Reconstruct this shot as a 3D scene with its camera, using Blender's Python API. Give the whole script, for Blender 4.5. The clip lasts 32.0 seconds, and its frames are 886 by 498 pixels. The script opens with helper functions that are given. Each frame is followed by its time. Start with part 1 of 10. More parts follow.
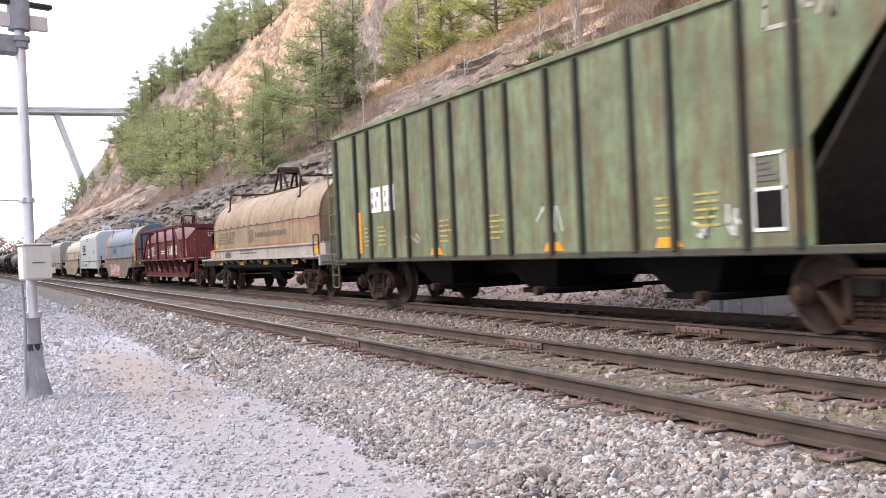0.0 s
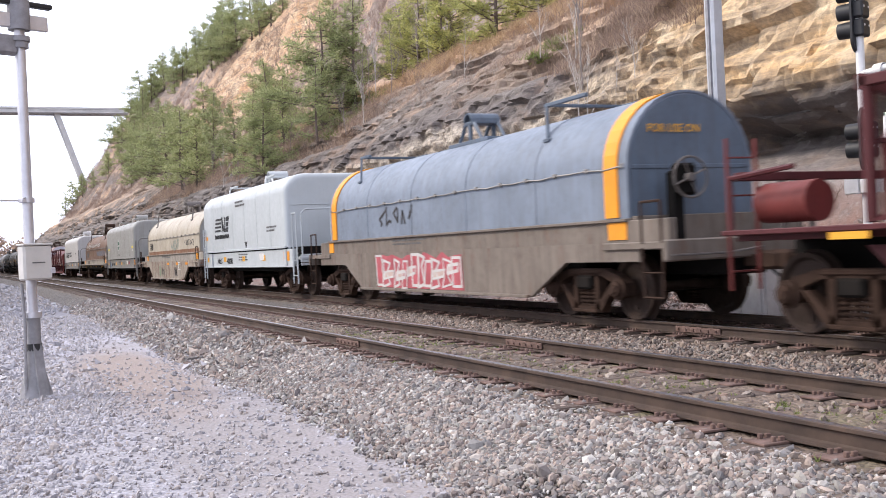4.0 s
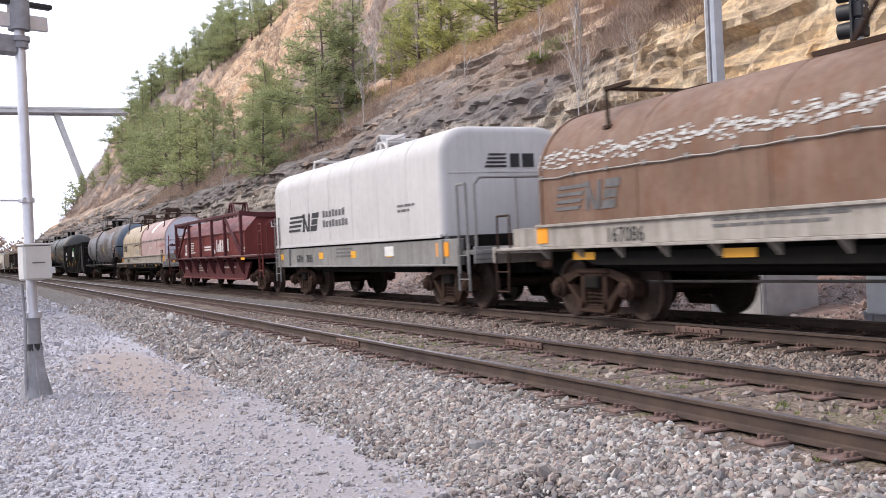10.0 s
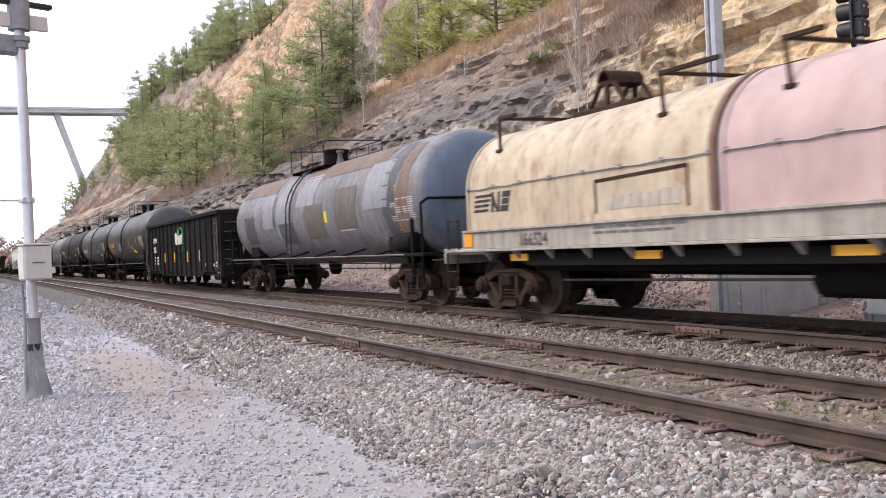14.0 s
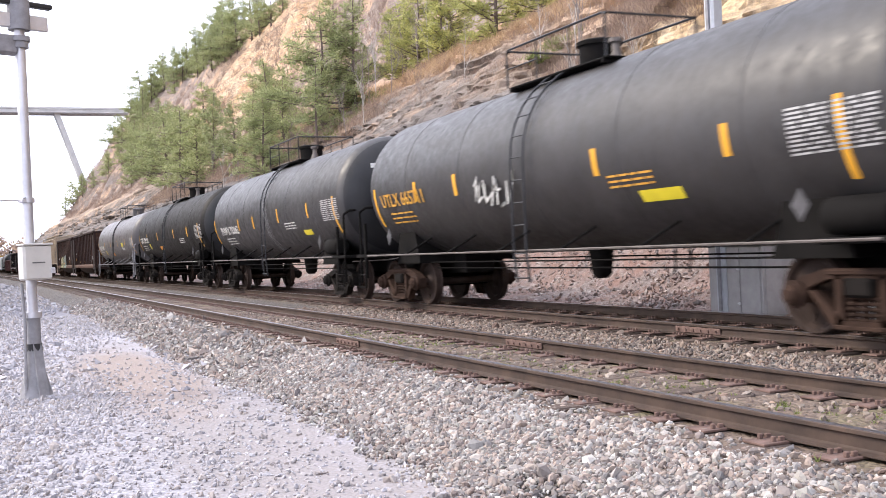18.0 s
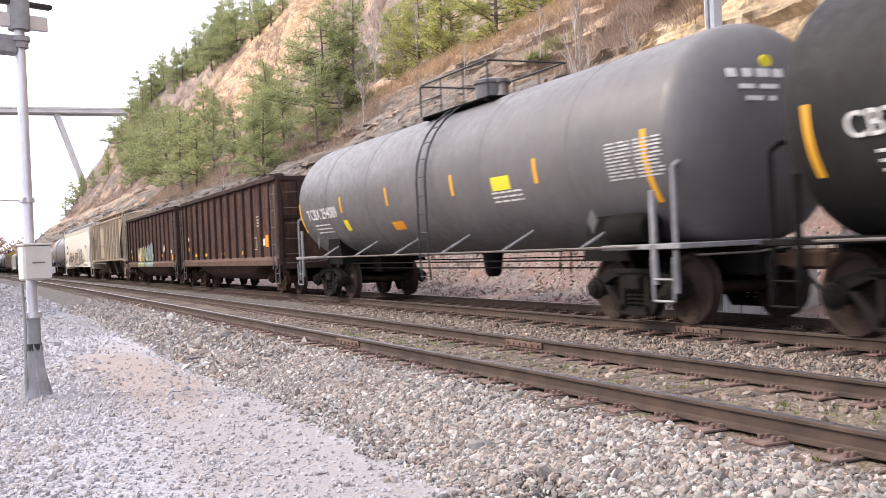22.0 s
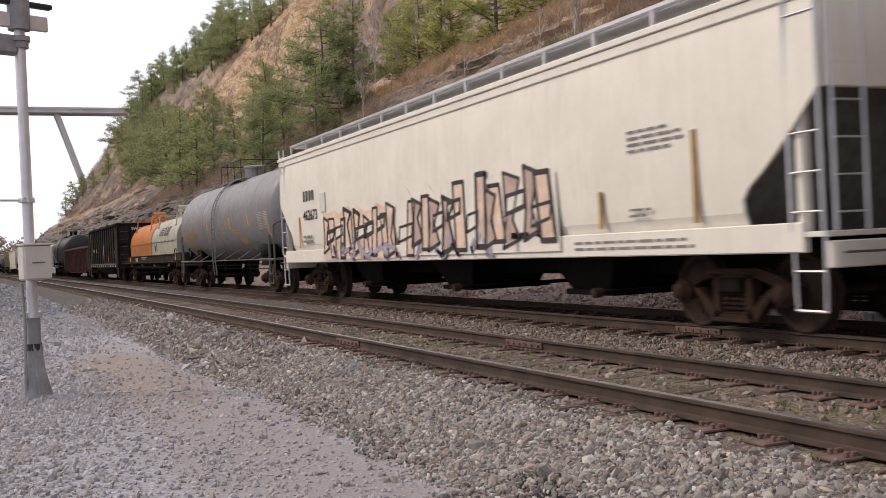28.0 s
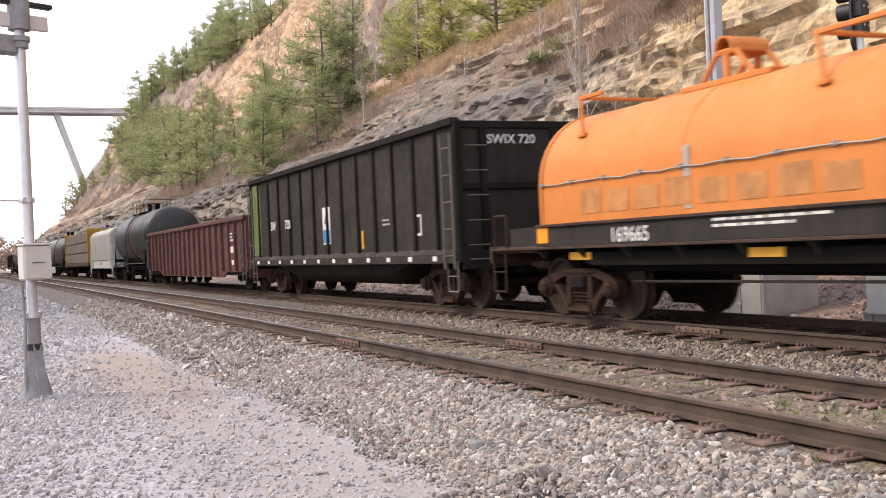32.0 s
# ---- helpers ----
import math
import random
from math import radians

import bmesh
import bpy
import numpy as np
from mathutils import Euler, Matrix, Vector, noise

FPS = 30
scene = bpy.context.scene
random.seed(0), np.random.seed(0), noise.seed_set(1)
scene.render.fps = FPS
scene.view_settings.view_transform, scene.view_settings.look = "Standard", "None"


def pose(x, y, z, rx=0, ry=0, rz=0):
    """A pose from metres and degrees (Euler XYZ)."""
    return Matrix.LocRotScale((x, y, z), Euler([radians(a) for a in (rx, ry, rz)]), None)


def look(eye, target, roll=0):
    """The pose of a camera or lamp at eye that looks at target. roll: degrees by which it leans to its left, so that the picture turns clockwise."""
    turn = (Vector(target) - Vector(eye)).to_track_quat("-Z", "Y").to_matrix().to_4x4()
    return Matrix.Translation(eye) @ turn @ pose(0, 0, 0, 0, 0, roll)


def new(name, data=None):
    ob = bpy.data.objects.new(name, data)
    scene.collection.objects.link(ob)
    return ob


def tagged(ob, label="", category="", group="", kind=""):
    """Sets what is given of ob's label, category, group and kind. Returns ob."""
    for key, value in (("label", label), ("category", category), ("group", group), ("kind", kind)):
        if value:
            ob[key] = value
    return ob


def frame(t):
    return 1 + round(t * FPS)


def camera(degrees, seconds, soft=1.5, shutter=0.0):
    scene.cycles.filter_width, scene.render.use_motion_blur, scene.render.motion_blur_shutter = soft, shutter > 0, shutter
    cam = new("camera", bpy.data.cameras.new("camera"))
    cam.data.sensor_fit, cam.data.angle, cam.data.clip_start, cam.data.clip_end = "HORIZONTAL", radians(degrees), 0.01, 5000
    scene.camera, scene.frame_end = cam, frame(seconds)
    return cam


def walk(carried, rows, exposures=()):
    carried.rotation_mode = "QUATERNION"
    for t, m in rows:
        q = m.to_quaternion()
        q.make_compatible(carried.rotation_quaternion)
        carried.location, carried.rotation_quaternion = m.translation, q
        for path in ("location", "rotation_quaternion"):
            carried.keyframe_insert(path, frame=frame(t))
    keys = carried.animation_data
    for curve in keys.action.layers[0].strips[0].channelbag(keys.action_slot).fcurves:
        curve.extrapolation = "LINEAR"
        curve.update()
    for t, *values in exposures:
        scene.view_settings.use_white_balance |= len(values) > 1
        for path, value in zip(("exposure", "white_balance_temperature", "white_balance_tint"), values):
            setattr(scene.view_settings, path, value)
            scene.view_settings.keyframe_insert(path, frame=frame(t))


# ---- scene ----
# ---------------------------------------------------------------- camera
cam = camera(46.87, 32.0, soft=0.8, shutter=0.28)
EYE = pose(0, 0, 1.156, 89.893, 2.674, 65.342)
walk(cam, [(0, EYE), (32, EYE)], exposures=[(0, 1.06, 6500, 10), (2, 0.85, 6500, 10), (3, 0.98, 6500, 10), (4.6, 0.65, 6400, 10), (6, 0.30, 6400, 10), (7.5, 0.52, 6400, 10), (9, 0.72, 6400, 10), (10, 0.70, 6400, 10), (11, 0.55, 6400, 10), (12, 0.95, 6450, 10), (13, 0.90, 6500, 10), (14, 0.74, 6500, 10), (15, 0.85, 6500, 10), (17, 1.18, 6500, 10), (19, 1.18, 6500, 10), (22, 1.13, 6800, 10), (25, 1.14, 7200, 10), (26.5, 0.60, 7200, 10), (28, -0.05, 7200, 10), (29, 0.10, 7150, 10), (30, 0.82, 7050, 10), (31, 0.82, 7150, 10), (32, 0.82, 7150, 10)])

# ---------------------------------------------------------------- sky and sun
SUN_UP, SUN_TURN = 40.0, 212.0
world = bpy.data.worlds.new("sky")
scene.world = world
world.use_nodes = True
wn = world.node_tree.nodes
sky = wn.new("ShaderNodeTexSky")
sky.sky_type = "NISHITA"
sky.sun_disc = False
sky.sun_elevation, sky.sun_rotation = radians(SUN_UP), radians(SUN_TURN)
sky.air_density, sky.dust_density, sky.ozone_density = 1.0, 4.0, 1.0
veil = wn.new("ShaderNodeMixRGB")
veil.inputs[0].default_value = 0.8
veil.inputs[2].default_value = (9.2, 9.55, 11.4, 1)
world.node_tree.links.new(sky.outputs[0], veil.inputs[1])
world.node_tree.links.new(veil.outputs[0], wn["Background"].inputs[0])
wn["Background"].inputs[1].default_value = 0.13
sun = new("sun", bpy.data.lights.new("sun", "SUN"))
sun.data.energy, sun.data.angle, sun.data.color = 1.9, radians(14), (1.0, 0.89, 0.75)
sa, se = radians(SUN_TURN), radians(SUN_UP)
sun.matrix_basis = look((0, 0, 60), (-60 * math.sin(sa) * math.cos(se), -60 * math.cos(sa) * math.cos(se), 60 - 60 * math.sin(se)))


# ---------------------------------------------------------------- numbers of the plan
TRACK_NEAR, TRACK_FAR = 5.343, 9.263     # centre lines at x = 0
BEND_X, BEND_R = -20.0, 7600.0           # the line bends gently beyond this point
GAUGE = 1.505                            # between rail head centres
GROUND = -0.45                           # the yard beside the track; rail tops are at 0


def bend(x):
    s = np.minimum(np.asarray(x, float) - BEND_X, 0.0)
    return -s * s / (2 * BEND_R)


def smooth(a, b, v):
    t = np.clip((np.asarray(v, float) - a) / (b - a), 0, 1)
    return t * t * (3 - 2 * t)


def vnoise(x, y, seed=0):
    """Smooth value noise in -1..1 on arrays."""
    x, y = np.asarray(x, float), np.asarray(y, float)
    xi, yi = np.floor(x).astype(np.int64), np.floor(y).astype(np.int64)
    xf, yf = x - xi, y - yi

    def h(i, j):
        n = (i * 374761393 + j * 668265263 + seed * 974634777) & 0xFFFFFFFF
        n = ((n ^ (n >> 13)) * 1274126177) & 0xFFFFFFFF
        n = n ^ (n >> 16)
        return (n & 0xFFFF) / 32767.5 - 1
    u, v = xf * xf * (3 - 2 * xf), yf * yf * (3 - 2 * yf)
    a = h(xi, yi) * (1 - u) + h(xi + 1, yi) * u
    b = h(xi, yi + 1) * (1 - u) + h(xi + 1, yi + 1) * u
    return a * (1 - v) + b * v


def fractal(x, y, seed=0, octaves=4):
    out, amp, f = 0, 1.0, 1.0
    for o in range(octaves):
        out = out + amp * vnoise(np.asarray(x) * f, np.asarray(y) * f, seed + o * 17)
        amp, f = amp * 0.5, f * 2.03
    return out


# ---------------------------------------------------------------- building helpers
class Shape:
    """Collects vertices and faces of one mesh."""

    def __init__(self):
        self.v, self.f, self.s = [], [], []

    def add(self, verts, faces, smooth_faces=False):
        n = len(self.v)
        self.v.extend([tuple(p) for p in verts])
        self.f.extend([tuple(i + n for i in q) for q in faces])
        self.s.extend([smooth_faces] * len(faces))
        return self

    def box(self, x0, x1, y0, y1, z0, z1, b=0.0):
        if x0 > x1: x0, x1 = x1, x0
        if y0 > y1: y0, y1 = y1, y0
        if z0 > z1: z0, z1 = z1, z0
        b = min(b, 0.45 * (x1 - x0), 0.45 * (y1 - y0), 0.45 * (z1 - z0))
        if b <= 0:
            v = [(x, y, z) for x in (x0, x1) for y in (y0, y1) for z in (z0, z1)]
            return self.add(v, [(0, 1, 3, 2), (4, 6, 7, 5), (0, 4, 5, 1), (2, 3, 7, 6), (0, 2, 6, 4), (1, 5, 7, 3)])
        lo, hi = (x0, y0, z0), (x1, y1, z1)
        v, idx = [], {}
        for c in [(i, j, k) for i in (0, 1) for j in (0, 1) for k in (0, 1)]:
            for ax in range(3):
                p = [(hi[a] if c[a] else lo[a]) if a == ax else (hi[a] - b if c[a] else lo[a] + b) for a in range(3)]
                idx[c, ax] = len(v)
                v.append(p)
        f = []
        for ax in range(3):
            o = [a for a in range(3) if a != ax]
            for side in (0, 1):
                q = []
                for i, j in ((0, 0), (1, 0), (1, 1), (0, 1)):
                    c = [0, 0, 0]
                    c[ax], c[o[0]], c[o[1]] = side, i, j
                    q.append(idx[tuple(c), ax])
                flip = (ax == 1) ^ (side == 0)
                f.append(tuple(reversed(q)) if flip else tuple(q))
        for ax in range(3):
            o = [a for a in range(3) if a != ax]
            for i in (0, 1):
                for j in (0, 1):
                    c0, c1 = [0, 0, 0], [0, 0, 0]
                    c0[ax], c1[ax] = 0, 1
                    c0[o[0]] = c1[o[0]] = i
                    c0[o[1]] = c1[o[1]] = j
                    c0, c1 = tuple(c0), tuple(c1)
                    q = (idx[c0, o[0]], idx[c1, o[0]], idx[c1, o[1]], idx[c0, o[1]])
                    f.append(q if (i ^ j) ^ (ax == 1) else tuple(reversed(q)))
        for c in [(i, j, k) for i in (0, 1) for j in (0, 1) for k in (0, 1)]:
            q = (idx[c, 0], idx[c, 1], idx[c, 2])
            f.append(q if sum(c) % 2 else tuple(reversed(q)))
        return self.add(v, f)

    def tube(self, p, q, r, n=8, r2=None, caps=True):
        p, q = Vector(p), Vector(q)
        d = (q - p).normalized()
        a = d.orthogonal().normalized()
        b = d.cross(a)
        r2 = r if r2 is None else r2
        v = [p + (a * math.cos(i * math.tau / n) + b * math.sin(i * math.tau / n)) * r for i in range(n)]
        v += [q + (a * math.cos(i * math.tau / n) + b * math.sin(i * math.tau / n)) * r2 for i in range(n)]
        self.add(v, [(i, (i + 1) % n, n + (i + 1) % n, n + i) for i in range(n)], n > 5)
        if caps:
            self.add(v, [tuple(reversed(range(n))), tuple(range(n, 2 * n))])
        return self

    def rod(self, pts, r, n=6):
        for a, b in zip(pts[:-1], pts[1:]):
            self.tube(a, b, r, n)
        return self

    def lathe(self, prof, axis="y", centre=(0, 0, 0), n=24, smooth_faces=True):
        """prof: (along, radius) pairs round the axis through centre."""
        v = []
        for a, r in prof:
            for i in range(n):
                c, s = r * math.cos(i * math.tau / n), r * math.sin(i * math.tau / n)
                p = {"x": (a, c, s), "y": (c, a, s), "z": (c, s, a)}[axis]
                v.append([p[k] + centre[k] for k in range(3)])
        f = []
        for k in range(len(prof) - 1):
            for i in range(n):
                j = (i + 1) % n
                q = (k * n + i, k * n + j, (k + 1) * n + j, (k + 1) * n + i)
                f.append(q if axis == "y" else tuple(reversed(q)))
        self.add(v, f, smooth_faces)
        return self

    def extrude(self, prof, x0, x1, smooth_faces=False, caps=True):
        """A closed outline of (y, z) drawn out along x."""
        n = len(prof)
        v = [(x0, y, z) for y, z in prof] + [(x1, y, z) for y, z in prof]
        self.add(v, [(i, (i + 1) % n, n + (i + 1) % n, n + i) for i in range(n)], smooth_faces)
        if caps:
            self.add(v, [tuple(range(n)), tuple(reversed(range(n, 2 * n)))])
        return self

    def slab(self, prof, y0, y1):
        """A closed outline of (x, z) drawn out along y."""
        n = len(prof)
        v = [(x, y0, z) for x, z in prof] + [(x, y1, z) for x, z in prof]
        self.add(v, [(i, (i + 1) % n, n + (i + 1) % n, n + i) for i in range(n)])
        return self.add(v, [tuple(reversed(range(n))), tuple(range(n, 2 * n))])

    def mesh(self, name, material):
        me = bpy.data.meshes.new(name)
        me.from_pydata(self.v, [], self.f)
        me.polygons.foreach_set("use_smooth", self.s)
        bm = bmesh.new()
        bm.from_mesh(me)
        bmesh.ops.remove_doubles(bm, verts=bm.verts, dist=1e-5)
        bmesh.ops.recalc_face_normals(bm, faces=bm.faces)
        bm.to_mesh(me)
        bm.free()
        if any(self.s):
            me.set_sharp_from_angle(angle=radians(38))
        me.materials.append(material)
        return me


def part(name, shape, material, parent=None, label="", at=None):
    """Links a shape (or ready mesh data) as one object under its thing."""
    me = shape.mesh(name, material) if isinstance(shape, Shape) else shape
    ob = new(name, me)
    if parent is not None:
        ob.parent = parent
    if at is not None:
        ob.matrix_basis = at if isinstance(at, Matrix) else Matrix.Translation(at)
    if label:
        ob["label"] = label
    return ob


def raw(name, verts, faces, material, smooth_faces=False):
    """A large mesh straight from arrays."""
    me = bpy.data.meshes.new(name)
    me.from_pydata(verts.tolist() if hasattr(verts, "tolist") else verts, [], faces.tolist() if hasattr(faces, "tolist") else faces)
    if smooth_faces:
        me.polygons.foreach_set("use_smooth", [True] * len(me.polygons))
    me.materials.append(material)
    return me


# ---------------------------------------------------------------- materials
def nodes_of(name, rough=0.8, metal=0.0):
    m = bpy.data.materials.new(name)
    m.use_nodes = True
    nt = m.node_tree
    b = nt.nodes["Principled BSDF"]
    b.inputs["Roughness"].default_value = rough
    b.inputs["Metallic"].default_value = metal
    b.inputs["Specular IOR Level"].default_value = 0.35
    return m, nt, b


def node(nt, kind, **values):
    n = nt.nodes.new("ShaderNode" + kind)
    for k, v in values.items():
        n.inputs[k.replace("_", " ")].default_value = v
    return n


def ramp(nt, source, stops):
    r = nt.nodes.new("ShaderNodeValToRGB")
    e = r.color_ramp.elements
    while len(e) < len(stops):
        e.new(0.5)
    for i, (p, c) in enumerate(stops):
        e[i].position, e[i].color = p, (*c, 1) if len(c) == 3 else c
    nt.links.new(source, r.inputs[0])
    return r.outputs[0]


def grey(nt, source, lo, hi, a=0.0, b=1.0):
    return ramp(nt, source, [(lo, (a, a, a)), (hi, (b, b, b))])


def fall(nt, source, lo, hi, a=0.0, b=1.0):
    n = nt.nodes.new("ShaderNodeMapRange")
    for i, q in enumerate((lo, hi, a, b)):
        n.inputs[i + 1].default_value = q
    nt.links.new(source, n.inputs[0])
    return n.outputs[0]


def mix(nt, fac, a, b, mode="MIX"):
    m = nt.nodes.new("ShaderNodeMixRGB")
    m.blend_type = mode
    for i, v in enumerate((fac, a, b)):
        if hasattr(v, "links"):
            nt.links.new(v, m.inputs[i])
        elif i == 0:
            m.inputs[0].default_value = v
        else:
            m.inputs[i].default_value = (*v, 1)
    return m.outputs[0]


def scaled(nt, scale, coords="Object"):
    t = nt.nodes.new("ShaderNodeTexCoord")
    mp = nt.nodes.new("ShaderNodeMapping")
    mp.inputs["Scale"].default_value = scale
    nt.links.new(t.outputs[coords], mp.inputs[0])
    return mp.outputs[0]


def noisy(nt, scale, detail=5.0, rough=0.6, vec=None):
    n = node(nt, "TexNoise", Scale=scale, Detail=detail, Roughness=rough)
    if vec is not None:
        nt.links.new(vec, n.inputs["Vector"])
    return n.outputs[0]


def bump(nt, bsdf, height, strength=0.4, distance=0.02):
    b = node(nt, "Bump", Strength=strength, Distance=distance)
    nt.links.new(height, b.inputs["Height"])
    nt.links.new(b.outputs[0], bsdf.inputs["Normal"])


def plain(name, colour, rough=0.7, metal=0.0, vary=0.25, scale=6.0, relief=0.15, gloss=0.3):
    """A simple surface with blotches and fine grain."""
    m, nt, b = nodes_of(name, rough, metal)
    b.inputs["Specular IOR Level"].default_value = gloss
    v = scaled(nt, (1, 1, 1))
    big, fine = noisy(nt, scale, 4, 0.6, v), noisy(nt, scale * 9, 3, 0.6, v)
    c = mix(nt, grey(nt, big, 0.3, 0.75), [x * (1 - vary) for x in colour], [min(1, x * (1 + vary)) for x in colour])
    c = mix(nt, grey(nt, fine, 0.35, 0.8, 0, 0.5 * vary), c, [x * 0.5 for x in colour])
    nt.links.new(c, b.inputs["Base Color"])
    if relief:
        bump(nt, b, fine, relief, 0.01)
    return m


def paint(name, colour, dirt=0.35, rust=0.1, rough=0.5, dirt_colour=(0.06, 0.045, 0.036), rust_colour=(0.12, 0.045, 0.02), fade=0.15, gloss=0.2):
    """Weathered paint on steel: faded patches, soot and rust run down in streaks, chips along scratches."""
    m, nt, b = nodes_of(name, rough)
    b.inputs["Specular IOR Level"].default_value = gloss
    v = scaled(nt, (1, 1, 1))
    patches = noisy(nt, 0.9, 5, 0.65, v)
    c = mix(nt, grey(nt, patches, 0.3, 0.7), [x * (1 - fade) for x in colour], [min(0.9, x * (1 + fade) + 0.01) for x in colour])
    runs = noisy(nt, 1.3, 6, 0.7, scaled(nt, (5.0, 5.0, 0.45)))
    c = mix(nt, grey(nt, runs, 0.42, 0.75, 0, dirt), c, dirt_colour)
    drips = noisy(nt, 1.0, 5, 0.75, scaled(nt, (13.0, 13.0, 0.9)))
    c = mix(nt, grey(nt, drips, 0.52, 0.74, 0, min(1, dirt * 0.9)), c, dirt_colour)
    grime = noisy(nt, 5.0, 8, 0.75, v)
    c = mix(nt, grey(nt, grime, 0.5, 0.8, 0, dirt * 0.8), c, dirt_colour)
    bleed = noisy(nt, 1.0, 7, 0.78, scaled(nt, (4.2, 4.2, 0.85)))
    bloom = noisy(nt, 3.1, 10, 0.8, scaled(nt, (1.0, 1.0, 0.6)))
    both = nt.nodes.new("ShaderNodeMath")
    both.operation = "MULTIPLY_ADD"
    both.inputs[1].default_value = 0.6
    half = nt.nodes.new("ShaderNodeMath")
    half.operation = "MULTIPLY"
    half.inputs[1].default_value = 0.4
    nt.links.new(bloom, half.inputs[0])
    nt.links.new(bleed, both.inputs[0])
    nt.links.new(half.outputs[0], both.inputs[2])
    edge = 0.62 - 0.24 * rust
    rusty = grey(nt, both.outputs[0], edge, edge + 0.14, 0, min(1, rust * 2.4))
    c = mix(nt, rusty, c, rust_colour)
    nt.links.new(c, b.inputs["Base Color"])
    rr = grey(nt, grime, 0.3, 0.8, rough - 0.1, min(1.0, rough + 0.3))
    nt.links.new(rr, b.inputs["Roughness"])
    bump(nt, b, bloom, 0.12, 0.01)
    return m



# ---------------------------------------------------------------- surfaces of the place
def stone_bed(name, tones, scale, relief=0.7, dust=(0.30, 0.27, 0.25), dust_part=0.35, stain=None):
    """Crushed stone: every stone its own tone, darker at its rim, dusty and stained in patches."""
    m, nt, b = nodes_of(name, 0.9)
    v = scaled(nt, (1, 1, 1))
    cell = node(nt, "TexVoronoi", Scale=scale)
    cell.inputs["Randomness"].default_value = 1.0
    nt.links.new(v, cell.inputs["Vector"])
    sep = nt.nodes.new("ShaderNodeSeparateColor")
    nt.links.new(cell.outputs["Color"], sep.inputs[0])
    c = ramp(nt, sep.outputs[0], [(i / (len(tones) - 1), t) for i, t in enumerate(tones)])
    big = noisy(nt, 0.55, 6, 0.65, v)
    c = mix(nt, grey(nt, big, 0.42, 0.66, 0.05, dust_part), c, dust)
    if stain:
        c = mix(nt, grey(nt, noisy(nt, 1.6, 6, 0.7, v), 0.55, 0.75, 0, 0.6), c, stain)
    c = mix(nt, grey(nt, cell.outputs["Distance"], 0.25, 0.75, 0, 0.55), c, [x * 0.35 for x in tones[0]])
    nt.links.new(c, b.inputs["Base Color"])
    inv = nt.nodes.new("ShaderNodeMath")
    inv.operation = "MULTIPLY_ADD"
    inv.inputs[1].default_value, inv.inputs[2].default_value = -1.0, 1.0
    nt.links.new(cell.outputs["Distance"], inv.inputs[0])
    bump(nt, b, inv.outputs[0], relief, 0.03)
    return m


def stone_piece(name, tones):
    """Loose stones, each island with a tone of its own."""
    m, nt, b = nodes_of(name, 0.88)
    geo = nt.nodes.new("ShaderNodeNewGeometry")
    c = ramp(nt, geo.outputs["Random Per Island"], [(i / (len(tones) - 1), t) for i, t in enumerate(tones)])
    v = scaled(nt, (1, 1, 1))
    n = noisy(nt, 45, 4, 0.7, v)
    c = mix(nt, grey(nt, n, 0.4, 0.75, 0, 0.35), c, (0.13, 0.11, 0.10))
    nt.links.new(c, b.inputs["Base Color"])
    bump(nt, b, n, 0.35, 0.01)
    return m


TONES = [(0.083, 0.073, 0.076), (0.208, 0.195, 0.189), (0.198, 0.149, 0.128), (0.319, 0.305, 0.289), (0.138, 0.132, 0.133), (0.253, 0.2, 0.168), (0.488, 0.47, 0.44), (0.12, 0.094, 0.09), (0.231, 0.225, 0.203), (0.359, 0.292, 0.249), (0.17, 0.126, 0.112), (0.353, 0.343, 0.327)]
YARD_TONES = [(0.167, 0.165, 0.193), (0.363, 0.355, 0.407), (0.265, 0.26, 0.3), (0.49, 0.485, 0.546), (0.225, 0.22, 0.246)]
M_stone = stone_piece("ballast stones", TONES)
M_stone_mid = stone_piece("rust-dusted ballast stones", [(0.78 * r, 0.69 * g, 0.62 * b) for r, g, b in TONES])


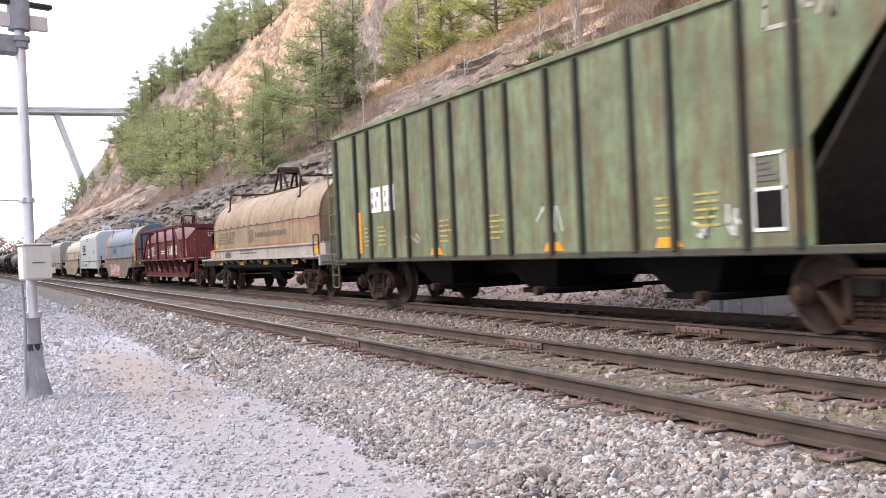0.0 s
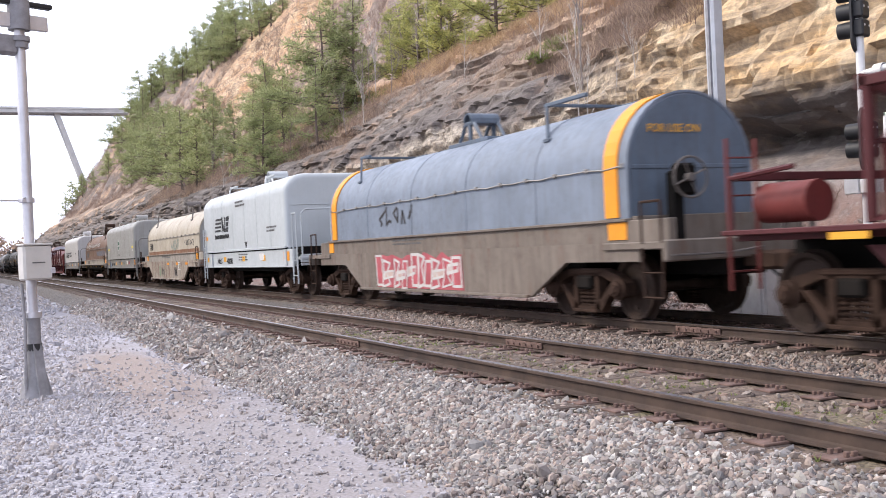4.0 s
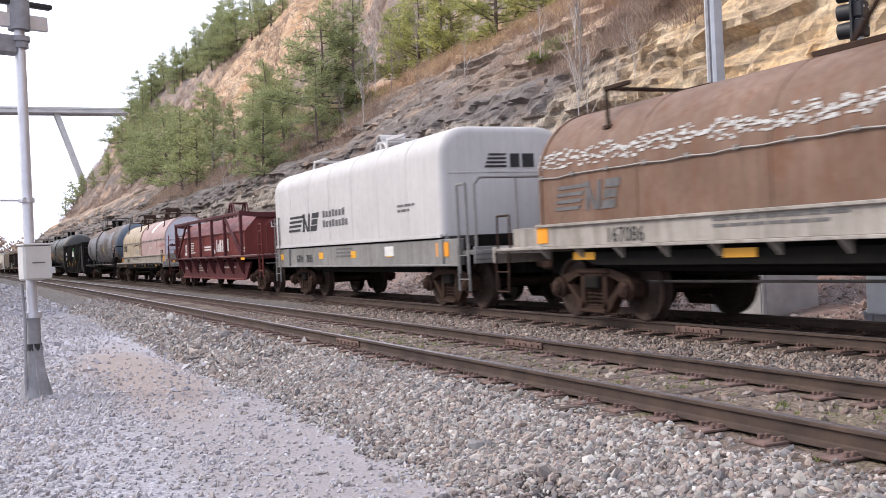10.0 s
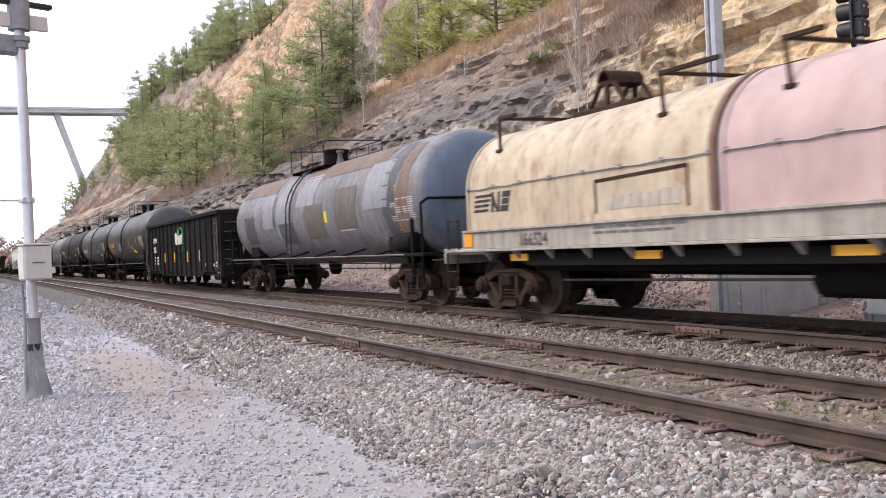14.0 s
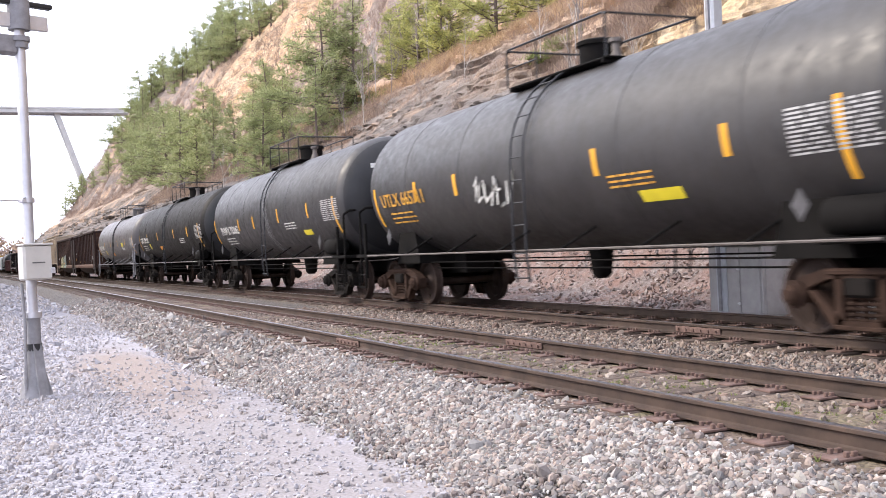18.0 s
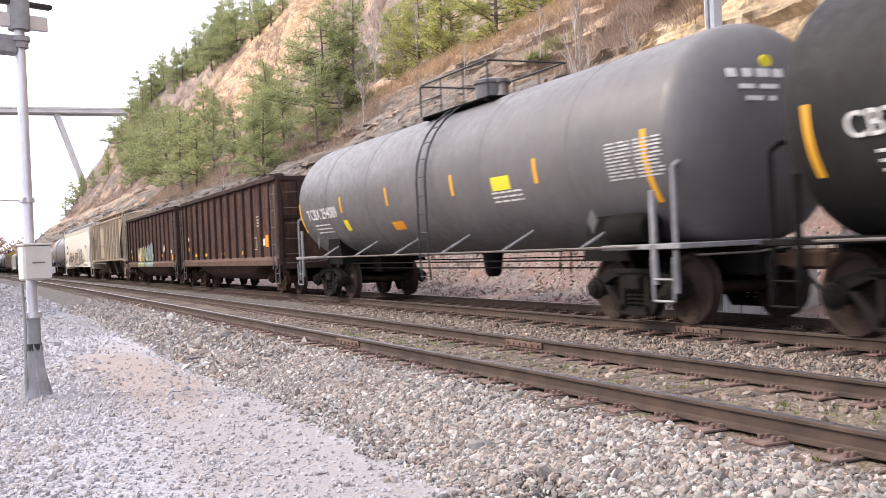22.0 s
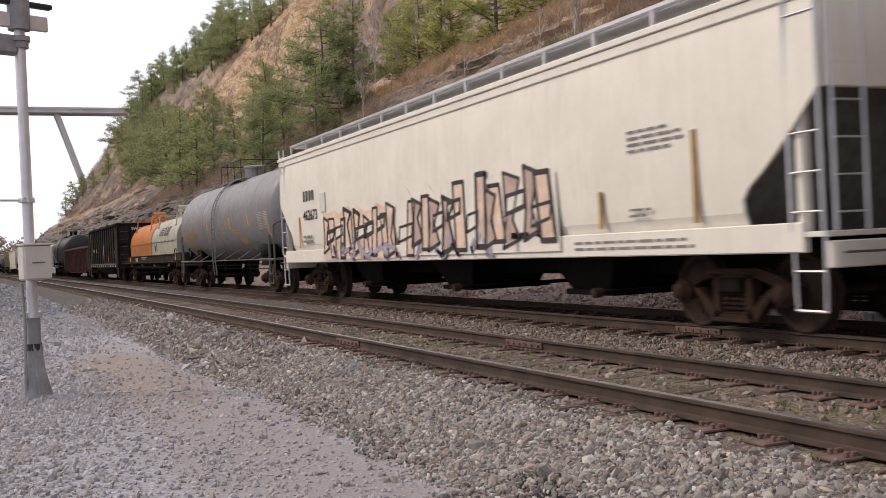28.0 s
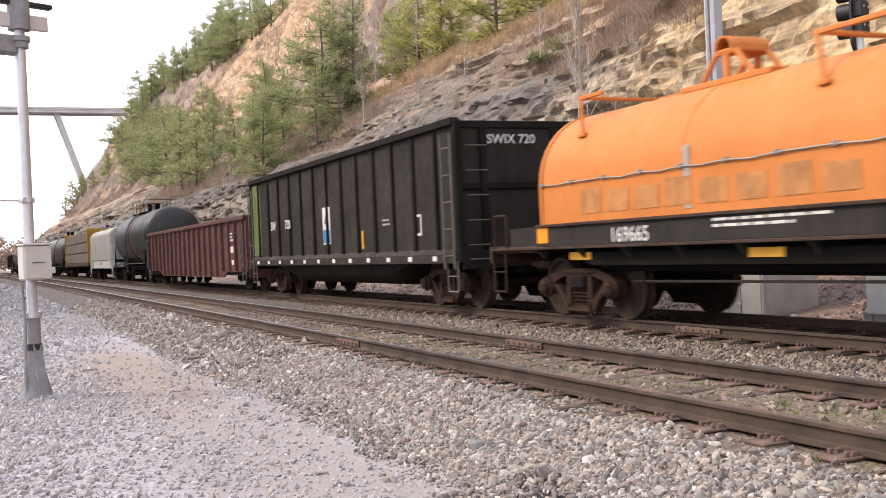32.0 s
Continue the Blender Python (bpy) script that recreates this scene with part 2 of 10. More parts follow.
def bed_material():
    """Crushed stone, with brown dirt and moss trodden in between the rails and round the tie ends."""
    m = stone_bed("ballast", [tuple(0.6 * q for q in t) for t in TONES], 24, 0.9, (0.085, 0.07, 0.06), 0.3)
    nt = m.node_tree
    b = nt.nodes["Principled BSDF"]
    c = b.inputs["Base Color"].links[0].from_socket
    v = scaled(nt, (1, 1, 1))
    p = nt.nodes.new("ShaderNodeSeparateXYZ")
    nt.links.new(v, p.inputs[0])
    off = nt.nodes.new("ShaderNodeMath"); off.operation = "SUBTRACT"; off.inputs[1].default_value = TRACK_NEAR
    nt.links.new(p.outputs[1], off.inputs[0])
    one = nt.nodes.new("ShaderNodeMath"); one.operation = "ABSOLUTE"
    nt.links.new(off.outputs[0], one.inputs[0])
    off2 = nt.nodes.new("ShaderNodeMath"); off2.operation = "SUBTRACT"; off2.inputs[1].default_value = TRACK_FAR
    nt.links.new(p.outputs[1], off2.inputs[0])
    two = nt.nodes.new("ShaderNodeMath"); two.operation = "ABSOLUTE"
    nt.links.new(off2.outputs[0], two.inputs[0])
    dist = nt.nodes.new("ShaderNodeMath"); dist.operation = "MINIMUM"
    nt.links.new(one.outputs[0], dist.inputs[0]); nt.links.new(two.outputs[0], dist.inputs[1])
    wob = nt.nodes.new("ShaderNodeMath"); wob.operation = "MULTIPLY_ADD"; wob.inputs[1].default_value = 0.9
    nt.links.new(noisy(nt, 2.6, 6, 0.7, v), wob.inputs[0]); nt.links.new(dist.outputs[0], wob.inputs[2])
    soil = mix(nt, grey(nt, noisy(nt, 9, 6, 0.7, v), 0.35, 0.7), (0.075, 0.052, 0.04), (0.20, 0.15, 0.115))
    soil = mix(nt, grey(nt, noisy(nt, 1.3, 5, 0.6, v), 0.52, 0.66, 0, 0.6), soil, (0.145, 0.13, 0.062))
    c = mix(nt, fall(nt, wob.outputs[0], 1.7, 2.05, 0.92, 0.0), c, soil)
    # the train's shade, painted dark along the far track's bed
    train_shade = nt.nodes.new("ShaderNodeMath"); train_shade.operation = "MULTIPLY_ADD"; train_shade.inputs[1].default_value = 0.5
    nt.links.new(noisy(nt, 1.7, 5, 0.6, v), train_shade.inputs[0]); nt.links.new(two.outputs[0], train_shade.inputs[2])
    nt.links.new(mix(nt, fall(nt, train_shade.outputs[0], 0.85, 1.2, 0.8, 0.0), c, (0.022, 0.018, 0.016)), b.inputs["Base Color"])
    return m


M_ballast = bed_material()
M_yard = None


def yard_material():
    """Fine grey gravel trodden into dust, with a bare tan patch of earth."""
    m, nt, b = nodes_of("yard gravel", 0.93)
    v = scaled(nt, (1, 1, 1))
    cell = node(nt, "TexVoronoi", Scale=30.0)
    nt.links.new(v, cell.inputs["Vector"])
    sep = nt.nodes.new("ShaderNodeSeparateColor")
    nt.links.new(cell.outputs["Color"], sep.inputs[0])
    c = ramp(nt, sep.outputs[0], [(i / 4, t) for i, t in enumerate(YARD_TONES)])
    big = noisy(nt, 0.5, 6, 0.62, v)
    c = mix(nt, grey(nt, big, 0.44, 0.6, 0.0, 0.6), c, (0.27, 0.26, 0.275))
    # the earth patch lies along the vehicle tracks beside the line
    sx = nt.nodes.new("ShaderNodeSeparateXYZ")
    nt.links.new(v, sx.inputs[0])

    def span(out, centre, half):
        a = nt.nodes.new("ShaderNodeMath"); a.operation = "SUBTRACT"; a.inputs[1].default_value = centre
        nt.links.new(out, a.inputs[0])
        q = nt.nodes.new("ShaderNodeMath"); q.operation = "DIVIDE"; q.inputs[1].default_value = half
        nt.links.new(a.outputs[0], q.inputs[0])
        s = nt.nodes.new("ShaderNodeMath"); s.operation = "POWER"; s.inputs[1].default_value = 2.0
        ab = nt.nodes.new("ShaderNodeMath"); ab.operation = "ABSOLUTE"
        nt.links.new(q.outputs[0], ab.inputs[0]); nt.links.new(ab.outputs[0], s.inputs[0])
        return s.outputs[0]
    add = nt.nodes.new("ShaderNodeMath"); add.operation = "ADD"
    nt.links.new(span(sx.outputs[0], -15.2, 5.0), add.inputs[0])
    nt.links.new(span(sx.outputs[1], 2.0, 0.85), add.inputs[1])
    wob = nt.nodes.new("ShaderNodeMath"); wob.operation = "MULTIPLY_ADD"; wob.inputs[1].default_value = 1.6
    nt.links.new(noisy(nt, 1.4, 6, 0.65, v), wob.inputs[0]); nt.links.new(add.outputs[0], wob.inputs[2])
    earth = fall(nt, wob.outputs[0], 1.15, 1.9, 0.9, 0.0)
    wide = nt.nodes.new("ShaderNodeMath"); wide.operation = "MULTIPLY_ADD"; wide.inputs[1].default_value = 2.4
    ax = nt.nodes.new("ShaderNodeMath"); ax.operation = "ADD"
    nt.links.new(span(sx.outputs[0], -9.0, 14.0), ax.inputs[0]); nt.links.new(span(sx.outputs[1], 2.2, 0.9), ax.inputs[1])
    nt.links.new(noisy(nt, 2.2, 7, 0.7, v), wide.inputs[0]); nt.links.new(ax.outputs[0], wide.inputs[2])
    c = mix(nt, fall(nt, wide.outputs[0], 1.5, 2.5, 0.85, 0.0), c, (0.235, 0.213, 0.215))
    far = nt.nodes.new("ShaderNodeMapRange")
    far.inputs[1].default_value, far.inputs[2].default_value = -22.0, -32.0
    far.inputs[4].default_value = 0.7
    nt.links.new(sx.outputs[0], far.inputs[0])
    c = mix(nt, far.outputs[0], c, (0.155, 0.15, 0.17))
    c = mix(nt, earth, c, (0.250, 0.200, 0.178))
    c = mix(nt, grey(nt, noisy(nt, 30, 4, 0.7, v), 0.45, 0.75, 0, 0.32), c, (0.16, 0.15, 0.145))
    c = mix(nt, grey(nt, cell.outputs["Distance"], 0.35, 0.8, 0, 0.35), c, (0.15, 0.14, 0.135))
    nt.links.new(c, b.inputs["Base Color"])
    inv = node(nt, "Math")
    inv.operation = "MULTIPLY_ADD"
    inv.inputs[1].default_value, inv.inputs[2].default_value = -1.0, 1.0
    nt.links.new(cell.outputs["Distance"], inv.inputs[0])
    bump(nt, b, inv.outputs[0], 0.45, 0.02)
    return m


def rail_material():
    m, nt, b = nodes_of("rail steel", 0.6)
    v = scaled(nt, (1, 1, 1))
    side = mix(nt, grey(nt, noisy(nt, 3, 6, 0.7, v), 0.3, 0.75), (0.024, 0.0155, 0.012), (0.078, 0.050, 0.037))
    geo = nt.nodes.new("ShaderNodeNewGeometry")
    sep = nt.nodes.new("ShaderNodeSeparateXYZ"); nt.links.new(geo.outputs["Normal"], sep.inputs[0])
    pos = nt.nodes.new("ShaderNodeSeparateXYZ"); nt.links.new(v, pos.inputs[0])
    up = grey(nt, sep.outputs[2], 0.85, 0.95)
    top = grey(nt, pos.outputs[2], -0.02, -0.004)
    k = nt.nodes.new("ShaderNodeMath"); k.operation = "MULTIPLY"
    nt.links.new(up, k.inputs[0])
    hi = nt.nodes.new("ShaderNodeMapRange")
    hi.inputs[1].default_value, hi.inputs[2].default_value = -0.03, -0.01
    nt.links.new(pos.outputs[2], hi.inputs[0]); nt.links.new(hi.outputs[0], k.inputs[1])
    nt.links.new(mix(nt, k.outputs[0], side, (0.30, 0.28, 0.31)), b.inputs["Base Color"])
    mr = nt.nodes.new("ShaderNodeMapRange")
    mr.inputs[3].default_value, mr.inputs[4].default_value = 0.75, 0.3
    nt.links.new(k.outputs[0], mr.inputs[0]); nt.links.new(mr.outputs[0], b.inputs["Roughness"])
    mm = nt.nodes.new("ShaderNodeMath"); mm.operation = "MULTIPLY"; mm.inputs[1].default_value = 0.9
    nt.links.new(k.outputs[0], mm.inputs[0]); nt.links.new(mm.outputs[0], b.inputs["Metallic"])
    return m


def tie_material():
    m, nt, b = nodes_of("tie wood", 0.9)
    v = scaled(nt, (2.0, 14.0, 14.0))
    info = nt.nodes.new("ShaderNodeObjectInfo")
    g = noisy(nt, 3, 6, 0.7, scaled(nt, (14.0, 1.2, 14.0)))
    c = mix(nt, grey(nt, g, 0.3, 0.75), (0.038, 0.027, 0.023), (0.125, 0.09, 0.073))
    c = mix(nt, grey(nt, info.outputs["Random"], 0, 1, 0, 0.5), c, (0.13, 0.098, 0.08))
    nt.links.new(c, b.inputs["Base Color"])
    bump(nt, b, g, 0.6, 0.02)
    return m


def hill_material():
    """Layered rock: grey shale, pale and tawny sandstone, a darker band at recess height; leaf litter on the bench and
    in patches.
    """
    m, nt, b = nodes_of("hill rock", 0.93)
    v = scaled(nt, (1, 1, 1))

    def math_node(kind, one, two, three=None):
        n = nt.nodes.new("ShaderNodeMath")
        n.operation = kind
        for i, q in enumerate((one, two, three)):
            if q is None:
                continue
            if hasattr(q, "links"):
                nt.links.new(q, n.inputs[i])
            else:
                n.inputs[i].default_value = q
        return n.outputs[0]

    def between(source, lo, hi, a=0.0, c=1.0):
        n = nt.nodes.new("ShaderNodeMapRange")
        for i, q in enumerate((lo, hi, a, c)):
            n.inputs[i + 1].default_value = q
        nt.links.new(source, n.inputs[0])
        return n.outputs[0]
    p = nt.nodes.new("ShaderNodeSeparateXYZ"); nt.links.new(v, p.inputs[0])
    px, pz = p.outputs[0], p.outputs[2]
    lift = math_node("SUBTRACT", pz, between(px, -30.0, -12.0, 0.0, 2.6))
    lvl = between(math_node("MULTIPLY_ADD", noisy(nt, 0.13, 4, 0.5, v), 2.4, lift), 0.0, 48.0)
    z = lambda h: h / 48.0
    shale, pale, mauve = (0.155, 0.132, 0.118), (0.53, 0.46, 0.37), (0.31, 0.245, 0.205)
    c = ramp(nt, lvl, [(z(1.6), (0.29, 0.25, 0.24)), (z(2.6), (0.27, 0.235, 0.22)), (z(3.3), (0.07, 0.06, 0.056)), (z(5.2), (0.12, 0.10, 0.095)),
                       (z(5.7), pale), (z(6.6), pale), (z(7.0), (0.15, 0.13, 0.125)), (z(8.6), shale), (z(11.0), (0.265, 0.213, 0.175)), (z(12.2), (0.36, 0.27, 0.20)), (z(13.2), (0.46, 0.345, 0.25)),
                       (z(17.0), mauve), (z(46.0), (0.30, 0.235, 0.205))])
    # the near face is tawny sandstone
    tawny = mix(nt, grey(nt, noisy(nt, 0.7, 6, 0.6, v), 0.35, 0.65), (0.70, 0.46, 0.23), (0.80, 0.65, 0.44))
    c = mix(nt, math_node("MULTIPLY", between(math_node("MULTIPLY_ADD", noisy(nt, 0.25, 4, 0.6, v), 9.0, px), -23.0, -16.5), between(math_node("MULTIPLY_ADD", noisy(nt, 0.4, 4, 0.6, v), 1.6, pz), 4.9, 5.6)), c, tawny)
    # the far end of the cut is dark bedded rock
    dark = math_node("MULTIPLY", between(px, -45.0, -90.0), between(lvl, z(16.0), z(12.0)))
    dark = math_node("MAXIMUM", dark, math_node("MULTIPLY", between(px, -170.0, -215.0), between(lvl, z(30.0), z(22.0), 0.0, 0.7)))
    c = mix(nt, math_node("MULTIPLY", dark, 0.85), c, mix(nt, grey(nt, noisy(nt, 0.8, 6, 0.7, scaled(nt, (0.1, 0.3, 1.2))), 0.42, 0.66), (0.05, 0.045, 0.045), (0.19, 0.17, 0.165)))
    # a bare orange scar high on the slope, its sunlit warmth partly in the colour
    scar = math_node("MULTIPLY", between(px, -182.0, -155.0), between(px, -105.0, -120.0))
    scar = math_node("MULTIPLY", scar, between(math_node("MULTIPLY_ADD", noisy(nt, 0.09, 5, 0.6, v), 16.0, pz), 24.0, 30.0))
    c = mix(nt, scar, c, mix(nt, grey(nt, noisy(nt, 0.5, 6, 0.65, v), 0.4, 0.62), (0.64, 0.37, 0.18), (0.80, 0.62, 0.40)))
    # thin beds
    beds = noisy(nt, 1.0, 6, 0.72, scaled(nt, (0.16, 0.45, 4.2)))
    c = mix(nt, grey(nt, beds, 0.35, 0.58, 0.6, 0.0), c, (0.11, 0.095, 0.088))
    c = mix(nt, grey(nt, beds, 0.60, 0.76, 0.0, 0.35), c, (0.46, 0.41, 0.37))
    # broken blocks, each with its own tone
    cell = node(nt, "TexVoronoi", Scale=1.0)
    nt.links.new(mix(nt, 0.12, scaled(nt, (1.5, 1.5, 4.0)), noisy(nt, 1.2, 4, 0.6, v)), cell.inputs["Vector"])
    tone = nt.nodes.new("ShaderNodeSeparateColor")
    nt.links.new(cell.outputs["Color"], tone.inputs[0])
    c = mix(nt, grey(nt, tone.outputs[0], 0.0, 0.5, 0.42, 0.0), c, (0.13, 0.11, 0.10))
    c = mix(nt, grey(nt, tone.outputs[0], 0.75, 1.0, 0.0, 0.22), c, (0.50, 0.45, 0.40))
    stain = noisy(nt, 0.35, 7, 0.7, v)
    c = mix(nt, grey(nt, stain, 0.52, 0.70, 0, 0.55), c, (0.40, 0.255, 0.165))
    grain = noisy(nt, 6.0, 9, 0.8, v)
    c = mix(nt, math_node("MULTIPLY", grey(nt, grain, 0.40, 0.56, 0.72, 0.0), between(px, -26.0, -16.0, 1.0, 0.45)), c, (0.085, 0.072, 0.065))
    chips = noisy(nt, 15.0, 6, 0.75, scaled(nt, (1, 1, 2)))
    c = mix(nt, grey(nt, chips, 0.57, 0.70, 0.0, 0.3), c, (0.46, 0.42, 0.38))
    # leaf litter along the bench, and thinner patches below and above it
    litter = mix(nt, grey(nt, noisy(nt, 0.9, 7, 0.7, v), 0.3, 0.7), (0.33, 0.215, 0.145), (0.62, 0.42, 0.26))
    bench = math_node("MULTIPLY", between(lvl, z(11.4), z(12.4)), between(lvl, z(16.5), z(14.2)))
    bench = math_node("MULTIPLY", bench, between(px, -125.0, -85.0, 0.15, 1.0))
    patch = grey(nt, noisy(nt, 0.22, 6, 0.65, v), 0.50, 0.60, 0, 0.6)
    patch = math_node("MULTIPLY", patch, between(lvl, z(8.6), z(10.0)))
    spill = math_node("MULTIPLY", between(px, -42.0, -34.0), between(px, -19.0, -23.0))
    spill = math_node("MULTIPLY", spill, between(math_node("MULTIPLY_ADD", noisy(nt, 0.5, 5, 0.65, v), 3.0, pz), 8.6, 9.4))
    c = mix(nt, math_node("MULTIPLY", spill, 0.4), c, (0.46, 0.34, 0.24))
    c = mix(nt, math_node("MAXIMUM", bench, patch), c, litter)
    foot = mix(nt, grey(nt, noisy(nt, 9.0, 7, 0.75, v), 0.4, 0.62), (0.10, 0.08, 0.075), (0.27, 0.225, 0.21))
    foot = mix(nt, grey(nt, noisy(nt, 0.9, 6, 0.7, v), 0.42, 0.62, 0, 0.8), foot, (0.24, 0.135, 0.105))
    foot = mix(nt, grey(nt, noisy(nt, 2.3, 6, 0.7, v), 0.56, 0.68, 0, 0.8), foot, (0.40, 0.36, 0.33))
    c = mix(nt, between(pz, 2.4, 1.3, 0.0, 0.9), c, foot)
    nt.links.new(c, b.inputs["Base Color"])
    hh = mix(nt, 0.55, mix(nt, 0.4, beds, cell.outputs["Distance"]), grain)
    bump(nt, b, hh, 0.8, 0.16)
    return m


M_yard = yard_material()
M_rail = rail_material()
M_tie = tie_material()
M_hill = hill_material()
M_plate = plain("rusty plate", (0.13, 0.082, 0.068), 0.85, 0, 0.4, 9)
M_galv = plain("galvanised steel", (0.52, 0.515, 0.54), 0.45, 0.6, 0.12, 5, 0.05)
M_grey_paint = plain("grey painted steel", (0.21, 0.205, 0.215), 0.6, 0, 0.25, 7)
M_box = plain("cream enamel box", (0.46, 0.44, 0.41), 0.5, 0, 0.08, 4, 0.04)
M_white_metal = plain("white cabinet paint", (0.58, 0.58, 0.58), 0.5, 0, 0.08, 3, 0.04)
M_black = plain("black enamel", (0.02, 0.02, 0.022), 0.5, 0, 0.3, 6, 0.05)
M_concrete = plain("bridge concrete", (0.42, 0.41, 0.40), 0.85, 0, 0.15, 0.4)
M_silver = plain("weathered grey cabinet", (0.36, 0.345, 0.335), 0.6, 0.1, 0.15, 3, 0.05)


# ---------------------------------------------------------------- ground sheet
def make_ground():
    def axis(marks):
        out = []
        for a, b, n in marks:
            out += list(np.linspace(a, b, n, endpoint=False))
        return np.array(out + [marks[-1][1]])
    xs = axis([(-3000, -700, 8), (-700, -120, 30), (-120, -40, 40), (-40, 6, 184), (6, 60, 30), (60, 500, 30), (500, 3000, 8)])
    ys = axis([(-3000, -300, 8), (-300, -20, 20), (-20, -2, 18), (-2, 4.2, 40), (4.2, 14, 20), (14, 60, 8), (60, 3000, 14)])
    gx, gy = np.meshgrid(xs, ys, indexing="ij")
    z = GROUND + 0.03 * fractal(gx * 0.5, gy * 0.5, 3, 4)
    z = z - 0.12 * smooth(3.2, 4.6, gy) * (1 - smooth(11, 12.5, gy)) - 0.0
    z = z - 0.03 * np.exp(-((gy - 1.8) / 0.8) ** 2)
    # the river valley beyond the bridge
    z = z - 14 * smooth(-350, -520, gx) * smooth(14, 60, gy)
    n, k = len(xs), len(ys)
    i = np.arange(n * k).reshape(n, k)
    f = np.stack([i[:-1, :-1], i[1:, :-1], i[1:, 1:], i[:-1, 1:]], -1).reshape(-1, 4)
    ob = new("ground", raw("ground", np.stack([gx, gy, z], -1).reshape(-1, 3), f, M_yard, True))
    return tagged(ob, "grey gravel yard with a bare tan earth patch", "ground", kind="structure")


make_ground()


def line_x(x0=-700, x1=460):
    return np.concatenate([np.arange(x0, -60, 8.0), np.arange(-60, 10, 0.25), np.arange(10, x1, 15.0)])


def make_ballast():
    prof = [(2.85, -0.50), (3.15, -0.44), (3.5, -0.31), (3.85, -0.22), (4.05, -0.172), (4.5, -0.170), (5.34, -0.163), (6.2, -0.168), (6.75, -0.172), (7.3, -0.195),
            (7.9, -0.185), (8.5, -0.19), (9.26, -0.185), (10.1, -0.18), (10.7, -0.19), (11.1, -0.30), (11.6, -0.49), (12.2, -0.62)]
    yy = np.interp(np.linspace(0, 17, 86), range(18), [a for a, _ in prof])
    zz = np.interp(np.linspace(0, 17, 86), range(18), [b for _, b in prof])
    xs = line_x()
    gx, gy = np.meshgrid(xs, yy, indexing="ij")
    gz = np.broadcast_to(zz, gx.shape) + 0.012 * fractal(gx * 3.1, gy * 3.1, 9, 3) * smooth(2.85, 3.2, gy)
    gy = gy + bend(gx)
    n, k = gx.shape
    i = np.arange(n * k).reshape(n, k)
    f = np.stack([i[:-1, :-1], i[1:, :-1], i[1:, 1:], i[:-1, 1:]], -1).reshape(-1, 4)
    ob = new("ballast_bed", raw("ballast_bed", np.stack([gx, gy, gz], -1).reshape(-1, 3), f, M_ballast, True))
    return tagged(ob, "crushed grey and brown stone ballast under both tracks", "ballast", kind="structure")


make_ballast()


# ---------------------------------------------------------------- tracks
RAIL = [(-0.066, -0.14), (0.066, -0.14), (0.066, -0.131), (0.022, -0.121), (0.009, -0.110), (0.009, -0.043), (0.016, -0.034), (0.0365, -0.028), (0.0365, -0.006), (0.030, 0.0),
        (-0.030, 0.0), (-0.0365, -0.006), (-0.0365, -0.028), (-0.016, -0.034), (-0.009, -0.043), (-0.009, -0.110), (-0.022, -0.121), (-0.066, -0.131)]


def rail_mesh(centre):
    xs = np.concatenate([np.arange(-700, -20, 10.0), np.array([-20, -12, -6, 0, 20, 60, 460.0])])
    n = len(RAIL)
    v = np.array([[(x, centre + y + float(bend(x)), z) for y, z in RAIL] for x in xs]).reshape(-1, 3)
    f = [(k * n + i, (k + 1) * n + i, (k + 1) * n + (i + 1) % n, k * n + (i + 1) % n) for k in range(len(xs) - 1) for i in range(n)]
    return raw("rail", v, f, M_rail)


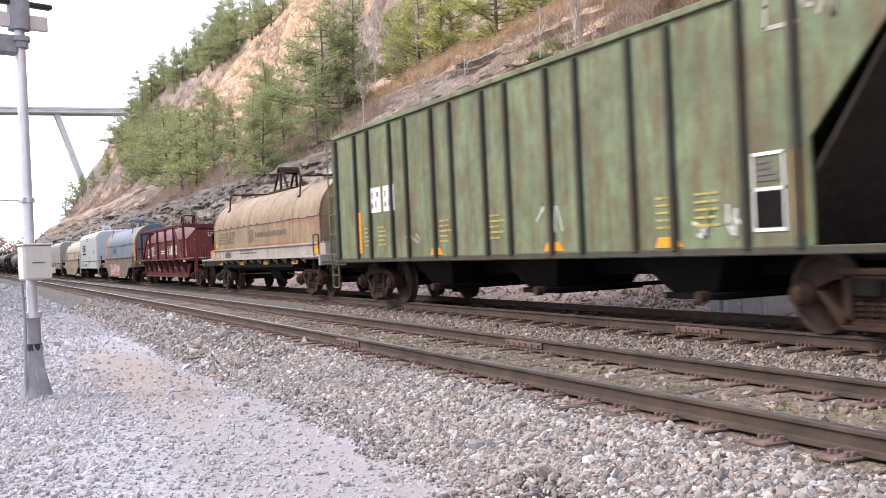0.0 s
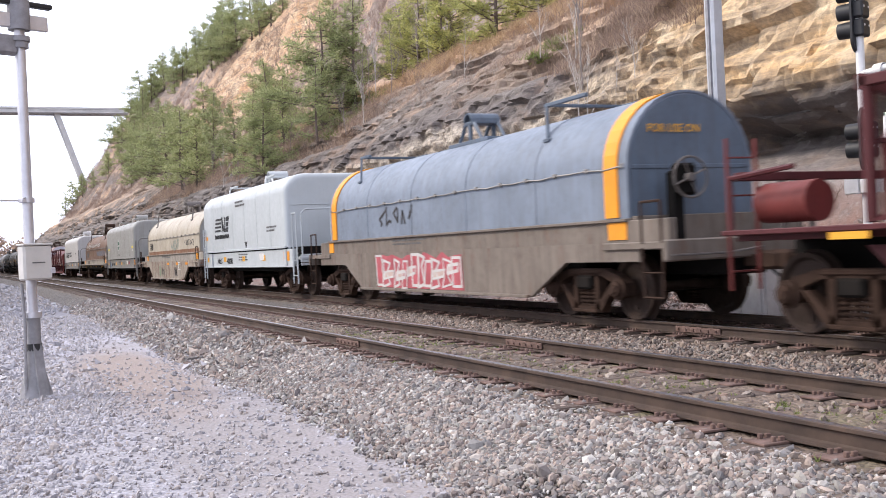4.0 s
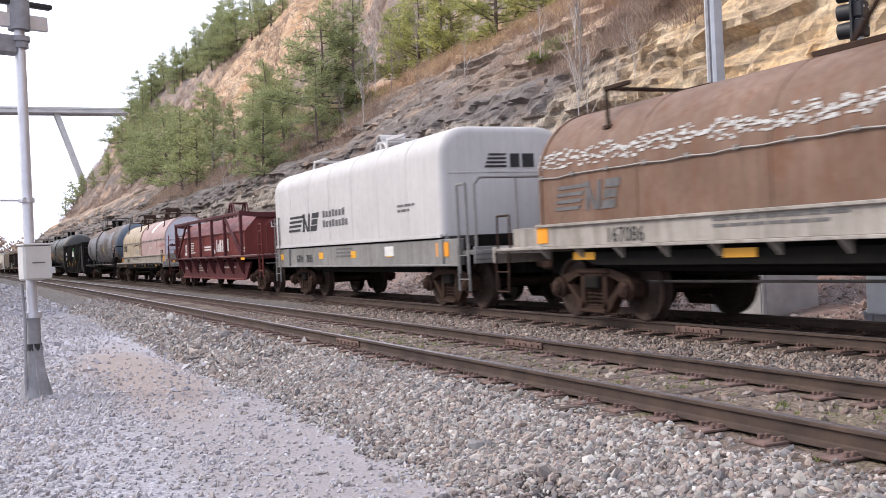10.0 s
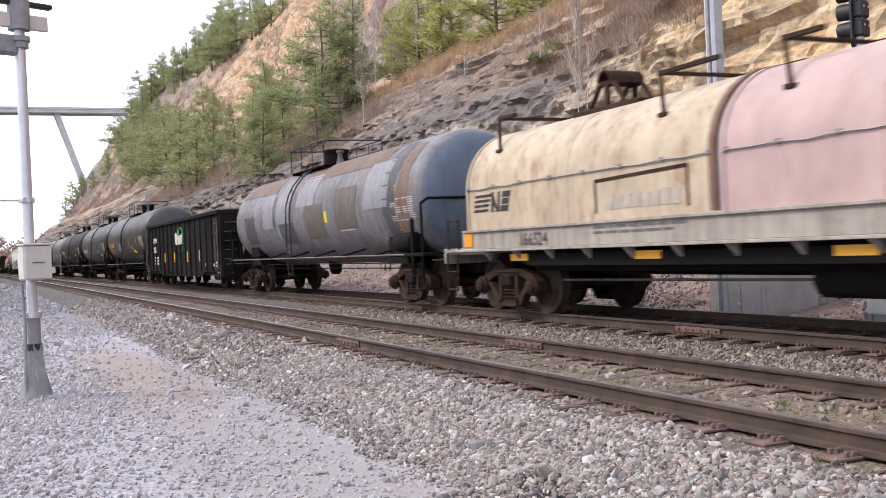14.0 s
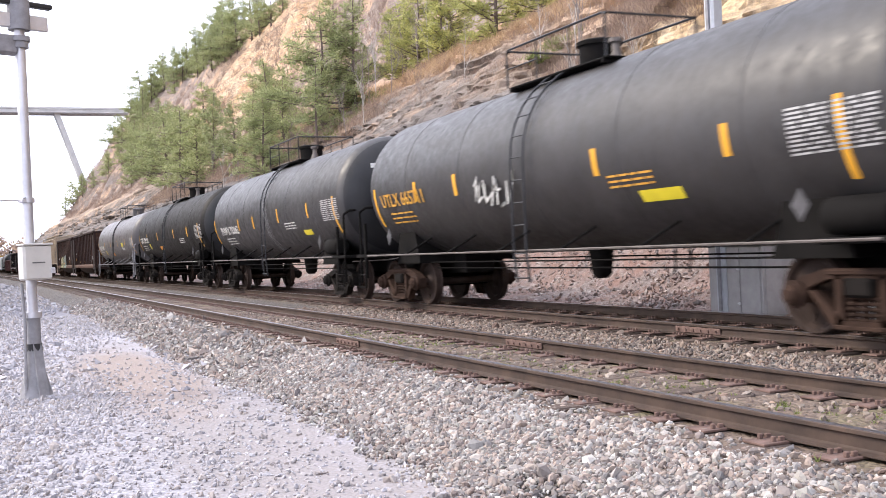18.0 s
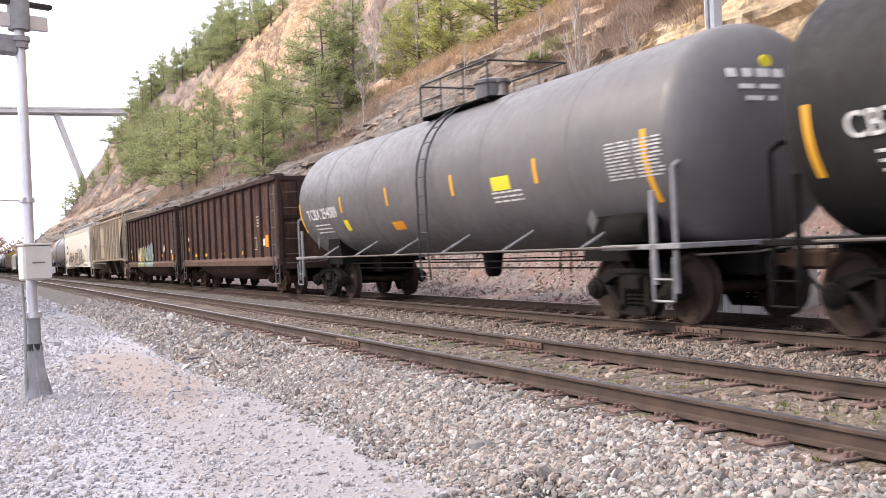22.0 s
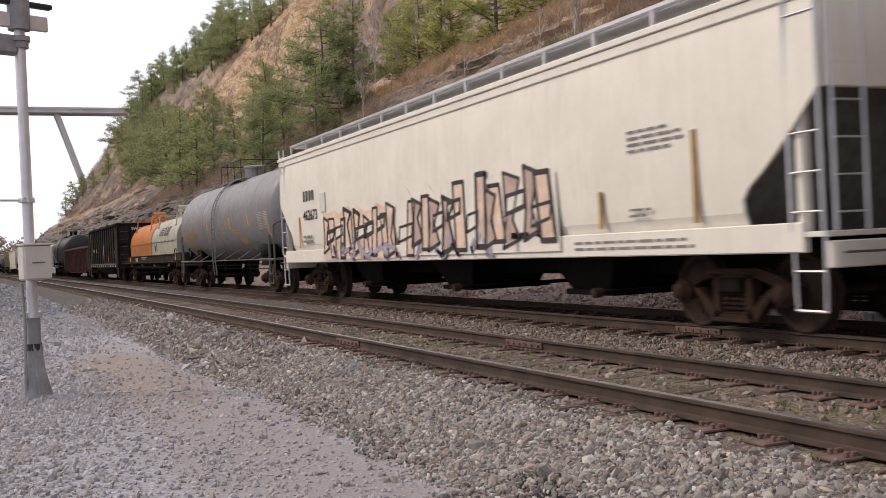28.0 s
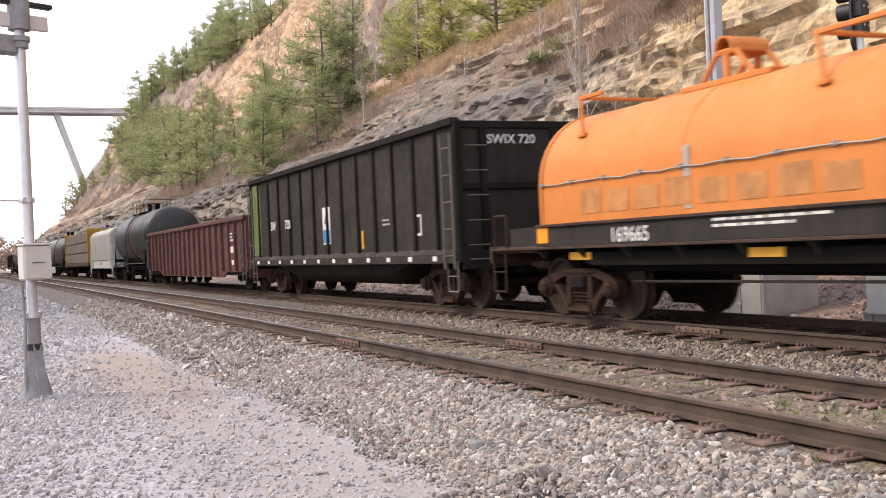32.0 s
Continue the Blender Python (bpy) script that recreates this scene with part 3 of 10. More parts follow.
def make_track(name, centre, seed, joints):
    rnd = random.Random(seed)
    top = tagged(new(name), "standard gauge track with rusty rails on old wooden ties", "railway track", kind="structure")
    for side in (-1, 1):
        part("rail", rail_mesh(centre + side * GAUGE / 2), M_rail, top, "rust-brown steel rail with a worn bright head")
    tie = Shape().box(-0.115, 0.115, -1.30, 1.30, -0.19, 0.0, 0.012).mesh("tie", M_tie)
    plate = Shape().box(-0.10, 0.10, -0.26, 0.26, 0, 0.018, 0.004)
    for sx in (-0.06, 0.06):
        for sy in (-0.088, 0.088):
            plate.box(sx - 0.013, sx + 0.013, sy - 0.02, sy + 0.02, 0.015, 0.045, 0.004)
    for sx, sy in ((-0.06, -0.15), (0.06, 0.15), (0.06, -0.15)):
        plate.box(sx - 0.014, sx + 0.014, sy - 0.014, sy + 0.014, 0.015, 0.050, 0.004)
    plate = plate.mesh("tie_plate", M_plate)
    rest = Shape()
    x, k = 4.0, 0
    while x > -230:
        yaw = rnd.uniform(-2, 2)
        at = pose(x, centre + float(bend(x)) + rnd.uniform(-0.05, 0.05), -0.158 + rnd.uniform(-0.008, 0.006), 0, rnd.uniform(-1.5, 1.5), yaw)
        if x > -62:
            part("tie", tie, M_tie, top, at=at)
        else:
            c = at.translation
            rest.box(c.x - 0.115, c.x + 0.115, c.y - 1.3, c.y + 1.3, c.z - 0.15, c.z)
        if x > -40:
            for side in (-1, 1):
                part("tie_plate", plate, M_plate, top, at=pose(x, centre + side * GAUGE / 2, -0.158, 0, 0, rnd.uniform(-1, 1)))
        x -= 0.53 + rnd.uniform(-0.05, 0.05)
        k += 1
    far = part("distant_ties", rest, M_tie, top)
    far["kind"] = "stuff"
    bar = Shape()
    for s in (-1, 1):
        bar.box(-0.45, 0.45, s * 0.012, s * 0.034, -0.118, -0.036, 0.008)
        for i in range(6):
            bx = -0.375 + 0.15 * i
            bar.lathe([(s * 0.03, 0.017), (s * 0.052, 0.017), (s * 0.052, 0.001)], "y", (bx, 0, -0.077), 6, False)
    bar = bar.mesh("joint_bar", M_plate)
    for jx, side in joints:
        part("joint_bar", bar, M_plate, top, "bolted joint bar", at=pose(jx, centre + side * GAUGE / 2, 0))
    return top


make_track("track_near", TRACK_NEAR, 4, [(-13.2, -1), (-11.0, 1)])
make_track("track_far", TRACK_FAR, 5, [(-10.7, -1)])


# ---------------------------------------------------------------- hillside
FACE = [(11.6, -0.55), (12.6, -0.42), (14.4, -0.1), (15.6, 0.9), (16.4, 1.9), (16.75, 2.3), (17.3, 2.6), (17.5, 3.3), (17.1, 3.7), (17.2, 4.4), (17.9, 6.2),
        (18.6, 6.9), (24.2, 11.4), (26.6, 12.6), (29.0, 14.6), (37.0, 26.0), (42.5, 35.5), (47.0, 42.0), (52.0, 45.0), (70.0, 48.0), (140.0, 50.0)]
STEPS = [3, 8, 10, 12, 6, 8, 10, 8, 12, 22, 10, 40, 12, 12, 36, 26, 18, 10, 8, 6]


def hill_grid(xs):
    us, y0, z0 = [], [], []
    for i, n in enumerate(STEPS):
        for k in range(n):
            t = k / n
            y0.append(FACE[i][0] * (1 - t) + FACE[i + 1][0] * t)
            z0.append(FACE[i][1] * (1 - t) + FACE[i + 1][1] * t)
    y0.append(FACE[-1][0]); z0.append(FACE[-1][1])
    y0, z0 = np.array(y0), np.array(z0)
    gx = np.broadcast_to(np.asarray(xs, float)[:, None], (len(xs), len(y0)))
    y = np.broadcast_to(y0, gx.shape).copy()
    z = np.broadcast_to(z0, gx.shape).copy()
    up = smooth(6.5, 30, z)
    # the far end is steeper and higher, and ends in a nose above the river
    far = smooth(-120, -260, gx)
    z = z * (1 + 0.03 * far * up)
    # the near face stands taller
    near = smooth(-30, -12, gx)
    z = z + near * 3.2 * smooth(4.4, 6.4, z) 
    y = y - near * 1.6 * smooth(6.5, 11.0, z) * (1 - smooth(18, 30, z))
    # gullies and bulges
    rough = smooth(1.0, 3.0, z)
    y = y + rough * (1.0 * vnoise(gx * 0.06, z * 0.05, 21) + 0.55 * vnoise(gx * 0.17, z * 0.16, 22)) * (0.4 + 1.6 * smooth(8, 25, z))
    # ledges: thin beds stand proud or lie back, broken into blocks along their length
    warp = 0.35 * vnoise(gx * 0.11, z * 0.3, 30)
    bed = vnoise(z * 1.9 + warp, np.floor(gx * 0.45 + 0.8 * vnoise(gx * 0.2, z, 34)) * 0.37, 31)
    bed2 = vnoise(z * 5.3 + 2 * warp, np.floor(gx * 1.1) * 0.53, 32)
    blocks = vnoise(np.floor(gx * 1.6 + 0.5 * vnoise(gx, z, 35)), np.floor(z * 2.3), 33)
    fine = vnoise(gx * 3.1, z * 4.0, 36)
    cliff = smooth(2.0, 3.0, z) * (1 - smooth(7.5, 9.5, z - near * 3))
    slope = smooth(6.5, 8, z) * (1 - 0.3 * smooth(11, 13, z))
    y = y - cliff * ((0.08 + 0.26 * near) * np.sign(bed) * np.abs(bed) ** 0.6 + (0.13 + 0.10 * near) * bed2 + (0.03 + 0.17 * near) * blocks + (0.16 - 0.07 * near) * fine)
    y = y - slope * (0.05 * bed + 0.045 * bed2 + 0.05 * blocks + 0.08 * fine)
    # broken ledges climb the shale in short steps
    for thick, deep, seed in ((0.85, 0.95, 44), (0.34, 0.30, 45)):
        phase = z / thick + 0.55 * vnoise(gx * 0.07, z * 0.15, seed) + 0.25 * vnoise(gx * 0.4, z * 0.2, seed + 4)
        course = np.floor(phase)
        reach = smooth(-0.25, 0.35, vnoise(gx * 0.07 + 3.7 * course, course * 0.61, seed + 8))
        y = y - slope * (1 - smooth(11.5, 12.5, z - near * 3)) * deep * reach * (phase - course - 0.5)
    # upright joints split the pale bed, and soft shale is eaten back above it
    y = y - smooth(4.9, 5.3, z) * (1 - smooth(6.6, 7.0, z)) * (1 - near) * (0.22 * vnoise(np.floor(gx * 0.8 + 0.6 * vnoise(gx * 0.5, z, 46)), np.floor(z * 1.3), 47) + 0.10)
    y = y + (1 - near) * 0.9 * smooth(-0.1, 0.4, vnoise(gx * 0.22, z * 0.3, 48)) * np.exp(-((z - 7.5) / 0.42) ** 2)
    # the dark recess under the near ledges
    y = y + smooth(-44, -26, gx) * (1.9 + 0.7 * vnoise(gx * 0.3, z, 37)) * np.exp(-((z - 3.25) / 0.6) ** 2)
    z = z + rough * (0.10 * vnoise(gx * 1.1, y * 1.1, 41) + 0.25 * smooth(8, 14, z) * vnoise(gx * 0.35, y * 0.35, 42))
    z = z + (1 - rough) * 0.05 * fractal(gx * 1.2, y * 1.2, 43, 3)
    # the nose
    nose = smooth(-285, -325, gx + 0.4 * (y - 16))
    z = z * (1 - nose) - 12 * nose * smooth(14, 20, y)
    z = np.where(z < -0.5, z, z)
    return gx, y, z


def make_hill():
    xs = np.concatenate([np.arange(-345, -120, 1.5), np.arange(-120, -85, 0.5), np.arange(-85, -50, 0.3), np.arange(-50, -6, 0.17), np.arange(-6, 40, 1.0), np.arange(40, 480, 20.0)])
    gx, y, z = hill_grid(xs)
    y = y + bend(gx)
    n, k = gx.shape
    i = np.arange(n * k).reshape(n, k)
    f = np.stack([i[:-1, :-1], i[1:, :-1], i[1:, 1:], i[:-1, 1:]], -1).reshape(-1, 4)
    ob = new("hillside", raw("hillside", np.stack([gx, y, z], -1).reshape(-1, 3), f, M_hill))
    return tagged(ob, "steep rock cut of grey shale and tawny sandstone", "hillside", kind="structure")


make_hill()


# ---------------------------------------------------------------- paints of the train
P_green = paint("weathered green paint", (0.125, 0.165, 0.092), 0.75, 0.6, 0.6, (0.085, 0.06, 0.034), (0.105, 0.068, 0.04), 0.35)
P_green_rib = paint("grimy green rib and sill shade paint", (0.04, 0.042, 0.03), 0.6, 0.5, 0.6, (0.03, 0.024, 0.018), (0.07, 0.035, 0.022))
P_tan = paint("stained tan hood paint", (0.245, 0.182, 0.115), 0.55, 0.5, 0.5, (0.095, 0.065, 0.045), (0.15, 0.068, 0.03), 0.25)
P_pale_sill = paint("soiled pale sill paint", (0.285, 0.26, 0.229), 0.55, 0.3, 0.6)
P_red = paint("oxide red paint", (0.126, 0.0235, 0.0203), 0.4, 0.15, 0.5, (0.0468, 0.0163, 0.0147), (0.0702, 0.0203, 0.0126), 0.15)
P_red_dark = paint("dark oxide red paint", (0.0655, 0.0122, 0.0142), 0.4, 0.1, 0.5, (0.0281, 0.0122, 0.0122), fade=0.15)
P_blue = paint("grey-blue hood paint", (0.149, 0.178, 0.223), 0.25, 0.12, 0.45, (0.0794, 0.0645, 0.0496))
P_blue_end = paint("slate blue end paint", (0.084, 0.109, 0.144), 0.3, 0.1, 0.45)
P_dun_sill = paint("dun fishbelly paint", (0.149, 0.124, 0.104), 0.5, 0.35, 0.6)
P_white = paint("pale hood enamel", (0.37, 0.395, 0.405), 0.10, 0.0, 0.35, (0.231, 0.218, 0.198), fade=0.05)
P_cream = paint("dirty cream hood paint", (0.372, 0.332, 0.267), 0.22, 0.10, 0.45, (0.192, 0.138, 0.0928))
P_rust_sill = paint("rust-stained pale side plate", (0.294, 0.262, 0.221), 0.6, 0.6, 0.6)
P_grey = paint("warm grey hood enamel", (0.263, 0.26, 0.245), 0.34, 0.06, 0.4, (0.159, 0.14, 0.122), fade=0.08)
P_grey_sill = paint("grey sill paint", (0.183, 0.178, 0.169), 0.4, 0.1, 0.5)
P_rusthood = paint("rust-brown hood paint", (0.148, 0.0901, 0.0615), 0.5, 0.55, 0.55, (0.0625, 0.0379, 0.0258), (0.121, 0.0548, 0.0278), 0.25)
P_offwhite = paint("off-white hood enamel", (0.409, 0.396, 0.386), 0.24, 0.08, 0.4, (0.224, 0.198, 0.178), fade=0.06)
P_pink = paint("chalky pink hood paint", (0.355, 0.245, 0.232), 0.30, 0.05, 0.6, (0.38, 0.355, 0.337), (0.257, 0.104, 0.0857), 0.2)
P_sand = paint("sand hood paint with rust", (0.39, 0.325, 0.24), 0.45, 0.42, 0.55, (0.20, 0.14, 0.09), (0.17, 0.07, 0.035), 0.2)
P_pale_end = paint("pale lilac end paint", (0.50, 0.50, 0.55), 0.2, 0.05, 0.5, (0.26, 0.24, 0.23))
P_orange = paint("bright orange hood paint", (0.459, 0.152, 0.0335), 0.18, 0.1, 0.5, (0.258, 0.0897, 0.0365), (0.144, 0.0474, 0.0183), 0.1)
P_ivory = paint("ivory hood paint", (0.359, 0.353, 0.29), 0.18, 0.04, 0.45, (0.208, 0.189, 0.151))
P_black = paint("black sill paint", (0.0174, 0.0158, 0.0158), 0.5, 0.15, 0.55, (0.0496, 0.0397, 0.0347), gloss=0.1)
P_brown_deck = paint("rusty black deck paint", (0.04, 0.0256, 0.0208), 0.5, 0.5, 0.65, (0.024, 0.0176, 0.016), (0.088, 0.04, 0.024), 0.3, gloss=0.1)
# both slope sheet colours hold the shade inside the hopper ends
P_slope_shade = paint("slope sheet darkened for shade", (0.016, 0.0144, 0.0128), 0.5, 0.3, 0.7, gloss=0.1)
P_slope_shade_grey = paint("shade grey slope sheet paint", (0.17, 0.165, 0.16), 0.5, 0.15, 0.65, (0.05, 0.042, 0.036), gloss=0.1)
P_patchy = paint("patched blue-grey tank paint", (0.139, 0.144, 0.164), 0.5, 0.55, 0.45, (0.0496, 0.0471, 0.0496), (0.144, 0.0944, 0.067), 0.35)
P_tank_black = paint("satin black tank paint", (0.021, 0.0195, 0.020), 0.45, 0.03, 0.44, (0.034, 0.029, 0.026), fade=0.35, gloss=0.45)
P_tank_flat = paint("flat black tank paint", (0.0125, 0.0115, 0.0112), 0.4, 0.03, 0.55, (0.022, 0.018, 0.016), fade=0.3, gloss=0.15)
P_tank_dust = paint("dusty black tank paint", (0.0235, 0.022, 0.0235), 0.45, 0.02, 0.44, (0.040, 0.036, 0.034), fade=0.35, gloss=0.42)
P_tank_grey = paint("graphite tank paint", (0.098, 0.092, 0.095), 0.35, 0.02, 0.4, (0.085, 0.075, 0.07), fade=0.15, gloss=0.28)
P_tank_grey2 = paint("mid grey tank paint", (0.195, 0.188, 0.196), 0.3, 0.03, 0.4, (0.12, 0.105, 0.10), fade=0.15, gloss=0.28)
P_end_black = paint("black end paint", (0.0109, 0.0109, 0.0124), 0.3, 0.02, 0.42, (0.0298, 0.0273, 0.0248), gloss=0.28)
P_gond_black = paint("sooty black gondola paint", (0.0060, 0.0054, 0.0053), 0.4, 0.08, 0.6, (0.0145, 0.0115, 0.0098), (0.03, 0.018, 0.012), fade=0.3, gloss=0.05)
P_gond_rib = paint("black rib paint", (0.0065, 0.0058, 0.0058), 0.4, 0.1, 0.6, (0.02, 0.015, 0.013), (0.03, 0.018, 0.012), gloss=0.05)
P_gond_brown = paint("rusted brown gondola steel", (0.045, 0.023, 0.0185), 0.5, 0.62, 0.65, (0.019, 0.013, 0.0115), (0.098, 0.049, 0.032), 0.35, gloss=0.1)
P_gond_ledge = paint("dusty rust ledge", (0.085, 0.052, 0.041), 0.5, 0.5, 0.7, (0.04, 0.027, 0.022), (0.12, 0.055, 0.03), 0.3, gloss=0.1)
P_gond_brown_rib = paint("dark rusted ribs", (0.0296, 0.0164, 0.014), 0.45, 0.45, 0.65, (0.0156, 0.0117, 0.0101), (0.0663, 0.0273, 0.0156), 0.3, gloss=0.1)
P_gond_red = paint("faded maroon gondola paint", (0.0769, 0.0273, 0.0248), 0.45, 0.25, 0.6, (0.0347, 0.0198, 0.0174), fade=0.3)
P_gond_dark = paint("dark umber gondola paint", (0.0225, 0.0178, 0.0154), 0.45, 0.25, 0.6, (0.0136, 0.0116, 0.0108), (0.0464, 0.0251, 0.0154), 0.3, gloss=0.1)
P_hopper_tan = paint("stained buff hopper paint", (0.376, 0.307, 0.232), 0.55, 0.25, 0.55, (0.181, 0.127, 0.0896), (0.294, 0.131, 0.0501), 0.12)
P_hopper_white = paint("pale cream hopper enamel", (0.655, 0.622, 0.565), 0.16, 0.12, 0.45, (0.344, 0.286, 0.229), (0.45, 0.311, 0.147), 0.06)
P_hopper_bay = paint("dark bay paint", (0.0372, 0.0298, 0.0248), 0.5, 0.2, 0.7, gloss=0.1)
P_wood = paint("weathered wrapped lumber", (0.119, 0.0992, 0.0864), 0.5, 0.1, 0.8)
P_bulk_yellow = paint("chipped yellow bulkhead paint", (0.307, 0.178, 0.0198), 0.3, 0.3, 0.55)
P_moss = paint("moss green end panel", (0.0944, 0.129, 0.0422), 0.4, 0.1, 0.6)
G_white, G_pink, G_dark = (plain("spray white", (0.449, 0.442, 0.422), 0.6, 0, 0.15, 6, 0), plain("spray salmon", (0.422, 0.313, 0.272), 0.6, 0, 0.25, 4, 0),
                                   plain("spray black", (0.0408, 0.0374, 0.0408), 0.6, 0, 0.3, 6, 0))
G_mist = plain("spray pale blue", (0.20, 0.245, 0.25), 0.6, 0, 0.3, 5, 0)
G_peach = plain("spray peach", (0.62, 0.47, 0.38), 0.6, 0, 0.25, 3, 0)
G_teal, G_lime, G_crimson, G_lilac = (plain("spray mint", (0.165, 0.225, 0.205), 0.6, 0, 0.25, 4, 0), plain("spray lime", (0.225, 0.235, 0.105), 0.6, 0, 0.25, 4, 0),
                                      plain("spray crimson", (0.34, 0.0748, 0.0884), 0.6, 0, 0.3, 4, 0), plain("spray lilac", (0.306, 0.286, 0.354), 0.6, 0, 0.2, 4, 0))
M_truck = plain("rusty cast steel", (0.038, 0.0225, 0.0165), 0.85, 0, 0.45, 5, 0.3, gloss=0.1)
M_truck_dark = plain("grimy cast steel", (0.0122, 0.0102, 0.00915), 0.85, 0, 0.4, 5, 0.3, gloss=0.1)
M_wheel = plain("oily wheel steel", (0.042, 0.029, 0.024), 0.6, 0.2, 0.35, 6, 0.1, gloss=0.1)
# near black: part of the shade below the cars is in this colour
M_under = plain("underframe grime and shade", (0.0064, 0.0056, 0.0052), 0.85, 0, 0.4, 4, 0.2, gloss=0.1)
M_yellow = plain("yellow reflective tape", (0.6, 0.3, 0.0263), 0.5, 0, 0.1, 3, 0.02)
M_orange_patch = plain("orange placard", (0.637, 0.247, 0.015), 0.5, 0, 0.1, 3, 0.02)
M_ochre_print = plain("worn yellow stencil", (0.33, 0.27, 0.07), 0.6, 0, 0.2, 5, 0.02)
M_lemon = plain("lemon placard", (0.6, 0.495, 0.03), 0.5, 0, 0.08, 3, 0.02)
M_white_mark = plain("white stencil", (0.54, 0.532, 0.51), 0.6, 0, 0.12, 5, 0.02)
M_pale_mark = plain("faded stencil", (0.315, 0.285, 0.247), 0.7, 0, 0.2, 5, 0.02)
M_black_mark = plain("black stencil", (0.0225, 0.0225, 0.024), 0.6, 0, 0.3, 5, 0.02)
M_grey_mark = plain("washed out stencil", (0.0975, 0.0938, 0.0938), 0.7, 0, 0.3, 5, 0.02)
M_blue_mark = plain("faded blue stencil", (0.12, 0.125, 0.15), 0.7, 0, 0.25, 5, 0.02)
M_red_mark = plain("faded red stencil", (0.315, 0.075, 0.0562), 0.7, 0, 0.25, 5, 0.02)
M_gold_faded = plain("faded gold stencil", (0.40, 0.25, 0.10), 0.6, 0, 0.3, 5, 0.02)
M_gold_mark = plain("gold stencil", (0.54, 0.285, 0.045), 0.6, 0, 0.15, 5, 0.02)
M_green_mark = plain("green emblem", (0.045, 0.338, 0.0975), 0.6, 0, 0.1, 5, 0.02)
M_teal_mark = plain("dark green emblem", (0.015, 0.09, 0.0525), 0.6, 0, 0.1, 5, 0.02)
M_rope = plain("galvanised cable", (0.225, 0.21, 0.195), 0.6, 0.4, 0.2, 5, 0.02)
M_steel_bar = plain("worn grab iron", (0.12, 0.105, 0.0975), 0.6, 0.3, 0.3, 5, 0.02)
M_blue_hose = plain("blue air hose tag", (0.0375, 0.15, 0.315), 0.5, 0, 0.1, 5, 0.02)


# ---------------------------------------------------------------- crossing mast in the yard
def make_mast():
    x, y, g = -13.4, 0.62, GROUND - 0.02
    top = tagged(new("signal_mast"), "galvanised signal mast with a cream junction box", "signal mast")
    top.matrix_basis = pose(x, y, g, 0, 0, 24)
    part("lower_post", Shape().tube((0, 0, 0.1), (0, 0, 1.06), 0.085, 18), M_grey_paint, top, "dark grey lower post")
    base = Shape()
    for s in (-1, 1):
        base.add([(s * 0.07, -0.05, 0.72), (s * 0.07, 0.05, 0.72), (s * 0.07, -0.06, 0.0), (s * 0.07, 0.06, 0.0), (s * 0.23, -0.06, 0.0), (s * 0.23, 0.06, 0.0)],
                 [(0, 2, 4), (1, 5, 3), (0, 4, 5, 1), (0, 1, 3, 2), (2, 3, 5, 4)])
    base.lathe([(0.0, 0.20), (0.06, 0.19), (0.35, 0.12), (0.62, 0.095)], "z", (0, 0, 0), 16)
    part("base", base, M_grey_paint, top, "flared cast base")
    part("tape", Shape().lathe([(0.60, 0.0975), (0.685, 0.090)], "z", (0, 0, 0), 18), M_black, top, "black tape wrapped round the post")
    part("conduit", Shape().rod([(0.06, -0.16, 0.0), (0.06, -0.13, 0.9), (0.0, -0.12, 1.42)], 0.02, 8), M_grey_paint, top)
    part("pole", Shape().tube((0, 0, 1.04), (0, 0, 5.6), 0.062, 18), M_galv, top, "bright galvanised pole")
    part("collar", Shape().lathe([(1.0, 0.09), (1.0, 0.105), (1.07, 0.105), (1.07, 0.07)], "z", (0, 0, 0), 16), M_galv, top)
    box = part("junction_box", Shape().box(-0.10, 0.06, -0.18, 0.18, 1.46, 1.88, 0.018), M_box, top, "cream steel junction box")
    box.matrix_basis = pose(0.14, 0, 0)
    part("box_door", Shape().box(0.062, 0.075, -0.165, 0.165, 1.475, 1.865, 0.006), M_box, box)
    part("box_lid", Shape().box(-0.11, 0.085, -0.19, 0.19, 1.875, 1.90, 0.006), M_box, box)
    part("nameplate", Shape().box(0.075, 0.079, -0.08, 0.08, 1.66, 1.675), M_grey_mark, box)
    part("latch", Shape().box(0.07, 0.095, 0.15, 0.20, 1.53, 1.60, 0.006), M_galv, box)
    part("clamp", Shape().lathe([(2.40, 0.066), (2.40, 0.085), (2.46, 0.085), (2.46, 0.066)], "z", (0, 0, 0), 16).box(-0.02, 0.10, -0.11, -0.06, 2.40, 2.46, 0.006), M_galv, top)
    part("side_arm", Shape().box(-0.012, 0.012, -1.4, -0.06, 2.415, 2.44, 0.004), M_galv, top, "thin bracket arm")
    part("upper_clamp", Shape().lathe([(4.28, 0.07), (4.28, 0.10), (4.36, 0.10), (4.36, 0.12), (4.42, 0.12), (4.42, 0.07)], "z", (0, 0, 0), 16), M_grey_paint, top)
    hub = part("hub", Shape().lathe([(4.50, 0.07), (4.50, 0.13), (4.86, 0.13), (4.90, 0.09), (5.0, 0.09)], "z", (0, 0, 0), 16), M_grey_paint, top, "dark cast hub")
    part("cross_arm", Shape().box(-0.03, 0.03, -0.9, 0.36, 4.52, 4.70, 0.01), M_galv, top, "grey sign board seen almost edge on")
    part("lamp_hood", Shape().slab([(-0.02, 4.18), (0.05, 4.22), (0.05, 4.42), (-0.02, 4.44)], -0.95, -0.06), M_grey_paint, top, "grey lamp hood")
    bar = part("lamp_bar", Shape().box(-0.05, 0.05, -0.8, 0.42, 4.80, 4.86, 0.012), M_black, top, "black lamp bar")
    return top


make_mast()


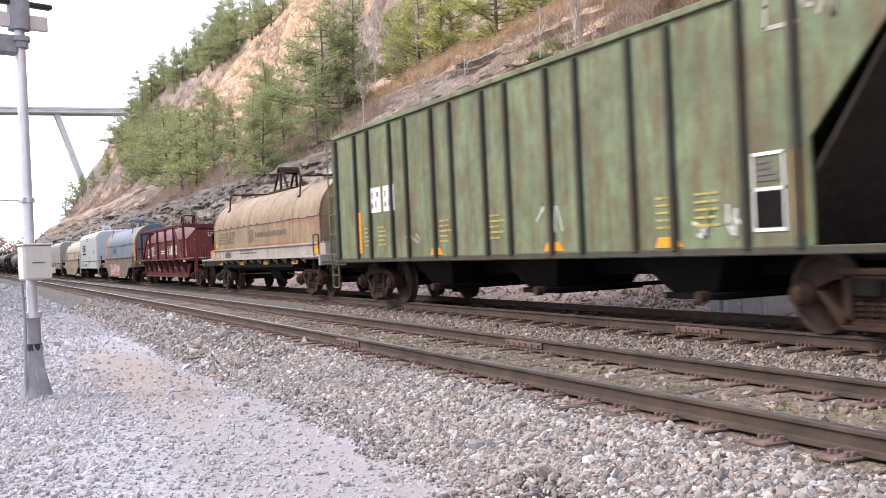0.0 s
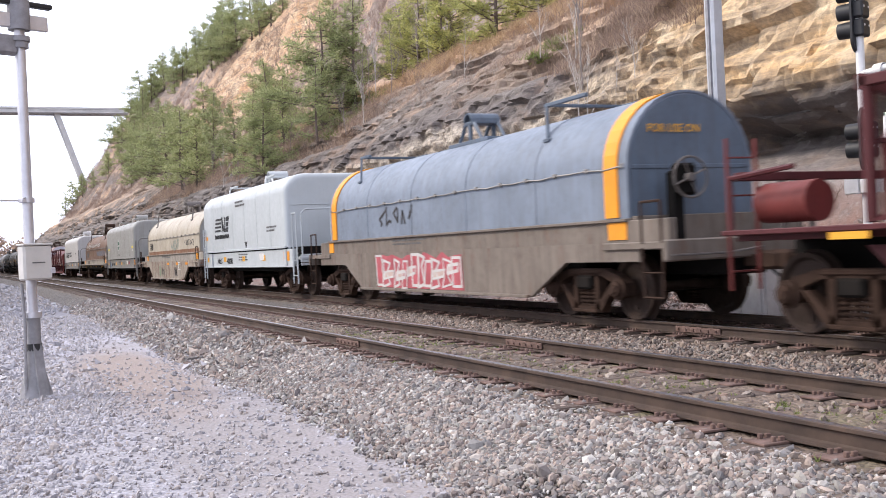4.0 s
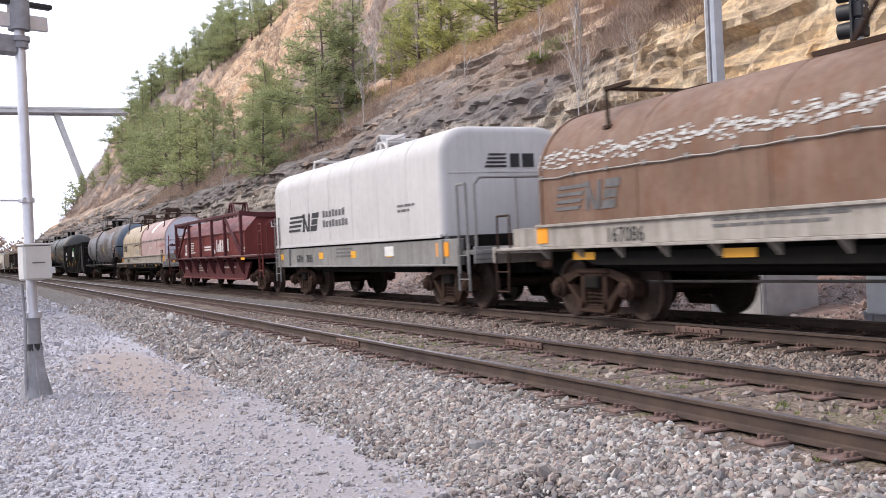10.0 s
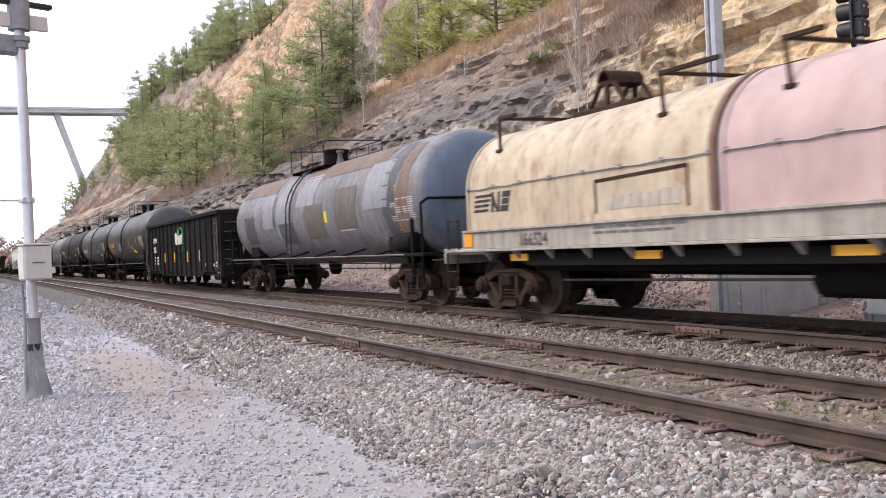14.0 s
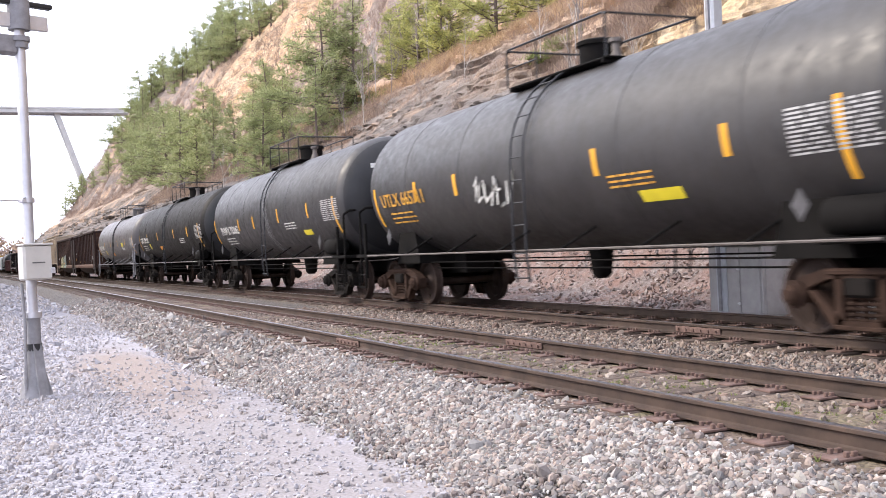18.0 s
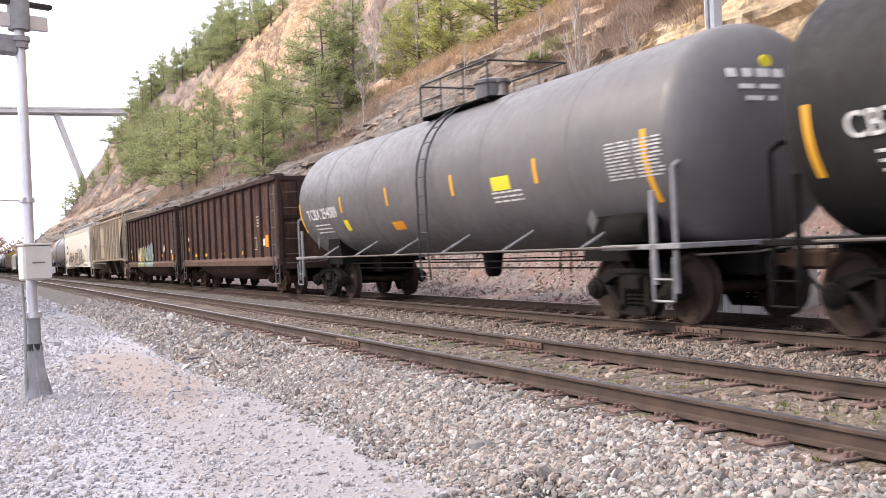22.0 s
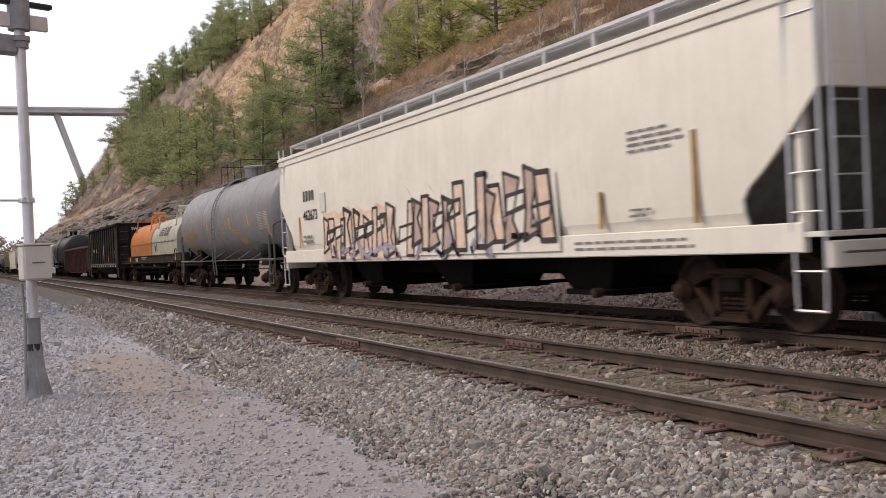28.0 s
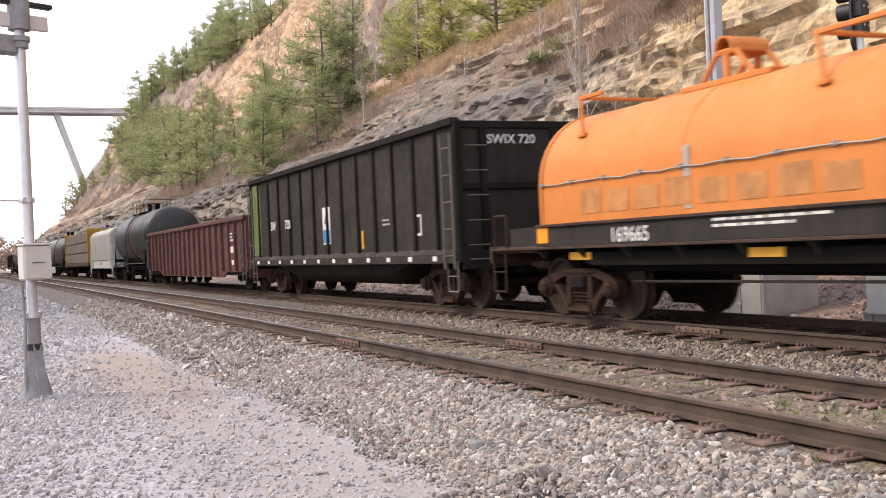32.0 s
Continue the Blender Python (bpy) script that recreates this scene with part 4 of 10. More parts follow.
# ---------------------------------------------------------------- beyond the tracks
def make_pole():
    top = tagged(new("utility_pole"), "galvanised steel utility pole with a cable channel", "utility pole")
    top.matrix_basis = pose(-14.95, 12.55, -0.45)
    part("shaft", Shape().extrude([(-0.13, -0.09), (-0.09, -0.13), (0.09, -0.13), (0.13, -0.09), (0.13, 0.09), (0.09, 0.13), (-0.09, 0.13), (-0.13, 0.09)], 0, 9.5), M_pole, top).matrix_basis = pose(0, 0, 0, 0, -90, 0)
    part("cable_channel", Shape().box(-0.02, 0.05, -0.165, -0.125, 0.2, 9.4, 0.004), M_grey_paint, top, "dark cable channel up the shaft")
    part("strap", Shape().box(-0.14, 0.14, -0.14, 0.14, 2.86, 2.90), M_black, top)
    part("base_plate", Shape().box(-0.25, 0.25, -0.25, 0.25, 0, 0.06, 0.01), M_grey_paint, top)
    return top


M_pole = plain("weathered zinc", (0.40, 0.41, 0.43), 0.5, 0.3, 0.15, 3, 0.05)
make_pole()


def signal_head(parent, x, y, z, lamps, turn):
    b = part("signal_head", Shape().slab([(-0.02, -0.3 * lamps / 2 - 0.05), (0.02, -0.3 * lamps / 2 - 0.05), (0.02, 0.3 * lamps / 2 + 0.05), (-0.02, 0.3 * lamps / 2 + 0.05)], -0.24, 0.24), M_black, parent, "black signal head with hooded lamps", at=pose(x, y, z, 0, 0, turn) @ Matrix.Diagonal((0.8, 0.8, 0.95, 1)))
    for e in (-1, 1):
        part("backing", Shape().lathe([(-0.03, 0.24), (0.03, 0.24), (0.03, 0.001)], "x", (0, 0, e * 0.3 * lamps / 2), 18), M_black, b)
    for k in range(lamps):
        zz = -0.3 * lamps / 2 + 0.15 + 0.3 * k
        part("lamp_case", Shape().box(0.0, 0.20, -0.17, 0.17, zz - 0.14, zz + 0.14, 0.03), M_black, b)
        part("visor", Shape().lathe([(-0.34, 0.13), (-0.02, 0.14), (-0.02, 0.12), (-0.34, 0.115)], "x", (0, 0, zz), 14), M_black, b)
        for sy in (-0.1, 0.1):
            part("bolt", Shape().box(0.19, 0.215, sy - 0.015, sy + 0.015, zz + 0.02, zz + 0.05), M_galv, b)
    return b


def make_signal():
    top = tagged(new("railway_signal"), "white trackside signal mast with black signal heads", "railway signal")
    top.matrix_basis = pose(-11.55, 12.5, -0.5)
    part("mast", Shape().tube((0, 0, 0), (0, 0, 6.4), 0.065, 14), M_white_metal, top, "white tubular mast")
    signal_head(top, -0.05, 0, 5.0, 3, 20)
    signal_head(top, 0.02, 0, 3.0, 2, 20)
    part("relay_box", Shape().box(-0.30, -0.02, -0.15, 0.1, 2.18, 2.42, 0.01), M_galv, top)
    part("relay_box", Shape().box(0.02, 0.26, -0.15, 0.1, 2.18, 2.44, 0.01), M_white_metal, top)
    part("cross_pipe", Shape().tube((0, 0, 4.0), (2.6, 0.1, 4.2), 0.055, 12).lathe([(-0.08, 0.09), (0.08, 0.09)], "x", (0.35, 0.02, 4.03), 12), M_white_metal, top, "white pipe bracket")
    rack = Shape()
    for z in (3.3, 2.75, 2.2):
        rack.box(0.42, 2.2, -0.06, 0.0, z, z + 0.06, 0.008)
    for xx in (0.45, 1.3, 2.15):
        rack.box(xx - 0.03, xx + 0.03, -0.06, 0.0, 1.45, 3.36, 0.008)
    part("ladder_rack", rack, M_white_metal, top, "white ladder rack")
    part("case", Shape().box(0.22, 1.35, -0.35, 0.35, 0.35, 1.55, 0.02), M_white_metal, top, "white instrument case")
    part("case_lid", Shape().box(0.02, 1.4, -0.4, 0.4, 1.55, 1.62, 0.015), M_white_metal, top)
    part("case_foot", Shape().box(0.3, 1.25, -0.3, 0.3, 0.0, 0.36, 0.02), M_concrete, top)
    return top


make_signal()


def make_cabinet():
    top = tagged(new("equipment_cabinet"), "weathered grey steel trackside equipment cabinet", "cabinet")
    top.matrix_basis = pose(-15.35, 12.5, -0.46)
    part("body", Shape().box(0.0, 1.42, 0.0, 1.30, 0.06, 1.42, 0.02), M_silver, top)
    for x0, x1 in ((0.05, 0.86), (0.89, 1.38)):
        door = part("door", Shape().box(x0, x1, -0.018, 0.0, 0.12, 1.36, 0.006), M_silver, top)
        for z in (0.33, 0.95):
            part("latch", Shape().box(x1 - 0.02, x1 + 0.02, -0.05, -0.018, z, z + 0.05, 0.006).box(x1 - 0.06, x1 + 0.0, -0.04, -0.018, z + 0.01, z + 0.035, 0.004), M_white_metal, door) if x0 < 0.5 else None
    part("roof", Shape().box(-0.05, 1.47, -0.06, 1.35, 1.42, 1.48, 0.015), M_silver, top)
    part("side_panel", Shape().box(1.42, 1.432, 0.08, 1.24, 0.14, 1.34, 0.005), M_silver, top)
    part("foot_grille", Shape().box(1.43, 1.45, 0.55, 1.15, 0.07, 0.15, 0.004), M_black, top)
    part("plinth", Shape().box(-0.06, 1.48, -0.06, 1.36, -0.1, 0.06, 0.01), M_concrete, top)
    b = tagged(new("relay_cabinet"), "white relay cabinet with a small vent pipe", "cabinet")
    b.matrix_basis = pose(-10.9, 13.1, -0.46)
    part("body", Shape().box(-0.75, 0.9, -0.5, 0.5, 0.0, 1.25, 0.02), M_white_metal, b)
    part("door", Shape().box(-0.70, 0.85, -0.515, -0.5, 0.08, 1.18, 0.006), M_white_metal, b)
    part("vent_pipe", Shape().lathe([(0.0, 0.07), (0.22, 0.07), (0.26, 0.10), (0.34, 0.10), (0.36, 0.03)], "z", (-0.55, -0.75, 0), 12), M_galv, b)


make_cabinet()


def make_bridge():
    """A slender frame bridge high over the valley beyond the hill."""
    top = tagged(new("bridge"), "slender concrete frame bridge high over the valley", "bridge")
    x, z = -345.0, 50.1
    part("deck", Shape().box(x - 4, x + 4, -260, 58, z - 0.6, z, 0.05), M_concrete, top)
    part("girder", Shape().box(x - 4, x - 3, -260, 58, z - 1.1, z - 0.6).box(x + 3, x + 4, -260, 58, z - 1.1, z - 0.6), M_concrete, top)
    for s in (-4, 4):
        part("parapet", Shape().box(x + s - 0.2, x + s + 0.2, -260, 58, z, z + 0.6, 0.02), M_concrete, top)
    for y0, y1 in ((25.6, 40.2), (-60.0, -76.0)):
        for s in (-1.5, 1.5):
            leg = Shape().add([(x + s - 0.8, y0 - 0.8, z - 0.7), (x + s + 0.8, y0 - 0.8, z - 0.7), (x + s + 0.8, y0 + 0.8, z - 0.7), (x + s - 0.8, y0 + 0.8, z - 0.7),
                               (x + s - 1.0, y1 - 0.8, 4), (x + s + 1.0, y1 - 0.8, 4), (x + s + 1.0, y1 + 0.8, 4), (x + s - 1.0, y1 + 0.8, 4)],
                              [(0, 1, 2, 3), (4, 7, 6, 5), (0, 4, 5, 1), (1, 5, 6, 2), (2, 6, 7, 3), (3, 7, 4, 0)])
            part("leg", leg, M_concrete, top, "slanted concrete leg")
    return top


make_bridge()


# ---------------------------------------------------------------- trees
def leaf_material(name, a, b, c):
    m, nt, bs = nodes_of(name, 0.75)
    geo = nt.nodes.new("ShaderNodeNewGeometry")
    info = nt.nodes.new("ShaderNodeObjectInfo")
    col = ramp(nt, geo.outputs["Random Per Island"], [(0.0, a), (0.55, b), (1.0, c)])
    col = mix(nt, grey(nt, info.outputs["Random"], 0, 1, 0, 0.5), col, [b[0] * 0.55, b[1] * 0.6, b[2] * 0.75])
    nt.links.new(col, bs.inputs["Base Color"])
    thin = nt.nodes.new("ShaderNodeBsdfTranslucent")
    nt.links.new(col, thin.inputs[0])
    both = nt.nodes.new("ShaderNodeMixShader")
    both.inputs[0].default_value = 0.5
    nt.links.new(bs.outputs[0], both.inputs[1])
    nt.links.new(thin.outputs[0], both.inputs[2])
    nt.links.new(both.outputs[0], nt.nodes["Material Output"].inputs[0])
    return m


M_pine = leaf_material("pine needles", (0.15, 0.175, 0.082), (0.32, 0.35, 0.15), (0.50, 0.51, 0.28))
M_pine_yellow = leaf_material("yellow-green pine needles", (0.20, 0.215, 0.075), (0.43, 0.43, 0.14), (0.58, 0.56, 0.24))
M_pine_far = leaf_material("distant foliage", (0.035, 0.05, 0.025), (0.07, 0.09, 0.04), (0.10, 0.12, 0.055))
M_bark = plain("pine bark", (0.13, 0.10, 0.085), 0.9, 0, 0.35, 8, 0.4)
M_birch = plain("pale smooth bark", (0.42, 0.39, 0.36), 0.8, 0, 0.25, 8, 0.2)
M_twig = plain("grey twigs", (0.24, 0.205, 0.185), 0.9, 0, 0.3, 8, 0)
M_brush = leaf_material("dry brush", (0.17, 0.122, 0.10), (0.30, 0.215, 0.17), (0.46, 0.35, 0.25))
M_straw = leaf_material("straw", (0.30, 0.20, 0.12), (0.48, 0.34, 0.20), (0.62, 0.47, 0.29))
M_weed = leaf_material("green weeds", (0.10, 0.13, 0.04), (0.22, 0.25, 0.08), (0.36, 0.36, 0.14))


def pine_meshes(seed, spread=1.0, thin=1.0):
    """A pine of unit height: trunk with limbs, and a crown of needle tufts."""
    rnd = random.Random(seed)
    wood, tufts_v, tufts_f = Shape(), [], []
    lean = rnd.uniform(-0.03, 0.03)
    trunk = lambda t: Vector((lean * t + 0.012 * math.sin(5 * t + seed), 0.012 * math.cos(4 * t + seed), t))
    pts = [trunk(k / 8) for k in range(9)]
    for k in range(8):
        wood.tube(pts[k], pts[k + 1], 0.018 * (1 - 0.105 * k), 6, 0.018 * (1 - 0.105 * (k + 1)), False)

    def tuft(c, size):
        for _ in range(15):
            d = Vector((rnd.gauss(0, 1), rnd.gauss(0, 1), rnd.gauss(0.35, 0.7))).normalized()
            side = d.orthogonal().normalized()
            side.rotate(Matrix.Rotation(rnd.uniform(0, 6.28), 3, d))
            o = c + Vector((rnd.gauss(0, 0.3), rnd.gauss(0, 0.3), rnd.gauss(0, 0.2))) * size
            l, w = size * rnd.uniform(0.8, 1.6), size * 0.07
            n = len(tufts_v)
            tufts_v.extend([tuple(o - side * w), tuple(o + d * l * 0.5 - side * w * 1.3), tuple(o + d * l), tuple(o + d * l * 0.5 + side * w * 1.3)])
            tufts_f.append((n, n + 1, n + 2, n + 3))
    z = rnd.uniform(0.03, 0.09)
    while z < 0.97:
        reach = spread * (0.40 * max(0.02, 1 - (z - 0.1) / 0.92) ** 0.8 * min(1, 0.6 + z * 2) * rnd.uniform(0.6, 1.15) + 0.02)
        for _ in range(rnd.choice((4, 4, 5, 5))):
            if rnd.random() > thin:
                continue
            a = rnd.uniform(0, math.tau)
            r = reach * rnd.uniform(0.6, 1.15)
            base = trunk(z)
            tip = base + Vector((r * math.cos(a), r * math.sin(a), r * rnd.uniform(-0.15, 0.34)))
            wood.tube(base, tip, 0.0055 * (1.15 - z), 4, 0.002, False)
            n = max(2, int(r / 0.035))
            for k in range(n):
                t = (k + 1.0) / n
                if t < 0.3 and n > 3:
                    continue
                c = base.lerp(tip, t) + Vector((rnd.gauss(0, 0.014), rnd.gauss(0, 0.014), rnd.gauss(0.008, 0.010)))
                tuft(c, 0.040 * rnd.uniform(0.8, 1.35))
        z += rnd.uniform(0.038, 0.066)
    tuft(trunk(1.0), 0.03)
    return wood.mesh("trunk", M_bark), raw("crown", tufts_v, tufts_f, M_pine)


PINES = [pine_meshes(s, sp, th) for s, sp, th in ((1, 1.0, 0.95), (2, 1.25, 0.9), (3, 0.85, 0.8), (4, 1.1, 0.65), (5, 1.35, 0.95), (6, 0.95, 0.55))]


YELLOW_PINES = []
for trunk, crown in PINES:
    crown = crown.copy()
    crown.materials[0] = M_pine_yellow
    YELLOW_PINES.append((trunk, crown))


def pine(x, y, z, height, kind, turn):
    t = tagged(new("pine_tree"), "green pine with open tiered branches on the slope", "tree", "pines on the hillside")
    t.matrix_basis = pose(x, y, z - 0.25, 0, 0, turn) @ Matrix.Diagonal((height, height, height, 1))
    trunk, crown = (YELLOW_PINES if x > -66 and y > 24.5 else PINES)[kind % len(PINES)]
    part("trunk", trunk, None, t)
    part("crown", crown, None, t)


SLOPE_PINES = [(-66, 17.6, 6.2, 5.6), (-62.5, 18.2, 6.9, 4.4), (-69.5, 18, 6.5, 5.6), (-68, 21.1, 9.3, 7.4), (-64, 21.2, 9.2, 8.0), (-64.5, 22.5, 10.2, 8.2), (-74.5, 22.4, 10.2, 7.4), (-63, 23.2, 10.6, 7.4),
               (-62.5, 24.3, 11.0, 6.6), (-73, 21.1, 9.0, 5.4), (-61, 19.8, 8.1, 5.0), (-79, 24.0, 11.2, 7.6), (-84, 23.0, 10.6, 7.0), (-71, 26.5, 12.5, 8.6), (-127, 21.6, 9.8, 9.8), (-101.5, 18.9, 7.9, 7.8), (-93.5, 18.7, 7.8, 6.4),
               (-157, 24.9, 12.9, 8.8), (-96.5, 21, 9.3, 6.0), (-85.5, 20.3, 8.9, 5.4), (-118, 22, 10, 8.5), (-110, 24, 11.3, 7.5), (-135, 25, 12, 9), (-145, 26.5, 13, 8.5), (-104, 27, 12.8, 7),
               (-57.5, 25.4, 12.0, 5.6), (-56, 25.8, 12.2, 6.2), (-54, 26.0, 12.3, 6.2), (-50.5, 25.8, 12.2, 6.8), (-47.5, 25.4, 12.0, 6.4), (-59.5, 25.4, 12.0, 4.4), (-44.8, 25.6, 12.1, 6.6), (-42.2, 25.2, 11.9, 6.0),
               (-51, 26.8, 12.7, 6.8), (-53.5, 25.2, 11.9, 5.2), (-41, 26.2, 12.4, 5.2), (-39, 25.4, 12.1, 5.4), (-62, 25.6, 12.1, 4.8), (-65, 26.2, 12.4, 5.2), (-48.5, 27.2, 13, 7.4), (-45, 28, 13.6, 6.8), (-57, 28, 13.6, 7.0),
               (-259, 36.1, 31.6, 7.6), (-261, 39.3, 37.4, 8.4), (-234, 37.5, 36.5, 6.6), (-230, 39.7, 38.5, 6.6), (-226, 41.8, 39.7, 6.2), (-218, 42.6, 39.6, 6.0), (-202, 41.5, 37.8, 6.8), (-176, 38.7, 33.5, 5.8), (-171, 39.7, 34, 6.4),
               (-167, 40.9, 34.6, 6.2), (-160, 41.6, 35.3, 6.2), (-156, 41.9, 35.4, 6.4), (-150, 42.1, 35.7, 5.6), (-228, 34.7, 29, 7.6), (-225, 32.3, 23.9, 7.4), (-228, 29.8, 21.9, 6.8), (-276, 25.9, 18.4, 5.2), (-287, 24.6, 16.8, 6.4),
               (-269, 27.9, 20, 5.0), (-259, 30.3, 23.4, 4.6), (-271, 34.7, 29.5, 7.2), (-164, 29.2, 17.8, 6.6), (-144, 30.1, 19.3, 6.6), (-110.5, 30.2, 16.8, 5.6), (-190, 44, 40.5, 7), (-183, 44.5, 40.5, 6.4), (-246, 42, 40.5, 7.2), (-210, 44.5, 41.5, 6.2),
               (-186, 28, 16.5, 7.5), (-200, 29, 18, 7.5), (-210, 30, 20, 8), (-175, 27, 14.8, 7.0), (-292, 23, 14, 5.5), (-283, 27, 20, 5.0), (-240, 40, 38, 7)]
rnd = random.Random(77)
for k, (x, y, z, hgt) in enumerate(SLOPE_PINES):
    if -80 < x < -36 and k % 5 in (1, 3):
        continue
    ridge = z > 28
    pine(x, y, z, hgt * (1.35 if ridge else 1.04), k + (k // 7), rnd.uniform(0, 360))
    if ridge:
        pine(x + rnd.uniform(-5, 5), y + rnd.uniform(0.5, 2.5), z + 0.4, hgt * rnd.uniform(0.8, 1.2), k + 2, rnd.uniform(0, 360))


def slope_y(x, z):
    gx, y, zz = hill_grid([x])
    k = int(np.argmax(zz[0] > z))
    return float(y[0, k] + bend(x)), float(zz[0, k])


for k in range(18):
    x = rnd.uniform(-262, -172)
    y, z = slope_y(x, rnd.uniform(14, 30) if k % 3 == 0 else rnd.uniform(34, 42))
    pine(x, y, z, rnd.uniform(5.0, 8.5), k, rnd.uniform(0, 360))


def bare_mesh(seed, lean=0.1):
    rnd = random.Random(seed)
    s = Shape()

    def grow(p, d, l, r, depth):
        q = p + d * l
        s.tube(p, q, r, 5 if depth < 2 else 3, r * 0.7, False)
        if depth >= 4:
            return
        n = 2 if depth == 0 else rnd.choice((2, 2, 3))
        for _ in range(n):
            e = (d + Vector((rnd.gauss(0, 0.35), rnd.gauss(0, 0.35), rnd.uniform(0.0, 0.35)))).normalized()
            grow(p.lerp(q, rnd.uniform(0.55, 1.0)), e, l * rnd.uniform(0.55, 0.8), r * 0.55, depth + 1)
        if depth < 2:
            grow(q, (d + Vector((rnd.gauss(0, 0.1), rnd.gauss(0, 0.1), 0.05))).normalized(), l * 0.8, r * 0.68, depth + 1)
    grow(Vector((0, 0, 0)), Vector((rnd.uniform(-lean, lean), rnd.uniform(-lean, lean), 1)).normalized(), 0.34, 0.0085, 0)
    return s


BARE = [(bare_mesh(s).mesh("trunk", m)) for s, m in ((11, M_birch), (12, M_twig), (13, M_birch), (14, M_twig), (15, M_twig))]
BARE_AT = [(-60, 23.4, 10.7, 6.5), (-55, 24.2, 11.2, 5.6), (-54.5, 24.7, 11.5, 6.6), (-59.5, 22.7, 10.2, 5.0), (-39, 24.6, 11.4, 6.0), (-26, 16.6, 4.4, 4.2), (-26.5, 17.1, 5.9, 5.2), (-25.5, 16.6, 4.2, 3.6), (-54.5, 22.2, 10.1, 5.2), (-53.5, 19, 7.7, 4.0),
           (-52, 19.5, 8.2, 4.0), (-76, 18.3, 7, 4.0), (-78.5, 17.7, 6.7, 4.2), (-80, 23.5, 11, 5.0), (-46, 20.3, 8.4, 2.6), (-23.5, 16.9, 5.4, 2.6), (-23.5, 17.3, 4.7, 2.2), (-42.5, 21, 8.8, 3.2), (-163, 44.1, 39.2, 7.0), (-170, 43, 38.3, 7.2),
           (-274, 27, 19.9, 6.0), (-229, 42.6, 42.0, 7.0), (-24.5, 16.9, 5, 2.4), (-58, 24.4, 11.4, 6.0), (-61.5, 23.0, 10.4, 5.6), (-36, 24.8, 11.6, 5.4), (-34, 25.2, 11.9, 5.6), (-31, 24.6, 11.6, 5.2), (-215, 43.5, 41, 7.4), (-250, 40.5, 39.5, 7.6), (-180, 43, 38.6, 6.8),
           (-88, 19.0, 8.0, 4.6), (-112, 19.2, 8.0, 5.0), (-98, 18.4, 7.4, 4.6), (-66, 19.4, 8.0, 4.0), (-28.5, 18.2, 7.2, 3.4), (-20.5, 17.6, 7.8, 3.0), (-33, 19.5, 8.2, 3.0)]
for k, (x, y, z, hgt) in enumerate(BARE_AT):
    t = tagged(new("bare_tree"), "leafless pale-barked sapling on the rocky slope", "tree", "bare saplings")
    t.matrix_basis = pose(x, y, z - 0.15, 0, 0, k * 77) @ Matrix.Diagonal((hgt * 0.7, hgt * 0.7, hgt * 0.8, 1))
    part("trunk", BARE[k % len(BARE)], None, t)


def blades(name, label, material, spots, count, length, width, seed, droop=0.5, category="brush"):
    """Many thin blades in tufts, joined into one object."""
    r = np.random.RandomState(seed)
    n = len(spots)
    base = np.repeat(np.asarray(spots, float), count, 0)
    m = len(base)
    base[:, :2] += r.normal(0, 0.18, (m, 2)) * (length / 0.5)
    d = np.stack([r.normal(0, droop, m), r.normal(0, droop, m), np.abs(r.normal(1, 0.3, m))], 1)
    d /= np.linalg.norm(d, axis=1)[:, None]
    l = length * r.uniform(0.5, 1.4, m)[:, None]
    side = np.cross(d, r.normal(0, 1, (m, 3)))
    side /= np.linalg.norm(side, axis=1)[:, None] + 1e-9
    w = width * r.uniform(0.6, 1.3, m)[:, None]
    v = np.stack([base - side * w, base + side * w, base + d * l], 1).reshape(-1, 3)
    f = np.arange(3 * m).reshape(m, 3)
    ob = new(name, raw(name, v, f, material))
    return tagged(ob, label, category, kind="stuff")


def hill_spots(x0, x1, zlo, zhi, n, seed):
    r = np.random.RandomState(seed)
    xs = np.sort(r.uniform(x0, x1, max(8, n // 12)))
    gx, y, z = hill_grid(xs)
    y = y + bend(gx)
    pts = np.stack([gx, y, z], -1).reshape(-1, 3)
    ok = pts[(pts[:, 2] > zlo) & (pts[:, 2] < zhi)]
    return ok[r.randint(0, len(ok), n)] - [0, 0, 0.03]


blades("dry_brush", "brown dry brush and leafless stems on the slope", M_brush, np.concatenate([hill_spots(-110, -14, 8.2, 13.5, 5200, 5), hill_spots(-40, -12, 7.0, 13.0, 1700, 7)]), 8, 0.5, 0.007, 8, 0.6)
blades("slope_thicket", "brown leafless thicket below the pines", M_brush, np.concatenate([hill_spots(-125, -52, 6.9, 9.6, 3600, 25), hill_spots(-30, -21, 6.6, 9.2, 1000, 26)]), 9, 0.6, 0.010, 28, 0.55)
blades("far_brush", "purplish leafless thicket on the far slope", M_brush, hill_spots(-300, -70, 12.5, 34, 6000, 6), 9, 1.0, 0.022, 18, 0.6)
blades("slope_grass", "straw-coloured grass fringe along the bench edge", M_straw, hill_spots(-95, -18, 10.5, 12.9, 6800, 9), 10, 0.36, 0.013, 10, 0.8, "grass")
blades("talus_brush", "thin brown stalks at the foot of the cut", M_brush, hill_spots(-120, -8, -0.1, 2.4, 900, 11), 6, 0.38, 0.008, 12, 0.6)
blades("green_bushes", "low yellow-green bushes on the rock", M_weed, np.concatenate([hill_spots(-24.5, -20.5, 8.2, 10.5, 120, 13), hill_spots(-70, -58, 8, 11, 160, 14), hill_spots(-35, -32, 8, 9, 40, 15)]), 26, 0.34, 0.022, 16, 0.9, "bush")


